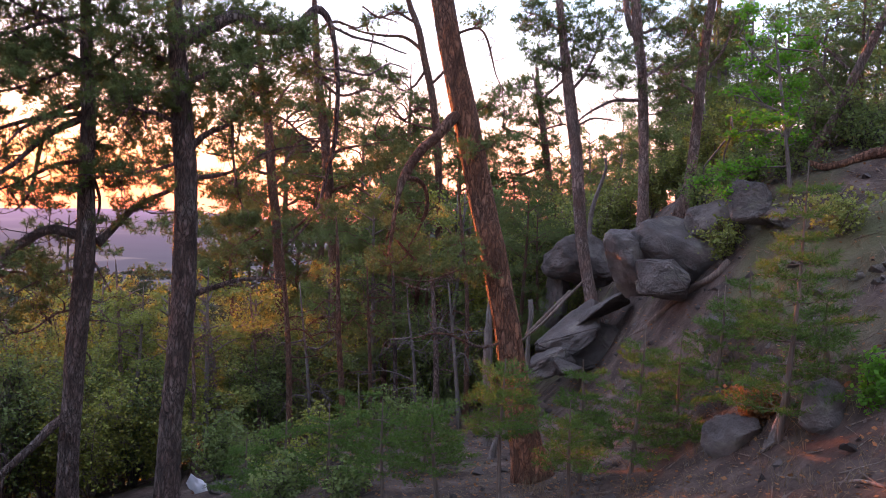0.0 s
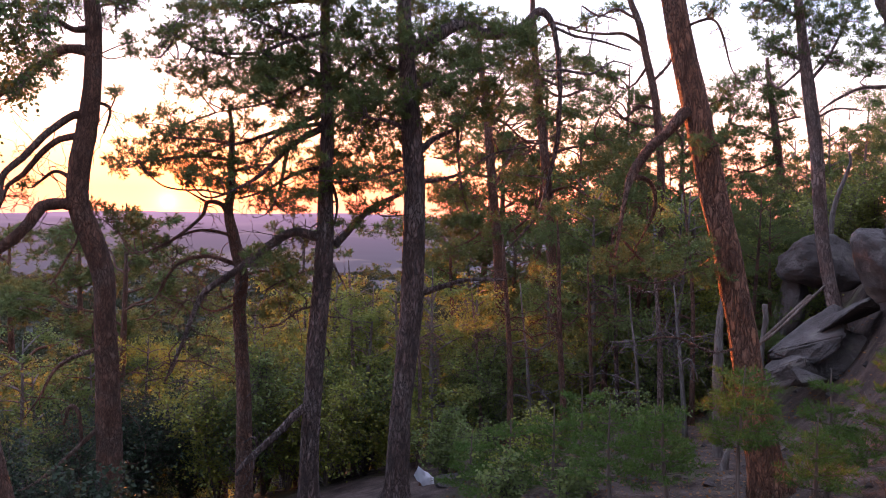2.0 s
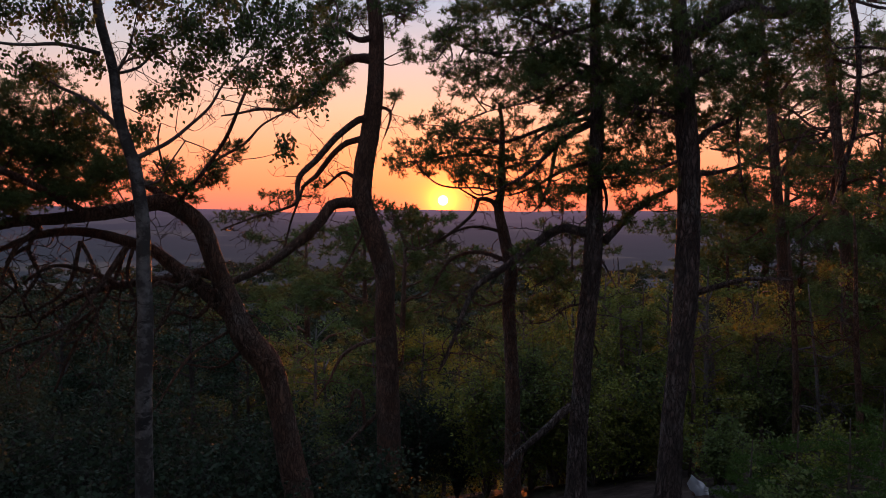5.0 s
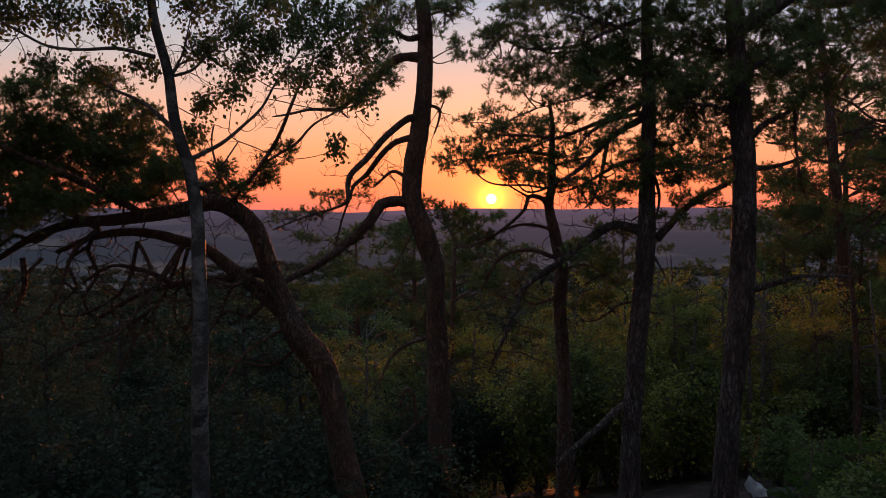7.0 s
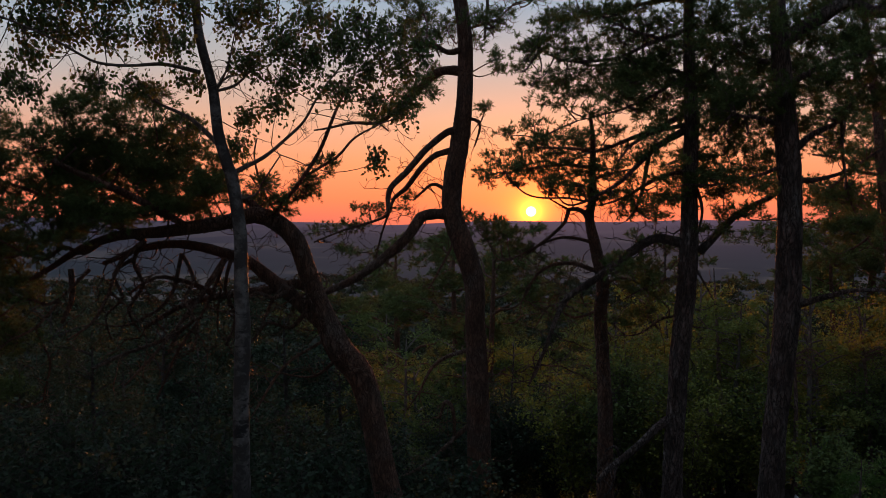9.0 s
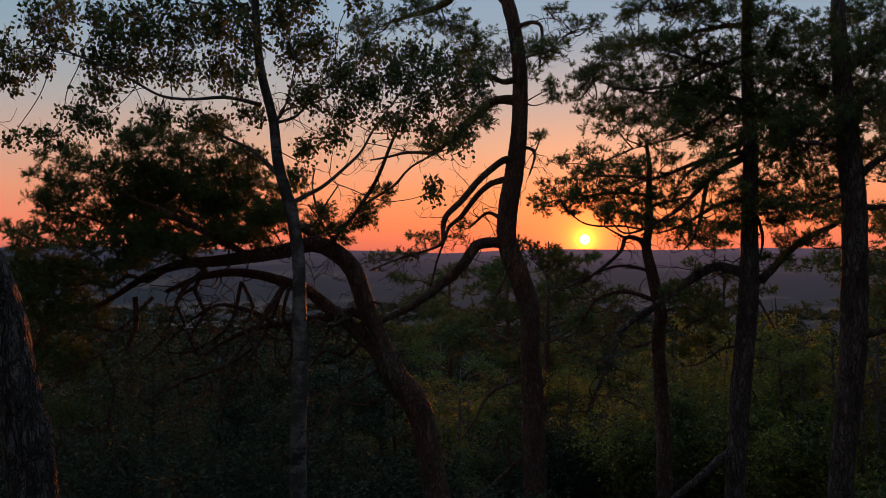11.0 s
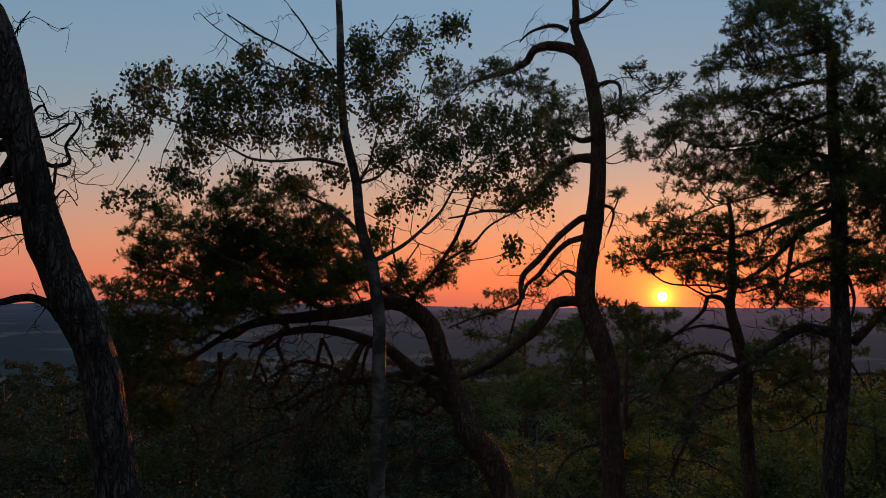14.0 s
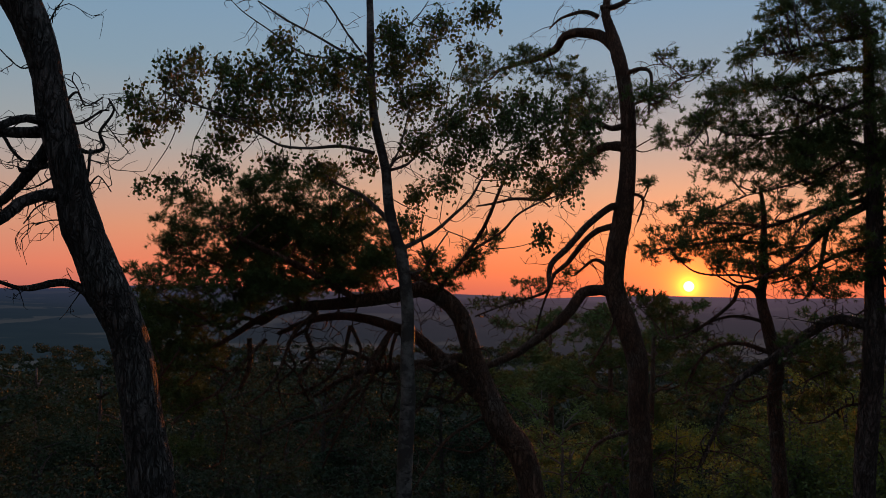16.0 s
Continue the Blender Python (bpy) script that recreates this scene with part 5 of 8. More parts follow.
limb(tree, [(-0.631, -0.023, 3.696, 0.008), (-0.761, -0.033, 3.717, 0.005), (-0.881, -0.053, 3.673, 0.004)])
limb(tree, [(-0.785, -0.043, 3.989, 0.008), (-0.882, -0.053, 3.913, 0.005), (-1.012, -0.073, 3.89, 0.004)])
limb(tree, [(-0.886, -0.052, 4.687, 0.008), (-0.984, -0.062, 4.643, 0.005), (-1.104, -0.082, 4.729, 0.004)])
limb(tree, [(-0.866, -0.052, 4.872, 0.008), (-0.812, -0.042, 5.025, 0.005), (-0.759, -0.032, 5.134, 0.004)])
grow(tree)

tree = birch((-6.18, 4.88, -2.17), 51.1, 'white-barked birch with thin drooping leafy twigs',
    [(0, 0, 0, 0.095), (-0.001, -0.002, 1.928, 0.080), (0.007, -0.002, 2.447, 0.075), (0.016, -0.003, 2.846, 0.070), (0.003, -0.003, 3.149, 0.065), (0, -0.003, 3.635, 0.060), (-0.067, -0.004, 4.121, 0.058), (-0.1, -0.004, 4.218, 0.056), (-0.188, -0.003, 4.53, 0.052), (-0.223, -0.004, 4.876, 0.048), (-0.289, -0.004, 5.145, 0.044), (-0.344, -0.014, 5.394, 0.042), (-0.379, -0.014, 5.825, 0.038), (-0.392, -0.015, 6.182, 0.036), (-0.404, -0.015, 6.452, 0.032), (-0.439, -0.015, 6.873, 0.025), (-0.442, -0.016, 7.348, 0.016)], dens=2.0)
limb(tree, [(-0.166, -0.003, 4.401, 0.027), (-0.318, 0.102, 4.562, 0.024), (-0.448, 0.197, 4.68, 0.021), (-0.675, 0.292, 4.786, 0.014), (-0.838, 0.377, 4.926, 0.009)])
limb(tree, [(-0.331, -0.014, 5.037, 0.021), (-0.623, -0.097, 5.079, 0.018), (-0.839, -0.191, 5.046, 0.014), (-1.12, -0.305, 5.033, 0.012), (-1.402, -0.42, 5.172, 0.010), (-1.706, -0.555, 5.301, 0.009), (-1.911, -0.68, 5.365, 0.007), (-1.999, -0.785, 5.483, 0.005)])
limb(tree, [(-0.445, -0.014, 5.933, 0.012), (-0.682, 0.039, 5.91, 0.010), (-0.995, 0.072, 5.952, 0.009), (-1.31, 0.094, 6.166, 0.007), (-1.581, 0.105, 6.348, 0.005), (-1.722, 0.148, 6.487, 0.003)])
limb(tree, [(-0.423, -0.014, 5.879, 0.014), (-0.672, -0.108, 5.964, 0.012), (-0.91, -0.212, 6.082, 0.010), (-1.148, -0.316, 6.178, 0.009), (-1.354, -0.431, 6.274, 0.005)])
limb(tree, [(-0.466, -0.014, 5.965, 0.012), (-0.597, -0.024, 6.127, 0.010), (-0.738, -0.035, 6.331, 0.009), (-0.847, -0.045, 6.471, 0.007)])
limb(tree, [(-0.19, -0.004, 4.887, 0.016), (-0.028, 0.132, 4.963, 0.014), (0.144, 0.268, 5.158, 0.010), (0.337, 0.403, 5.343, 0.007)])
limb(tree, [(-0.212, -0.004, 4.865, 0.014), (-0.116, -0.109, 5.028, 0.010), (-0.063, -0.215, 5.19, 0.007), (0.001, -0.32, 5.45, 0.005)])
limb(tree, [(-0.078, -0.004, 4.164, 0.024), (0.191, 0.1, 4.316, 0.019), (0.417, 0.194, 4.512, 0.016), (0.568, 0.288, 4.674, 0.014), (0.739, 0.381, 4.956, 0.010), (0.986, 0.453, 5.292, 0.007)])
limb(tree, [(-0.034, -0.004, 3.937, 0.014), (0.128, -0.109, 3.981, 0.010), (0.181, -0.214, 4.079, 0.009), (0.342, -0.331, 4.318, 0.007)])
limb(tree, [(-0.255, -0.004, 4.854, 0.016), (-0.126, 0.153, 5.027, 0.010), (0.068, 0.31, 5.093, 0.007)])
limb(tree, [(-0.391, -0.015, 6.085, 0.010), (-0.219, 0.1, 6.172, 0.009), (-0.014, 0.204, 6.324, 0.007), (0.146, 0.308, 6.573, 0.005)])
crown_pads(tree, [(-2.289, -0.658, 5.362, 0.144, 0.13), (-2.288, -0.091, 5.34, 0.129, 0.184), (-2.309, -0.374, 5.157, 0.113, 0.13), (-2.172, -0.102, 5.697, 0.175, 0.108), (-2.01, 0.139, 5.87, 0.154, 0.108), (-1.987, -0.208, 5.525, 0.205, 0.097), (-2.073, -0.26, 5.331, 0.103, 0.076), (-1.491, -0.462, 5.518, 0.205, 0.205), (-1.285, -0.273, 5.572, 0.231, 0.216), (-1.015, -0.064, 5.638, 0.257, 0.205)])
crown_pads(tree, [(-0.735, 0.103, 5.737, 0.205, 0.238), (-1.424, 0, 5.355, 0.257, 0.14), (-1.068, -0.064, 5.346, 0.257, 0.151), (-0.733, 0.26, 5.423, 0.231, 0.184), (-1.596, -0.398, 5.096, 0.175, 0.14), (-1.887, 0.066, 4.985, 0.185, 0.108), (-1.724, 0.023, 4.857, 0.205, 0.108), (-2.08, -0.133, 4.758, 0.237, 0.086), (-2.425, 0.036, 4.712, 0.072, 0.076), (-0.454, -0.203, 5.62, 0.175, 0.205)])
crown_pads(tree, [(-0.484, -0.381, 5.221, 0.175, 0.162), (-0.163, 0.1, 5.859, 0.237, 0.205), (0.074, 0.257, 6.065, 0.205, 0.205), (-0.053, 0.111, 5.546, 0.205, 0.205), (0.151, -0.1, 5.602, 0.226, 0.205), (0.068, 0.121, 5.18, 0.226, 0.184), (0.358, -0.269, 5.268, 0.246, 0.227), (0.393, 0.34, 5.062, 0.226, 0.173), (-0.208, -0.12, 6.161, 0.175, 0.151), (0.266, 0.361, 6.379, 0.237, 0.151)])
crown_pads(tree, [(0.59, -0.239, 6.306, 0.237, 0.13), (0.516, 0.034, 6.068, 0.134, 0.119), (0.616, -0.102, 5.561, 0.237, 0.184), (0.618, -0.102, 5.205, 0.237, 0.227), (0.844, -0.397, 5.304, 0.216, 0.248), (1.126, 0.128, 5.153, 0.237, 0.227), (0.868, -0.218, 4.936, 0.226, 0.14), (1.178, -0.135, 5.424, 0.205, 0.205), (1.363, -0.283, 5.144, 0.175, 0.227), (1.037, -0.062, 5.585, 0.154, 0.151)])
crown_pads(tree, [(-0.45, 0.081, 5.004, 0.185, 0.108), (-0.871, 0.167, 4.948, 0.257, 0.108), (-1.228, 0.053, 4.978, 0.205, 0.097), (-2.129, -0.281, 5.806, 0.144, 0.065), (-1.87, -0.429, 5.818, 0.123, 0.065), (-1.621, -0.346, 5.711, 0.185, 0.108), (-1.405, -0.2, 5.799, 0.185, 0.097), (-1.157, -0.18, 5.854, 0.175, 0.097), (-0.973, 0.324, 5.94, 0.175, 0.097), (-0.671, -0.097, 5.9, 0.175, 0.108)])
crown_pads(tree, [(-1.266, 0.115, 6.09, 0.123, 0.076), (-0.477, 0.185, 5.922, 0.154, 0.108), (-0.164, -0.152, 6.043, 0.175, 0.119), (-1.63, -0.282, 5.365, 0.205, 0.151), (1.437, 0.105, 5.533, 0.185, 0.173), (1.535, -0.41, 5.275, 0.154, 0.205), (1.236, 0.18, 4.894, 0.205, 0.13), (1.441, -0.146, 4.81, 0.134, 0.184), (0.07, 0.352, 4.726, 0.185, 0.13), (0.307, -0.394, 4.75, 0.185, 0.119)])
crown_pads(tree, [(-0.458, 0.313, 4.604, 0.154, 0.119), (-0.025, 0.091, 4.434, 0.154, 0.119), (1.174, -0.25, 4.311, 0.103, 0.151), (-1.158, -0.201, 6.048, 0.123, 0.076)])
grow(tree)

tree = pine((-5.98, 6.76, -2.36), 41.0, 'crooked pine with a reddish twisted trunk and spreading crown',
    [(0, 0, 0, 0.195), (-0.071, -0.001, 0.887, 0.162), (-0.149, -0.002, 1.264, 0.148), (-0.277, -0.003, 1.95, 0.133), (-0.395, -0.014, 2.336, 0.15), (-0.599, -0.024, 2.577, 0.15), (-0.725, -0.034, 2.848, 0.132), (-0.823, -0.044, 3.108, 0.113), (-0.959, -0.054, 3.495, 0.106), (-1.038, -0.064, 3.727, 0.106), (-1.232, -0.084, 3.919, 0.101), (-1.464, -0.122, 3.996, 0.089), (-1.715, -0.17, 3.927, 0.08), (-2.034, -0.237, 3.868, 0.071), (-2.391, -0.322, 3.818, 0.059), (-2.729, -0.417, 3.788, 0.05), (-3.058, -0.531, 3.661, 0.039), (-3.289, -0.606, 3.495, 0.03), (-3.511, -0.691, 3.35, 0.017)], bark='red', dens=1.5)
limb(tree, [(-0.696, -0.034, 2.79, 0.089), (-0.871, 0.012, 2.934, 0.083), (-1.113, 0.049, 3.156, 0.077), (-1.346, 0.076, 3.358, 0.071), (-1.559, 0.104, 3.512, 0.065), (-1.937, 0.084, 3.646, 0.059), (-2.334, 0.064, 3.693, 0.047), (-2.71, 0.016, 3.605, 0.036), (-3.029, -0.023, 3.488, 0.023)])
limb(tree, [(-0.823, -0.044, 3.176, 0.059), (-1.027, 0.049, 3.272, 0.056), (-1.355, 0.114, 3.213, 0.053), (-1.597, 0.189, 3.184, 0.047), (-1.974, 0.225, 3.124, 0.042), (-2.332, 0.262, 3.026, 0.03), (-2.689, 0.28, 2.793, 0.02)])
limb(tree, [(-1.338, -0.103, 3.958, 0.053), (-1.532, 0.056, 4.131, 0.042), (-1.843, 0.196, 4.276, 0.036), (-2.211, 0.307, 4.516, 0.03), (-2.531, 0.419, 4.689, 0.02)])
limb(tree, [(-2.043, -0.237, 3.829, 0.042), (-2.45, -0.529, 4.108, 0.039), (-2.817, -0.841, 4.319, 0.033), (-3.059, -1.124, 4.472, 0.023)])
limb(tree, [(-2.497, -0.35, 3.74, 0.036), (-3.088, -0.4, 4.048, 0.03), (-3.562, -0.448, 4.21, 0.02), (-3.882, -0.44, 4.325, 0.012)])
limb(tree, [(-1.828, -0.188, 3.163, 0.036), (-2.061, -0.142, 3.297, 0.027), (-2.448, -0.143, 3.354, 0.02), (-2.728, -0.125, 3.189, 0.015)])
limb(tree, [(-2.031, -0.235, 2.949, 0.017), (-2.272, -0.189, 2.765, 0.023), (-2.639, -0.19, 2.638, 0.02), (-3.054, -0.228, 2.443, 0.015)])
limb(tree, [(-1.752, -0.17, 3.55, 0.036), (-1.954, -0.339, 3.191, 0.027), (-2.136, -0.499, 2.919, 0.02), (-2.367, -0.678, 2.599, 0.015), (-2.54, -0.856, 2.405, 0.012)])
limb(tree, [(-1.171, -0.083, 3.281, 0.023), (-1.287, -0.092, 3.116, 0.02), (-1.402, -0.111, 2.836, 0.015), (-1.565, -0.14, 2.603, 0.009)])
limb(tree, [(-3.144, -0.549, 3.467, 0.03), (-3.143, -0.558, 3.187, 0.027), (-3.229, -0.586, 2.954, 0.017)])
limb(tree, [(-2.497, -0.35, 3.74, 0.027), (-2.68, -0.501, 3.536, 0.023), (-2.756, -0.623, 3.256, 0.017), (-2.871, -0.764, 2.984, 0.015), (-3.044, -0.915, 2.838, 0.009)])
limb(tree, [(-2.159, -0.265, 3.606, 0.023), (-2.283, -0.199, 3.229, 0.02), (-2.476, -0.152, 2.987, 0.017), (-2.785, -0.134, 2.86, 0.012), (-3.094, -0.135, 2.907, 0.006)])
limb(tree, [(-2.814, -0.445, 3.236, 0.015), (-2.562, -0.462, 3.015, 0.012), (-2.426, -0.527, 2.744, 0.009), (-2.444, -0.631, 2.425, 0.006)])
limb(tree, [(-1.752, -0.17, 3.55, 0.023), (-1.877, -0.122, 3.24, 0.02), (-2.06, -0.094, 2.872, 0.017), (-2.3, -0.076, 2.513, 0.015), (-2.483, -0.047, 2.087, 0.012)])
limb(tree, [(-2.98, -0.502, 3.458, 0.02), (-3.191, -0.699, 3.196, 0.017), (-3.344, -0.888, 2.934, 0.015), (-3.489, -1.076, 2.836, 0.012), (-3.623, -1.254, 2.652, 0.006)])
limb(tree, [(-3.432, -0.662, 2.905, 0.012), (-3.363, -0.539, 2.548, 0.012), (-3.439, -0.464, 2.19, 0.009)])
limb(tree, [(-0.754, -0.034, 2.703, 0.02), (-1.082, -0.194, 2.517, 0.017), (-1.293, -0.345, 2.255, 0.015), (-1.437, -0.496, 2.003, 0.009)])
limb(tree, [(-0.637, -0.024, 2.5, 0.02), (-0.878, 0.107, 2.296, 0.015), (-1.256, 0.228, 2.324, 0.012), (-1.585, 0.331, 2.41, 0.006)])
limb(tree, [(-1.145, -0.074, 3.9, 0.036), (-1.232, -0.15, 4.026, 0.027), (-1.03, -0.178, 4.278, 0.023), (-0.76, -0.206, 4.733, 0.02), (-0.587, -0.253, 5.111, 0.015), (-0.424, -0.3, 5.44, 0.009)])
limb(tree, [(-0.943, -0.056, 4.394, 0.015), (-0.664, 0.039, 4.598, 0.015), (-0.442, 0.124, 4.831, 0.012), (-0.143, 0.2, 4.978, 0.009), (0.031, 0.275, 5.036, 0.006)])
limb(tree, [(-1.242, -0.094, 4.026, 0.017), (-1.407, -0.019, 4.267, 0.017), (-1.505, 0.065, 4.567, 0.012), (-1.487, 0.158, 4.799, 0.009)])
limb(tree, [(-2.874, -0.464, 3.729, 0.027), (-3.009, -0.587, 3.613, 0.023), (-3.144, -0.709, 3.699, 0.02), (-3.269, -0.832, 3.592, 0.017), (-3.395, -0.954, 3.649, 0.012)])
limb(tree, [(-2.497, -0.35, 3.74, 0.027), (-2.622, -0.313, 3.527, 0.023), (-2.554, -0.218, 3.286, 0.02), (-2.708, -0.19, 3.044, 0.017), (-2.64, -0.096, 2.802, 0.012)])
limb(tree, [(-2.159, -0.265, 3.606, 0.023), (-2.022, -0.302, 3.365, 0.02), (-2.089, -0.386, 3.142, 0.017), (-1.953, -0.432, 2.92, 0.015), (-2.01, -0.517, 2.649, 0.009)])
limb(tree, [(-1.694, -0.16, 3.54, 0.023), (-1.771, -0.085, 3.241, 0.02), (-1.693, 0.029, 2.932, 0.017), (-1.798, 0.104, 2.622, 0.015)])
limb(tree, [(-2.603, -0.379, 3.556, 0.02), (-2.796, -0.341, 3.401, 0.017), (-2.757, -0.228, 3.16, 0.015), (-2.95, -0.191, 2.975, 0.012), (-2.92, -0.087, 2.724, 0.009)])
limb(tree, [(-3.182, -0.568, 3.235, 0.017), (-3.307, -0.718, 3.137, 0.015), (-3.471, -0.879, 3.204, 0.012), (-3.625, -1.048, 3.049, 0.009), (-3.77, -1.218, 3.116, 0.006)])
limb(tree, [(-1.075, -0.073, 3.253, 0.027), (-1.267, -0.215, 3.145, 0.023), (-1.422, -0.356, 3.212, 0.02), (-1.624, -0.507, 3.047, 0.015), (-1.818, -0.667, 3.114, 0.009)])
limb(tree, [(-0.929, -0.054, 3.021, 0.027), (-1.112, 0.021, 2.827, 0.02), (-1.364, 0.086, 2.875, 0.017), (-1.557, 0.152, 2.681, 0.015), (-1.818, 0.198, 2.699, 0.009)])
crown_pads(tree, [(-3.841, -1.257, 4.024, 0.213, 0.087), (-3.871, -0.58, 4.151, 0.296, 0.164), (-3.852, -0.9, 4.363, 0.213, 0.116), (-3.757, -0.59, 4.5, 0.296, 0.174), (-3.524, -0.251, 4.279, 0.332, 0.203), (-3.892, -0.826, 4.644, 0.178, 0.068), (-3.738, -0.788, 4.828, 0.213, 0.116), (-3.282, -1.012, 4.636, 0.296, 0.203), (-3.1, -0.758, 5.004, 0.26, 0.145), (-3.119, -0.542, 4.792, 0.296, 0.203)])
crown_pads(tree, [(-3.015, -0.345, 5.17, 0.142, 0.126), (-2.782, -0.297, 4.997, 0.296, 0.174), (-2.848, -0.447, 4.629, 0.355, 0.213), (-2.608, -0.033, 4.785, 0.332, 0.232), (-2.337, -0.596, 5.075, 0.237, 0.145), (-2.26, 0.034, 4.854, 0.237, 0.213), (-2.23, -0.05, 4.487, 0.296, 0.232), (-2.548, -0.21, 4.35, 0.355, 0.232), (-3.09, -0.08, 4.358, 0.355, 0.213), (-3.078, -0.757, 4.037, 0.355, 0.164)])
crown_pads(tree, [(-3.396, -1.105, 3.978, 0.355, 0.126), (-2.789, -0.22, 4.02, 0.355, 0.164), (-2.296, -0.238, 4.089, 0.355, 0.164), (-1.87, -0.537, 4.235, 0.296, 0.174), (-1.755, -0.265, 4.478, 0.178, 0.155), (-2.124, 0.006, 4.671, 0.213, 0.155), (-3.715, -0.768, 3.774, 0.296, 0.116), (-3.144, -0.86, 3.786, 0.237, 0.097), (-1.523, 0.187, 4.132, 0.178, 0.116), (-2.025, 0.186, 3.946, 0.237, 0.087)])
crown_pads(tree, [(-4.092, -0.477, 3.677, 0.237, 0.097), (-3.02, -0.616, 4.135, 0.355, 0.203), (-3.341, -0.288, 4.405, 0.296, 0.203), (-3.178, -0.156, 4.58, 0.355, 0.203), (-2.781, -0.24, 4.523, 0.355, 0.213), (-2.413, -0.201, 4.428, 0.355, 0.213), (-3.223, -0.484, 3.863, 0.296, 0.126), (-2.739, -0.699, 3.971, 0.355, 0.145), (-2.459, -0.445, 4.03, 0.355, 0.116)])
crown_pads(tree, [(-2.122, -0.096, 4.148, 0.296, 0.145), (-1.783, -0.594, 4.303, 0.237, 0.126)])
crown_pads(tree, [(-3.801, -0.946, 3.474, 0.319, 0.155), (-3.578, -0.776, 3.243, 0.319, 0.145), (-3.935, -0.89, 3.193, 0.26, 0.145), (-3.712, -0.71, 2.817, 0.355, 0.155), (-3.994, -1.097, 3.589, 0.213, 0.106), (-4.111, -1.088, 3.772, 0.154, 0.068), (-4.17, -0.684, 3.908, 0.178, 0.068)])
crown_pads(tree, [(-4.297, -0.591, 4.14, 0.154, 0.068), (-3.875, -0.587, 2.304, 0.355, 0.145), (-1.02, 0.067, 4.191, 0.237, 0.068), (-0.837, -0.008, 4.395, 0.178, 0.058), (-1.116, -0.065, 4.074, 0.131, 0.058), (-0.722, 0.057, 4.569, 0.142, 0.058)])
crown_pads(tree, [(-0.943, -0.065, 4.307, 0.142, 0.048), (-1.3, -0.357, 4.315, 0.154, 0.087), (-1.193, -0.31, 4.151, 0.142, 0.058), (-3.966, -0.872, 3.773, 0.26, 0.097), (-3.783, -0.617, 3.629, 0.296, 0.106), (-3.376, -0.86, 3.678, 0.296, 0.097), (-3.743, -0.4, 3.388, 0.296, 0.106)])
crown_pads(tree, [(-3.77, -0.983, 3.01, 0.332, 0.126), (-4.226, -0.684, 3.337, 0.237, 0.116), (-3.905, -1.162, 2.951, 0.237, 0.126)])
dead_limbs(tree, 5, 46, (-3.6, 2.0), (-0.5, 4.2), 0.7, 1.0, 8)
grow(tree)

tree = pine((-6.64, 9.17, -2.87), 35.5, 'tall sinuous pine with a smooth reddish upper trunk',
    [(0, 0, 0, 0.193), (-0.022, 0, 1.897, 0.16), (-0.044, 0.001, 2.549, 0.151), (-0.076, 0.001, 3.127, 0.139), (-0.087, 0.001, 3.609, 0.146), (-0.216, 0, 4.09, 0.156), (-0.387, -0.01, 4.561, 0.138), (-0.366, -0.01, 5.042, 0.134), (-0.302, 0.001, 5.384, 0.131), (-0.238, 0.001, 5.834, 0.117), (-0.217, 0.001, 6.326, 0.109), (-0.228, 0.001, 6.829, 0.106), (-0.292, 0.001, 7.321, 0.1), (-0.378, -0.009, 7.684, 0.096), (-0.453, -0.01, 7.941, 0.078), (-0.517, -0.01, 8.144, 0.062), (-0.506, -0.01, 8.348, 0.051), (-0.539, -0.009, 8.958, 0.036)], bark='red', dens=0.85)
limb(tree, [(-0.312, 0, 4.464, 0.097), (-0.494, -0.062, 4.528, 0.078), (-0.772, -0.125, 4.507, 0.075), (-0.9, -0.188, 4.324, 0.071), (-1.071, -0.261, 4.1, 0.067), (-1.338, -0.335, 3.885, 0.063), (-1.638, -0.429, 3.682, 0.056), (-2.001, -0.545, 3.521, 0.045), (-2.183, -0.628, 3.424, 0.03)])
limb(tree, [(-0.281, 0.001, 5.566, 0.067), (-0.43, -0.062, 5.609, 0.052), (-0.687, -0.135, 5.384, 0.048), (-0.975, -0.219, 5.063, 0.045), (-1.146, -0.293, 4.88, 0.041), (-1.178, -0.355, 4.698, 0.033), (-1.189, -0.407, 4.538, 0.026), (-1.349, -0.491, 4.452, 0.018), (-1.691, -0.596, 4.323, 0.015), (-2.086, -0.721, 4.162, 0.011)])
limb(tree, [(-0.334, 0.001, 5.374, 0.056), (-0.602, 0.042, 5.309, 0.045), (-0.805, 0.093, 5.128, 0.041), (-1.008, 0.134, 4.882, 0.033), (-1.169, 0.175, 4.732, 0.026), (-1.233, 0.238, 4.561, 0.018), (-1.372, 0.279, 4.197, 0.015), (-1.458, 0.33, 3.887, 0.011)])
limb(tree, [(-0.398, -0.01, 4.796, 0.033), (-0.601, 0.052, 4.903, 0.026), (-0.73, 0.114, 4.882, 0.022), (-0.858, 0.176, 4.775, 0.015)])
limb(tree, [(-0.227, 0.001, 6.39, 0.075), (-0.527, 0.063, 6.422, 0.056), (-0.752, 0.125, 6.283, 0.048), (-1.009, 0.176, 6.037, 0.045), (-1.212, 0.238, 5.898, 0.037), (-1.383, 0.289, 5.77, 0.03), (-1.758, 0.32, 5.759, 0.022), (-2.282, 0.298, 5.663, 0.011)])
limb(tree, [(-0.228, 0.001, 6.69, 0.052), (-0.441, -0.145, 6.604, 0.037), (-0.655, -0.291, 6.689, 0.03), (-0.858, -0.448, 6.688, 0.022)])
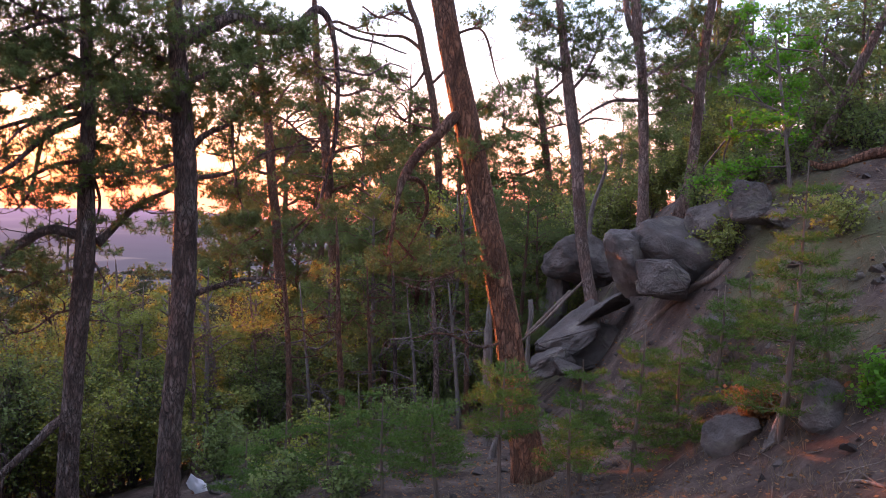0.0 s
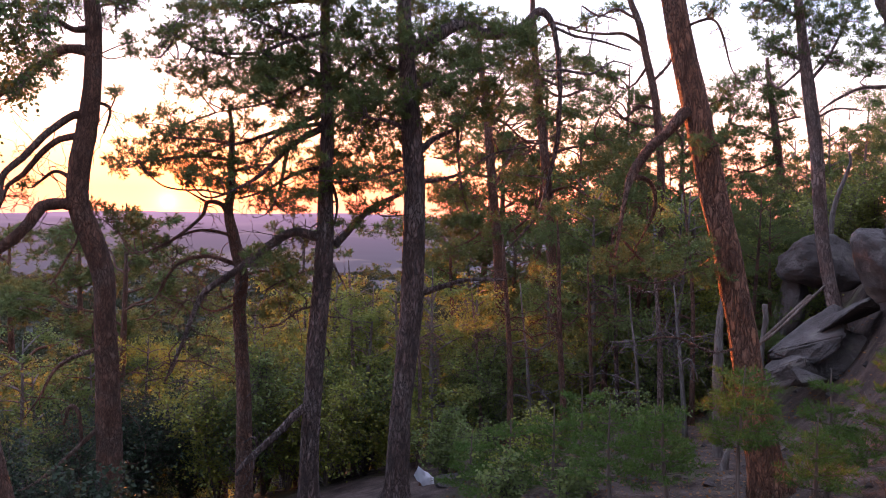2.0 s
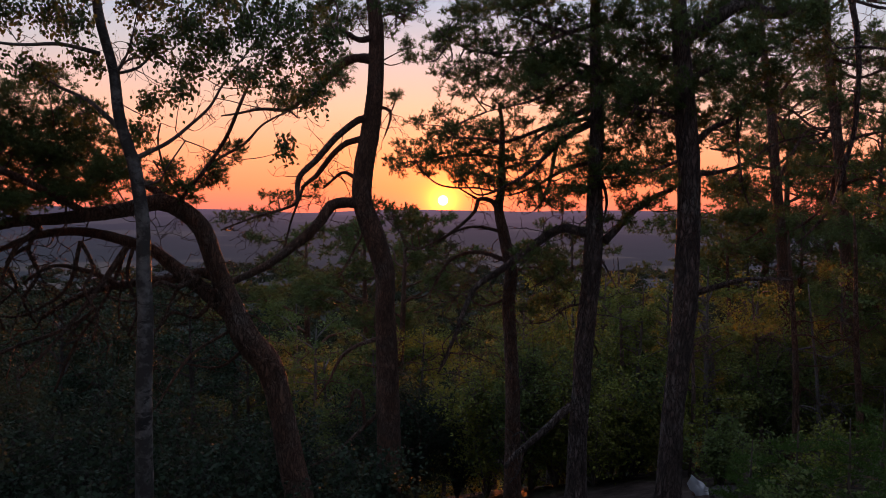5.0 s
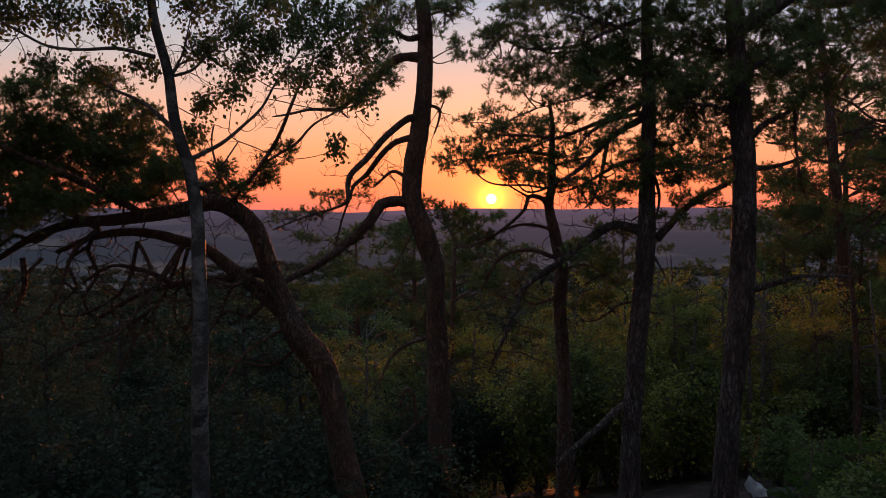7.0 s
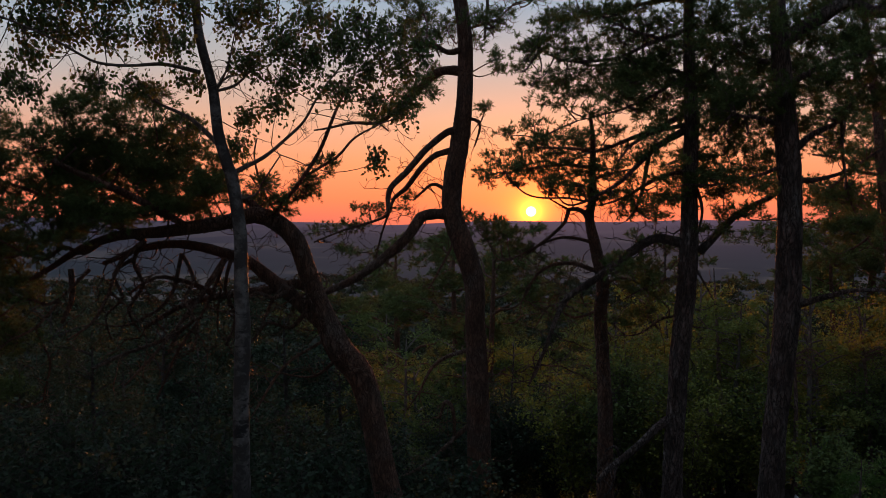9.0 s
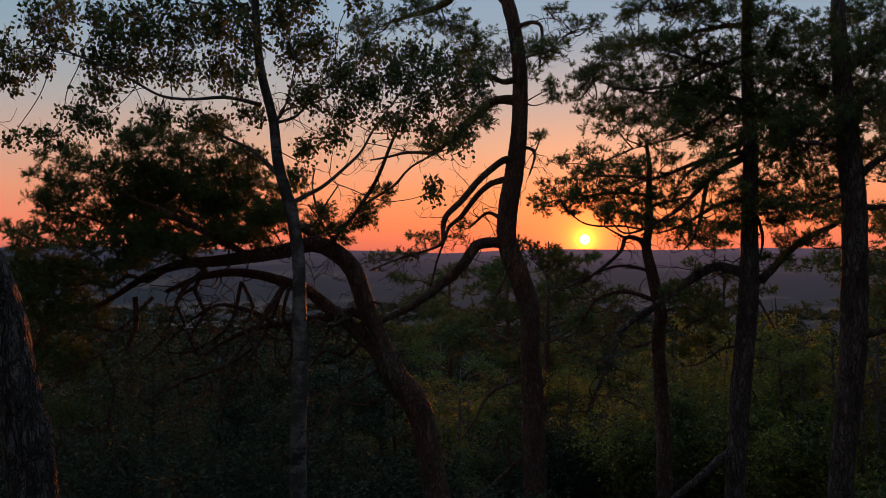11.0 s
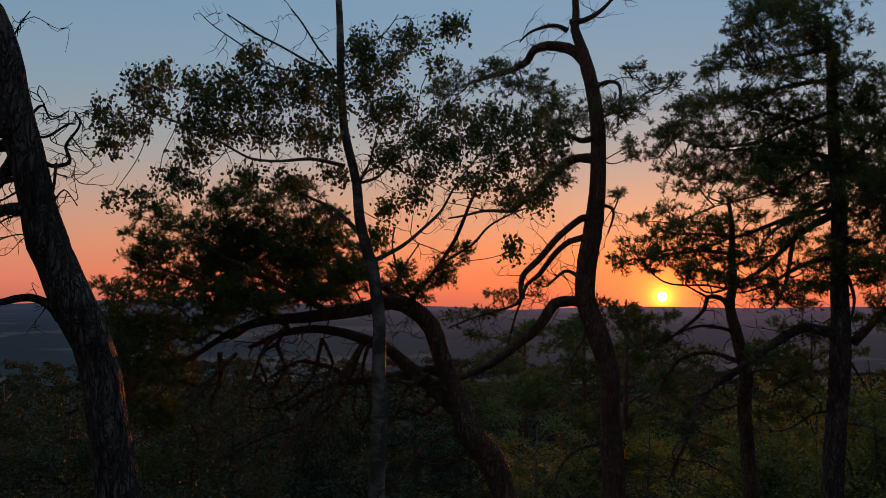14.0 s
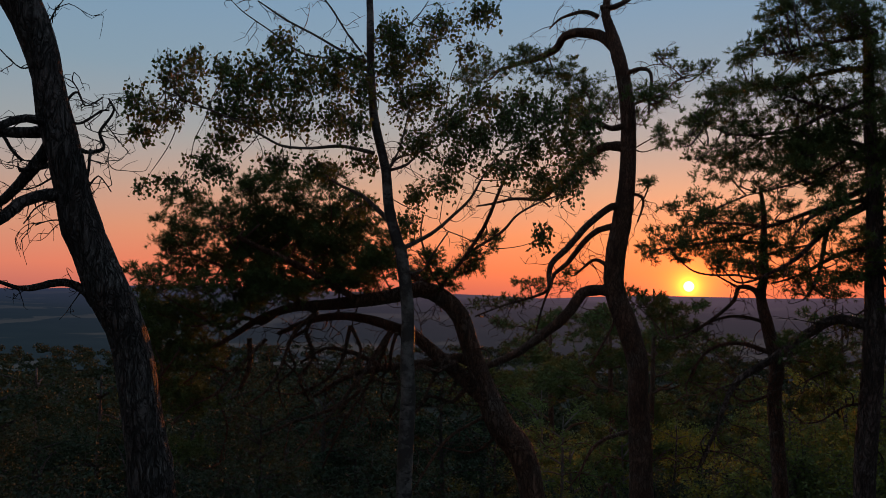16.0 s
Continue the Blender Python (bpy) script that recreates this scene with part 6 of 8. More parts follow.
limb(tree, [(-0.389, -0.009, 7.706, 0.082), (-0.56, 0.053, 7.888, 0.075), (-0.753, 0.104, 7.963, 0.071), (-0.956, 0.156, 7.984, 0.067), (-1.095, 0.207, 7.931, 0.063), (-1.181, 0.27, 7.803, 0.056), (-1.438, 0.3, 7.696, 0.045), (-1.695, 0.331, 7.642, 0.033), (-2.005, 0.351, 7.578, 0.018)])
limb(tree, [(-0.581, -0.01, 8.241, 0.052), (-0.41, -0.009, 8.251, 0.037), (-0.218, 0.002, 8.348, 0.03), (-0.014, 0.002, 8.541, 0.018)])
limb(tree, [(-0.613, -0.02, 8.123, 0.037), (-0.817, -0.031, 8.208, 0.03), (-1.105, -0.053, 8.144, 0.018), (-1.255, -0.063, 7.994, 0.011)])
limb(tree, [(-0.303, 0.001, 7.289, 0.033), (-0.153, -0.082, 7.385, 0.03), (0.029, -0.154, 7.363, 0.026), (0.072, -0.237, 7.138, 0.022), (0.03, -0.31, 6.732, 0.011)])
limb(tree, [(-0.26, 0.001, 6.914, 0.022), (-0.089, 0.074, 7, 0.018), (0.2, 0.158, 7.118, 0.015), (0.414, 0.232, 7.311, 0.011), (0.638, 0.294, 7.397, 0.007)])
limb(tree, [(-0.238, 0.001, 5.791, 0.03), (-0.067, 0.001, 5.77, 0.022), (-0.013, 0.001, 5.663, 0.018), (-0.088, 0.001, 5.395, 0.011)])
limb(tree, [(-0.13, 0, 2.742, 0.03), (-0.482, -0.084, 2.635, 0.026), (-0.664, -0.178, 2.474, 0.022), (-0.792, -0.261, 2.227, 0.015), (-0.952, -0.355, 1.992, 0.007)])
limb(tree, [(-0.108, 0, 1.758, 0.033), (-0.332, -0.104, 1.597, 0.03), (-0.546, -0.219, 1.404, 0.026), (-0.866, -0.345, 1.211, 0.018), (-1.059, -0.47, 1.135, 0.011)])
limb(tree, [(-0.332, 0, 1.565, 0.018), (-0.375, 0.062, 1.929, 0.03), (-0.472, 0.124, 1.993, 0.026), (-0.547, 0.197, 1.747, 0.018)])
limb(tree, [(-0.334, 0, 4.464, 0.022), (-0.387, -0.01, 4.133, 0.018), (-0.601, -0.011, 3.683, 0.015), (-0.686, -0.022, 3.533, 0.011)])
limb(tree, [(-0.164, 0.001, 7.353, 0.011), (0.125, 0.002, 7.46, 0.007), (0.339, 0.003, 7.407, 0.007), (0.51, -0.008, 7.214, 0.005)])
limb(tree, [(0.072, 0.002, 7.203, 0.011), (0.264, 0.002, 7.193, 0.007), (0.478, -0.008, 7.257, 0.007), (0.756, -0.017, 7.343, 0.003)])
crown_pads(tree, [(-1.842, -0.626, 7.35, 0.447, 0.16), (-2.357, 0.08, 7.395, 0.269, 0.15), (-1.544, -0.168, 7.641, 0.299, 0.139), (-1.362, 0.175, 7.46, 0.299, 0.16), (-1.085, 0.488, 7.525, 0.299, 0.193), (-0.816, 0.01, 7.246, 0.299, 0.16), (-0.955, -0.042, 7.085, 0.327, 0.15), (-0.013, -0.477, 6.977, 0.269, 0.139), (0.265, -0.258, 7.053, 0.254, 0.118), (0.125, 0.002, 6.936, 0.179, 0.086)])
crown_pads(tree, [(0.521, 0.19, 7.461, 0.194, 0.075), (0.242, 0.335, 7.654, 0.179, 0.064), (0.693, -0.465, 7.256, 0.149, 0.086), (-0.089, 0.293, 6.787, 0.149, 0.118), (0.158, -0.279, 6.518, 0.149, 0.086), (0.052, -0.404, 5.897, 0.149, 0.075), (-0.655, -0.208, 6.079, 0.164, 0.118), (-0.772, -0.489, 6.185, 0.164, 0.118), (0.2, 0.189, 6.455, 0.119, 0.086), (-1.018, -0.261, 5.833, 0.299, 0.118)])
crown_pads(tree, [(-1.404, -0.064, 5.822, 0.254, 0.118), (-0.688, 0.281, 6.915, 0.299, 0.225), (-0.464, 0.313, 7.065, 0.224, 0.182), (-0.699, 0.395, 6.412, 0.224, 0.16), (-0.933, -0.386, 6.068, 0.224, 0.139), (-1.233, 0.331, 4.583, 0.224, 0.064), (-1.457, -0.231, 4.613, 0.194, 0.075), (-1.628, -0.055, 4.389, 0.269, 0.075), (-2.143, 0.319, 4.304, 0.299, 0.064), (-0.987, 0.217, 4.764, 0.149, 0.064)])
dead_limbs(tree, 6, 12, (-3.0, 1.2), (3.0, 3.6), 0.5, 0.9, 1)
dead_limbs(tree, 9, 16, (-2.6, 3.3), (-0.2, 5.6), 0.75, 0.75, 30, 0.6)
grow(tree)

tree = pine((-5.52, 10.61, -2.78), 27.3, 'slender pine with a bent top and flat needle pads',
    [(0, 0, 0, 0.131), (-0.029, 0.001, 1.778, 0.11), (-0.067, 0.002, 2.518, 0.1), (-0.105, 0.002, 3.098, 0.095), (-0.077, 0.003, 3.501, 0.092), (-0.143, 0.003, 3.828, 0.087), (-0.208, 0.003, 4.119, 0.08), (-0.265, 0.003, 4.381, 0.067), (-0.218, 0.004, 4.718, 0.059), (-0.237, 0.004, 5.008, 0.055), (-0.228, 0.004, 5.457, 0.039), (-0.275, 0.005, 5.832, 0.024)], bark='red', dens=0.95)
limb(tree, [(-0.237, 0.003, 4.268, 0.048), (-0.349, -0.06, 4.474, 0.036), (-0.536, -0.133, 4.502, 0.032), (-0.593, -0.197, 4.333, 0.028), (-0.817, -0.27, 4.118, 0.023), (-1.145, -0.352, 3.921, 0.016), (-1.36, -0.434, 3.808, 0.007)])
limb(tree, [(-0.171, 0.003, 3.669, 0.036), (-0.526, 0.085, 3.763, 0.028), (-0.891, 0.158, 3.66, 0.023), (-1.135, 0.221, 3.36, 0.016), (-1.256, 0.303, 3.079, 0.007)])
limb(tree, [(-0.218, 0.004, 5.083, 0.032), (-0.602, 0.077, 5.129, 0.023), (-1.052, 0.141, 5.101, 0.016), (-1.501, 0.186, 5.026, 0.007)])
limb(tree, [(-0.237, 0.004, 5.307, 0.028), (-0.593, -0.196, 5.335, 0.02), (-0.93, -0.396, 5.325, 0.016)])
limb(tree, [(-0.237, 0.004, 4.933, 0.028), (0.025, 0.14, 5.018, 0.02), (0.306, 0.277, 5.093, 0.012)])
limb(tree, [(-0.096, 0.003, 3.819, 0.036), (-0.227, -0.07, 4.053, 0.028), (-0.62, -0.151, 4.127, 0.02), (-0.92, -0.233, 4.015, 0.012), (-1.22, -0.333, 3.818, 0.007)])
limb(tree, [(-0.049, 0.002, 3.182, 0.023), (-0.461, -0.007, 3.023, 0.016), (-0.77, -0.025, 3.182, 0.012), (-1.003, -0.034, 2.864, 0.007)])
limb(tree, [(-0.068, 0.003, 3.501, 0.023), (0.251, 0.003, 3.585, 0.016), (0.569, -0.007, 3.351, 0.007)])
crown_pads(tree, [(-1.417, -0.542, 5.025, 0.348, 0.094), (-1.136, 0.259, 5.148, 0.38, 0.131), (-0.743, -0.087, 5.307, 0.348, 0.14), (-0.396, 0.241, 5.411, 0.316, 0.159), (-0.92, 0.496, 5.551, 0.238, 0.094), (-0.677, 0.031, 5.017, 0.348, 0.112), (-0.321, 0.004, 5.008, 0.316, 0.112), (0.025, -0.46, 5.054, 0.27, 0.112), (-1.22, -0.305, 5.334, 0.27, 0.075), (-1.698, -0.114, 4.932, 0.206, 0.066)])
crown_pads(tree, [(0.1, 0.195, 5.355, 0.238, 0.112), (-1.716, 0.049, 4.277, 0.332, 0.14), (-1.397, -0.069, 4.174, 0.286, 0.075), (-2.062, 0.25, 4.389, 0.206, 0.112), (-0.79, -0.369, 4.773, 0.238, 0.075), (-0.405, 0.386, 4.765, 0.238, 0.075), (-1.052, 0.232, 5.729, 0.238, 0.112), (-1.342, 0.113, 4.904, 0.27, 0.075), (0.026, 0.541, 4.728, 0.238, 0.066), (-0.153, -0.206, 4.68, 0.238, 0.112)])
crown_pads(tree, [(-0.555, 0.013, 4.755, 0.238, 0.075), (-1.275, 0.231, 3.95, 0.316, 0.112), (-1.519, 0.231, 4.109, 0.27, 0.131)])
dead_limbs(tree, 7, 14, (-3.0, 1.5), (3.0, 4.2), 0.6, 1.0, 4)
grow(tree)

tree = pine((-4.48, 10.42, -2.48), 23.2, 'tall pine with scaly bark below a broad layered crown',
    [(0, 0, 0, 0.171), (-0.001, 0, 0.49, 0.142), (0.008, 0.001, 1.225, 0.136), (0.037, 0.001, 1.776, 0.131), (0.056, 0.001, 2.202, 0.131), (0.094, 0.001, 2.695, 0.13), (0.132, 0.001, 3.121, 0.129), (0.151, 0.002, 3.594, 0.129), (0.16, 0.002, 3.952, 0.117), (0.159, 0.002, 4.581, 0.105), (0.168, 0.003, 5.267, 0.099), (0.138, 0.003, 5.954, 0.084), (0.119, 0.004, 6.505, 0.07), (0.108, 0.005, 7.046, 0.054), (0.069, 0.005, 7.656, 0.032)], bark='old', dens=0.85)
limb(tree, [(0.083, 0.002, 3.778, 0.075), (-0.256, -0.061, 3.835, 0.064), (-0.624, -0.143, 3.622, 0.057), (-1.02, -0.235, 3.312, 0.049), (-1.349, -0.336, 3.06, 0.042), (-1.475, -0.42, 2.76, 0.034), (-1.649, -0.504, 2.286, 0.022), (-1.775, -0.597, 1.976, 0.012)])
limb(tree, [(0.296, 0.001, 3.682, 0.064), (0.46, 0.112, 3.856, 0.049), (0.77, 0.205, 4.166, 0.042), (1.196, 0.286, 4.399, 0.034), (1.389, 0.389, 4.66, 0.019)])
limb(tree, [(-0.021, 0.001, 1.534, 0.06), (-0.292, -0.138, 1.321, 0.053), (-0.583, -0.296, 1.069, 0.049), (-0.796, -0.445, 0.923, 0.038), (-0.894, -0.595, 0.807, 0.026)])
limb(tree, [(-0.668, -0.013, 0.953, 0.022), (-0.727, -0.013, 1.108, 0.019), (-0.852, -0.022, 1.031, 0.012)])
limb(tree, [(-0.707, -0.013, 0.876, 0.019), (-0.784, -0.022, 0.567, 0.015), (-0.89, -0.031, 0.412, 0.008)])
limb(tree, [(0.149, 0.003, 5.238, 0.053), (-0.209, -0.117, 5.015, 0.042), (-0.509, -0.237, 4.744, 0.034), (-0.761, -0.367, 4.511, 0.026), (-1.091, -0.506, 4.307, 0.015)])
limb(tree, [(0.149, 0.003, 5.441, 0.045), (-0.305, 0.128, 5.228, 0.034), (-0.807, 0.235, 5.073, 0.026), (-1.174, 0.331, 4.967, 0.015)])
limb(tree, [(-0.334, 0.006, 4.957, 0.03), (-0.402, -0.097, 4.541, 0.026), (-0.499, -0.191, 4.202, 0.019), (-0.615, -0.294, 4.067, 0.012)])
limb(tree, [(0.188, 0.002, 4.581, 0.03), (0.314, 0.001, 4.233, 0.022), (0.257, 0.001, 3.885, 0.012)])
limb(tree, [(0.151, 0.001, 3.391, 0.022), (-0.149, -0.091, 3.323, 0.015), (-0.401, -0.192, 3.197, 0.012), (-0.634, -0.294, 3.071, 0.008)])
limb(tree, [(0.142, 0.001, 2.869, 0.019), (-0.148, 0.097, 2.792, 0.015), (-0.466, 0.184, 2.569, 0.012), (-0.775, 0.261, 2.53, 0.008)])
limb(tree, [(0.238, 0.001, 3.459, 0.019), (0.364, -0.009, 3.256, 0.015), (0.461, -0.01, 3.073, 0.008)])
limb(tree, [(0.139, 0.003, 5.886, 0.045), (-0.19, 0.128, 6.012, 0.034), (-0.576, 0.244, 6.127, 0.022), (-1.185, 0.332, 6.146, 0.012)])
limb(tree, [(0.128, 0.004, 6.234, 0.038), (-0.259, -0.134, 6.359, 0.026), (-0.676, -0.291, 6.474, 0.015)])
limb(tree, [(0.139, 0.003, 5.818, 0.034), (0.459, 0.274, 6.032, 0.026), (0.74, 0.545, 6.4, 0.015)])
limb(tree, [(0.188, 0.002, 4.697, 0.034), (-0.236, 0.155, 4.619, 0.026), (-0.622, 0.308, 4.397, 0.019), (-1.018, 0.443, 4.271, 0.012)])
limb(tree, [(0.214, 0.004, 7.279, 0.034), (-0.202, -0.087, 7.201, 0.026), (-0.579, -0.188, 7.113, 0.019), (-1.035, -0.317, 7.054, 0.012)])
limb(tree, [(0.205, 0.004, 6.873, 0.034), (-0.336, 0.101, 6.872, 0.026), (-0.867, 0.171, 6.794, 0.019), (-1.428, 0.212, 6.745, 0.012)])
limb(tree, [(0.196, 0.004, 6.524, 0.034), (-0.278, -0.116, 6.33, 0.026), (-0.782, -0.253, 6.097, 0.022), (-1.353, -0.419, 6.067, 0.015), (-1.731, -0.585, 6.24, 0.008)])
limb(tree, [(0.177, 0.003, 5.973, 0.03), (-0.344, 0.129, 5.673, 0.022), (-0.817, 0.235, 5.499, 0.015), (-1.3, 0.323, 5.411, 0.008)])
limb(tree, [(0.159, 0.003, 5.296, 0.038), (-0.219, -0.126, 5.189, 0.03), (-0.529, -0.256, 5.053, 0.022), (-0.713, -0.386, 4.801, 0.012)])
crown_pads(tree, [(-0.688, -0.488, 7.625, 0.377, 0.193), (-0.926, 0.294, 7.587, 0.256, 0.155), (-1.15, -0.109, 7.19, 0.272, 0.116), (-1.37, 0.193, 7.132, 0.212, 0.077), (-0.412, 0.544, 7.579, 0.377, 0.155), (-0.076, 0.053, 7.327, 0.377, 0.184), (-0.656, -0.009, 7.094, 0.377, 0.087), (-0.262, -0.482, 6.861, 0.377, 0.116), (0.126, -0.259, 6.882, 0.256, 0.3), (-1.458, -0.07, 6.687, 0.256, 0.106)])
crown_pads(tree, [(-1.728, 0.092, 6.696, 0.196, 0.077), (-1.118, 0.304, 6.852, 0.333, 0.068), (-1.741, -0.566, 6.269, 0.347, 0.087), (-1.959, 0.159, 6.222, 0.256, 0.058), (-1.363, -0.353, 6.261, 0.347, 0.087), (-0.706, -0.423, 6.648, 0.377, 0.087), (-0.337, -0.19, 6.562, 0.347, 0.106), (-0.078, -0.464, 7.451, 0.454, 0.213), (-0.462, 0.197, 7.994, 0.529, 0.193), (-0.682, 0.339, 6.418, 0.302, 0.087)])
crown_pads(tree, [(-1.6, 0.457, 5.933, 0.333, 0.068), (-1.137, 0.116, 5.711, 0.333, 0.077), (-0.588, -0.33, 5.836, 0.333, 0.155), (-0.277, 0.063, 6.089, 0.302, 0.184), (-1.196, 0.003, 6.059, 0.226, 0.077), (-0.449, 0.402, 5.896, 0.454, 0.261), (-0.675, -0.151, 5.914, 0.377, 0.193), (-0.132, 0.071, 6.012, 0.377, 0.261), (-0.129, 0.522, 5.732, 0.377, 0.193), (-0.508, 0.261, 5.557, 0.377, 0.135)])
crown_pads(tree, [(-0.199, 0.363, 6.399, 0.377, 0.184), (0.175, -0.448, 6.156, 0.333, 0.222), (0.267, 0.482, 5.907, 0.256, 0.222), (0.072, 0.126, 5.519, 0.256, 0.116), (0.448, 0.105, 6.148, 0.302, 0.261), (-0.657, -0.471, 5.546, 0.256, 0.116), (-1.393, -0.503, 6.502, 0.347, 0.155), (-1.903, -0.01, 6.367, 0.256, 0.106), (-0.831, -0.431, 6.522, 0.333, 0.155), (-1.266, -0.344, 6.251, 0.302, 0.106)])
crown_pads(tree, [(-1.42, -0.268, 5.864, 0.377, 0.155), (-1.91, 0.271, 5.913, 0.272, 0.077), (-1.012, 0.152, 5.972, 0.302, 0.135), (-1.592, -0.041, 5.603, 0.333, 0.106), (-0.667, -0.546, 5.652, 0.302, 0.193), (-1.088, 0.228, 5.489, 0.333, 0.106), (-0.549, -0.123, 6.078, 0.302, 0.261), (-2.115, -0.264, 5.206, 0.226, 0.068), (-1.709, -0.266, 5.1, 0.377, 0.097), (-1.246, -0.411, 5.129, 0.333, 0.106)])
crown_pads(tree, [(-0.837, 0, 5.208, 0.256, 0.116), (-2.195, -0.752, 4.818, 0.256, 0.087), (-1.957, 0.393, 4.801, 0.347, 0.087), (-1.396, 0.276, 4.84, 0.333, 0.097), (-1.01, 0.255, 4.773, 0.256, 0.087), (-2.057, 0.038, 6.096, 0.151, 0.068), (-0.231, -0.53, 5.092, 0.302, 0.155), (-0.461, -0.125, 4.831, 0.226, 0.106), (-1.603, -0.418, 4.539, 0.302, 0.077), (-1.227, -0.58, 4.51, 0.272, 0.068)])
crown_pads(tree, [(-0.519, -0.247, 4.386, 0.226, 0.087), (-0.297, -0.371, 4.231, 0.226, 0.087), (-0.239, -0.22, 5.344, 0.302, 0.155), (-0.007, -0.373, 4.386, 0.226, 0.087), (-0.229, -0.352, 4.541, 0.256, 0.087), (-0.412, -0.126, 4.338, 0.256, 0.087), (-0.109, 0.38, 4.368, 0.226, 0.087), (-0.276, -0.334, 3.342, 0.272, 0.155), (-0.543, 0.467, 3.14, 0.256, 0.116), (-0.659, 0.317, 2.733, 0.256, 0.155)])
crown_pads(tree, [(-0.34, 0.249, 2.84, 0.256, 0.116), (-0.114, -0.503, 4.792, 0.302, 0.097), (-0.43, 0.204, 4.967, 0.272, 0.087), (-0.622, 0.327, 4.619, 0.272, 0.087), (-0.235, 0.343, 4.136, 0.302, 0.087), (-0.621, 0.515, 4.194, 0.272, 0.087), (0.411, -0.066, 3.991, 0.272, 0.077), (-0.167, 0.38, 3.72, 0.272, 0.077), (-0.402, -0.286, 3.535, 0.302, 0.116), (-0.625, -0.52, 3.486, 0.272, 0.135)])
crown_pads(tree, [(-0.216, -0.015, 3.11, 0.272, 0.106)])
crown_pads(tree, [(-1.25, -0.17, 5.70, 0.409, 0.104), (0.41, 0.32, 5.44, 0.310, 0.201), (-0.22, 0.06, 5.47, 0.378, 0.091), (-0.77, -0.27, 7.80, 0.331, 0.118), (-0.46, 0.17, 7.94, 0.382, 0.122), (0.00, 0.43, 8.01, 0.468, 0.156)])
crown_pads(tree, [(-0.96, -0.42, 6.66, 0.435, 0.116), (-1.47, 0.00, 6.72, 0.378, 0.106), (-1.78, 0.18, 6.45, 0.424, 0.108), (-0.15, -0.12, 6.51, 0.446, 0.134), (0.30, 0.31, 6.50, 0.386, 0.232), (-0.67, 0.21, 6.45, 0.460, 0.107), (-1.16, -0.44, 6.11, 0.435, 0.116), (-0.34, 0.19, 6.06, 0.459, 0.138), (0.09, -0.14, 5.81, 0.445, 0.178), (-0.73, 0.02, 5.81, 0.415, 0.106)])
crown_pads(tree, [(-0.89, 0.16, 7.74, 0.382, 0.122), (-0.60, 0.35, 7.54, 0.426, 0.109), (-0.26, -0.11, 7.65, 0.447, 0.164), (-0.99, 0.11, 7.40, 0.342, 0.106), (-1.27, 0.51, 7.32, 0.316, 0.103), (-0.75, 0.55, 7.23, 0.434, 0.095), (-0.26, -0.29, 7.04, 0.439, 0.088), (0.11, -0.20, 7.37, 0.443, 0.177), (0.34, -0.38, 6.88, 0.363, 0.189), (-0.53, 0.05, 6.80, 0.453, 0.106)])
dead_limbs(tree, 8, 26, (-2.4, 1.6), (0.5, 4.0), 0.6, 1.0, 2)
grow(tree)

tree = pine((-3.40, 10.85, -2.26), 17.4, 'stout pine with deeply plated bark and a dense dark crown',
    [(0, 0, 0, 0.211), (0.01, 0, 0.148, 0.176), (0.031, 0.001, 0.682, 0.166), (0.052, 0.001, 1.17, 0.156), (0.095, 0.001, 1.659, 0.154), (0.128, 0.002, 2.159, 0.158), (0.171, 0.002, 2.671, 0.164), (0.181, 0.002, 3.182, 0.16), (0.179, 0.003, 3.693, 0.16), (0.166, 0.004, 4.415, 0.16), (0.109, 0.005, 5.137, 0.141), (0.041, 0.006, 5.848, 0.116), (-0.005, 0.007, 6.559, 0.098), (-0.007, 0.008, 7.192, 0.071), (0.002, 0.008, 7.903, 0.036)], bark='old', dens=1.15)
limb(tree, [(0.304, 0.001, 2.815, 0.049), (0.558, -0.162, 2.938, 0.038), (0.89, -0.326, 3.05, 0.027), (1.366, -0.523, 3.062, 0.016)])
limb(tree, [(0.21, 0.004, 4.704, 0.053), (0.455, 0.132, 4.916, 0.042), (0.744, 0.25, 5.094, 0.03), (0.966, 0.367, 5.462, 0.022), (1.2, 0.485, 5.796, 0.016)])
limb(tree, [(0.04, 0.006, 6.026, 0.099), (0.495, 0.047, 6.327, 0.091), (0.773, 0.078, 6.472, 0.083), (0.996, 0.109, 6.361, 0.083), (1.296, 0.129, 6.34, 0.08), (1.629, 0.138, 6.474, 0.072), (1.829, 0.158, 6.674, 0.064), (2.04, 0.168, 6.464, 0.042), (2.131, 0.21, 5.909, 0.038), (2.133, 0.252, 4.987, 0.034), (2.046, 0.317, 4.442, 0.03), (1.937, 0.393, 3.964, 0.027), (1.76, 0.469, 3.686, 0.019), (1.561, 0.545, 3.464, 0.011)])
limb(tree, [(0.178, 0.004, 4.337, 0.038), (0.534, 0.099, 4.36, 0.027), (0.901, 0.183, 4.495, 0.019), (1.278, 0.257, 4.751, 0.016), (1.889, 0.275, 4.897, 0.008)])
limb(tree, [(0.098, 0.005, 4.992, 0.034), (-0.182, -0.317, 5.08, 0.027), (-0.495, -0.65, 5.09, 0.016)])
limb(tree, [(0.097, 0.005, 5.492, 0.046), (0.55, -0.278, 5.704, 0.034), (0.871, -0.571, 5.749, 0.022)])
limb(tree, [(0.063, 0.006, 5.781, 0.046), (-0.335, 0.278, 5.925, 0.03), (-0.69, 0.529, 6.169, 0.019)])
limb(tree, [(0.144, 0.004, 4.559, 0.03), (-0.235, -0.177, 4.391, 0.022), (-0.613, -0.37, 4.29, 0.016), (-0.981, -0.573, 4.3, 0.008)])
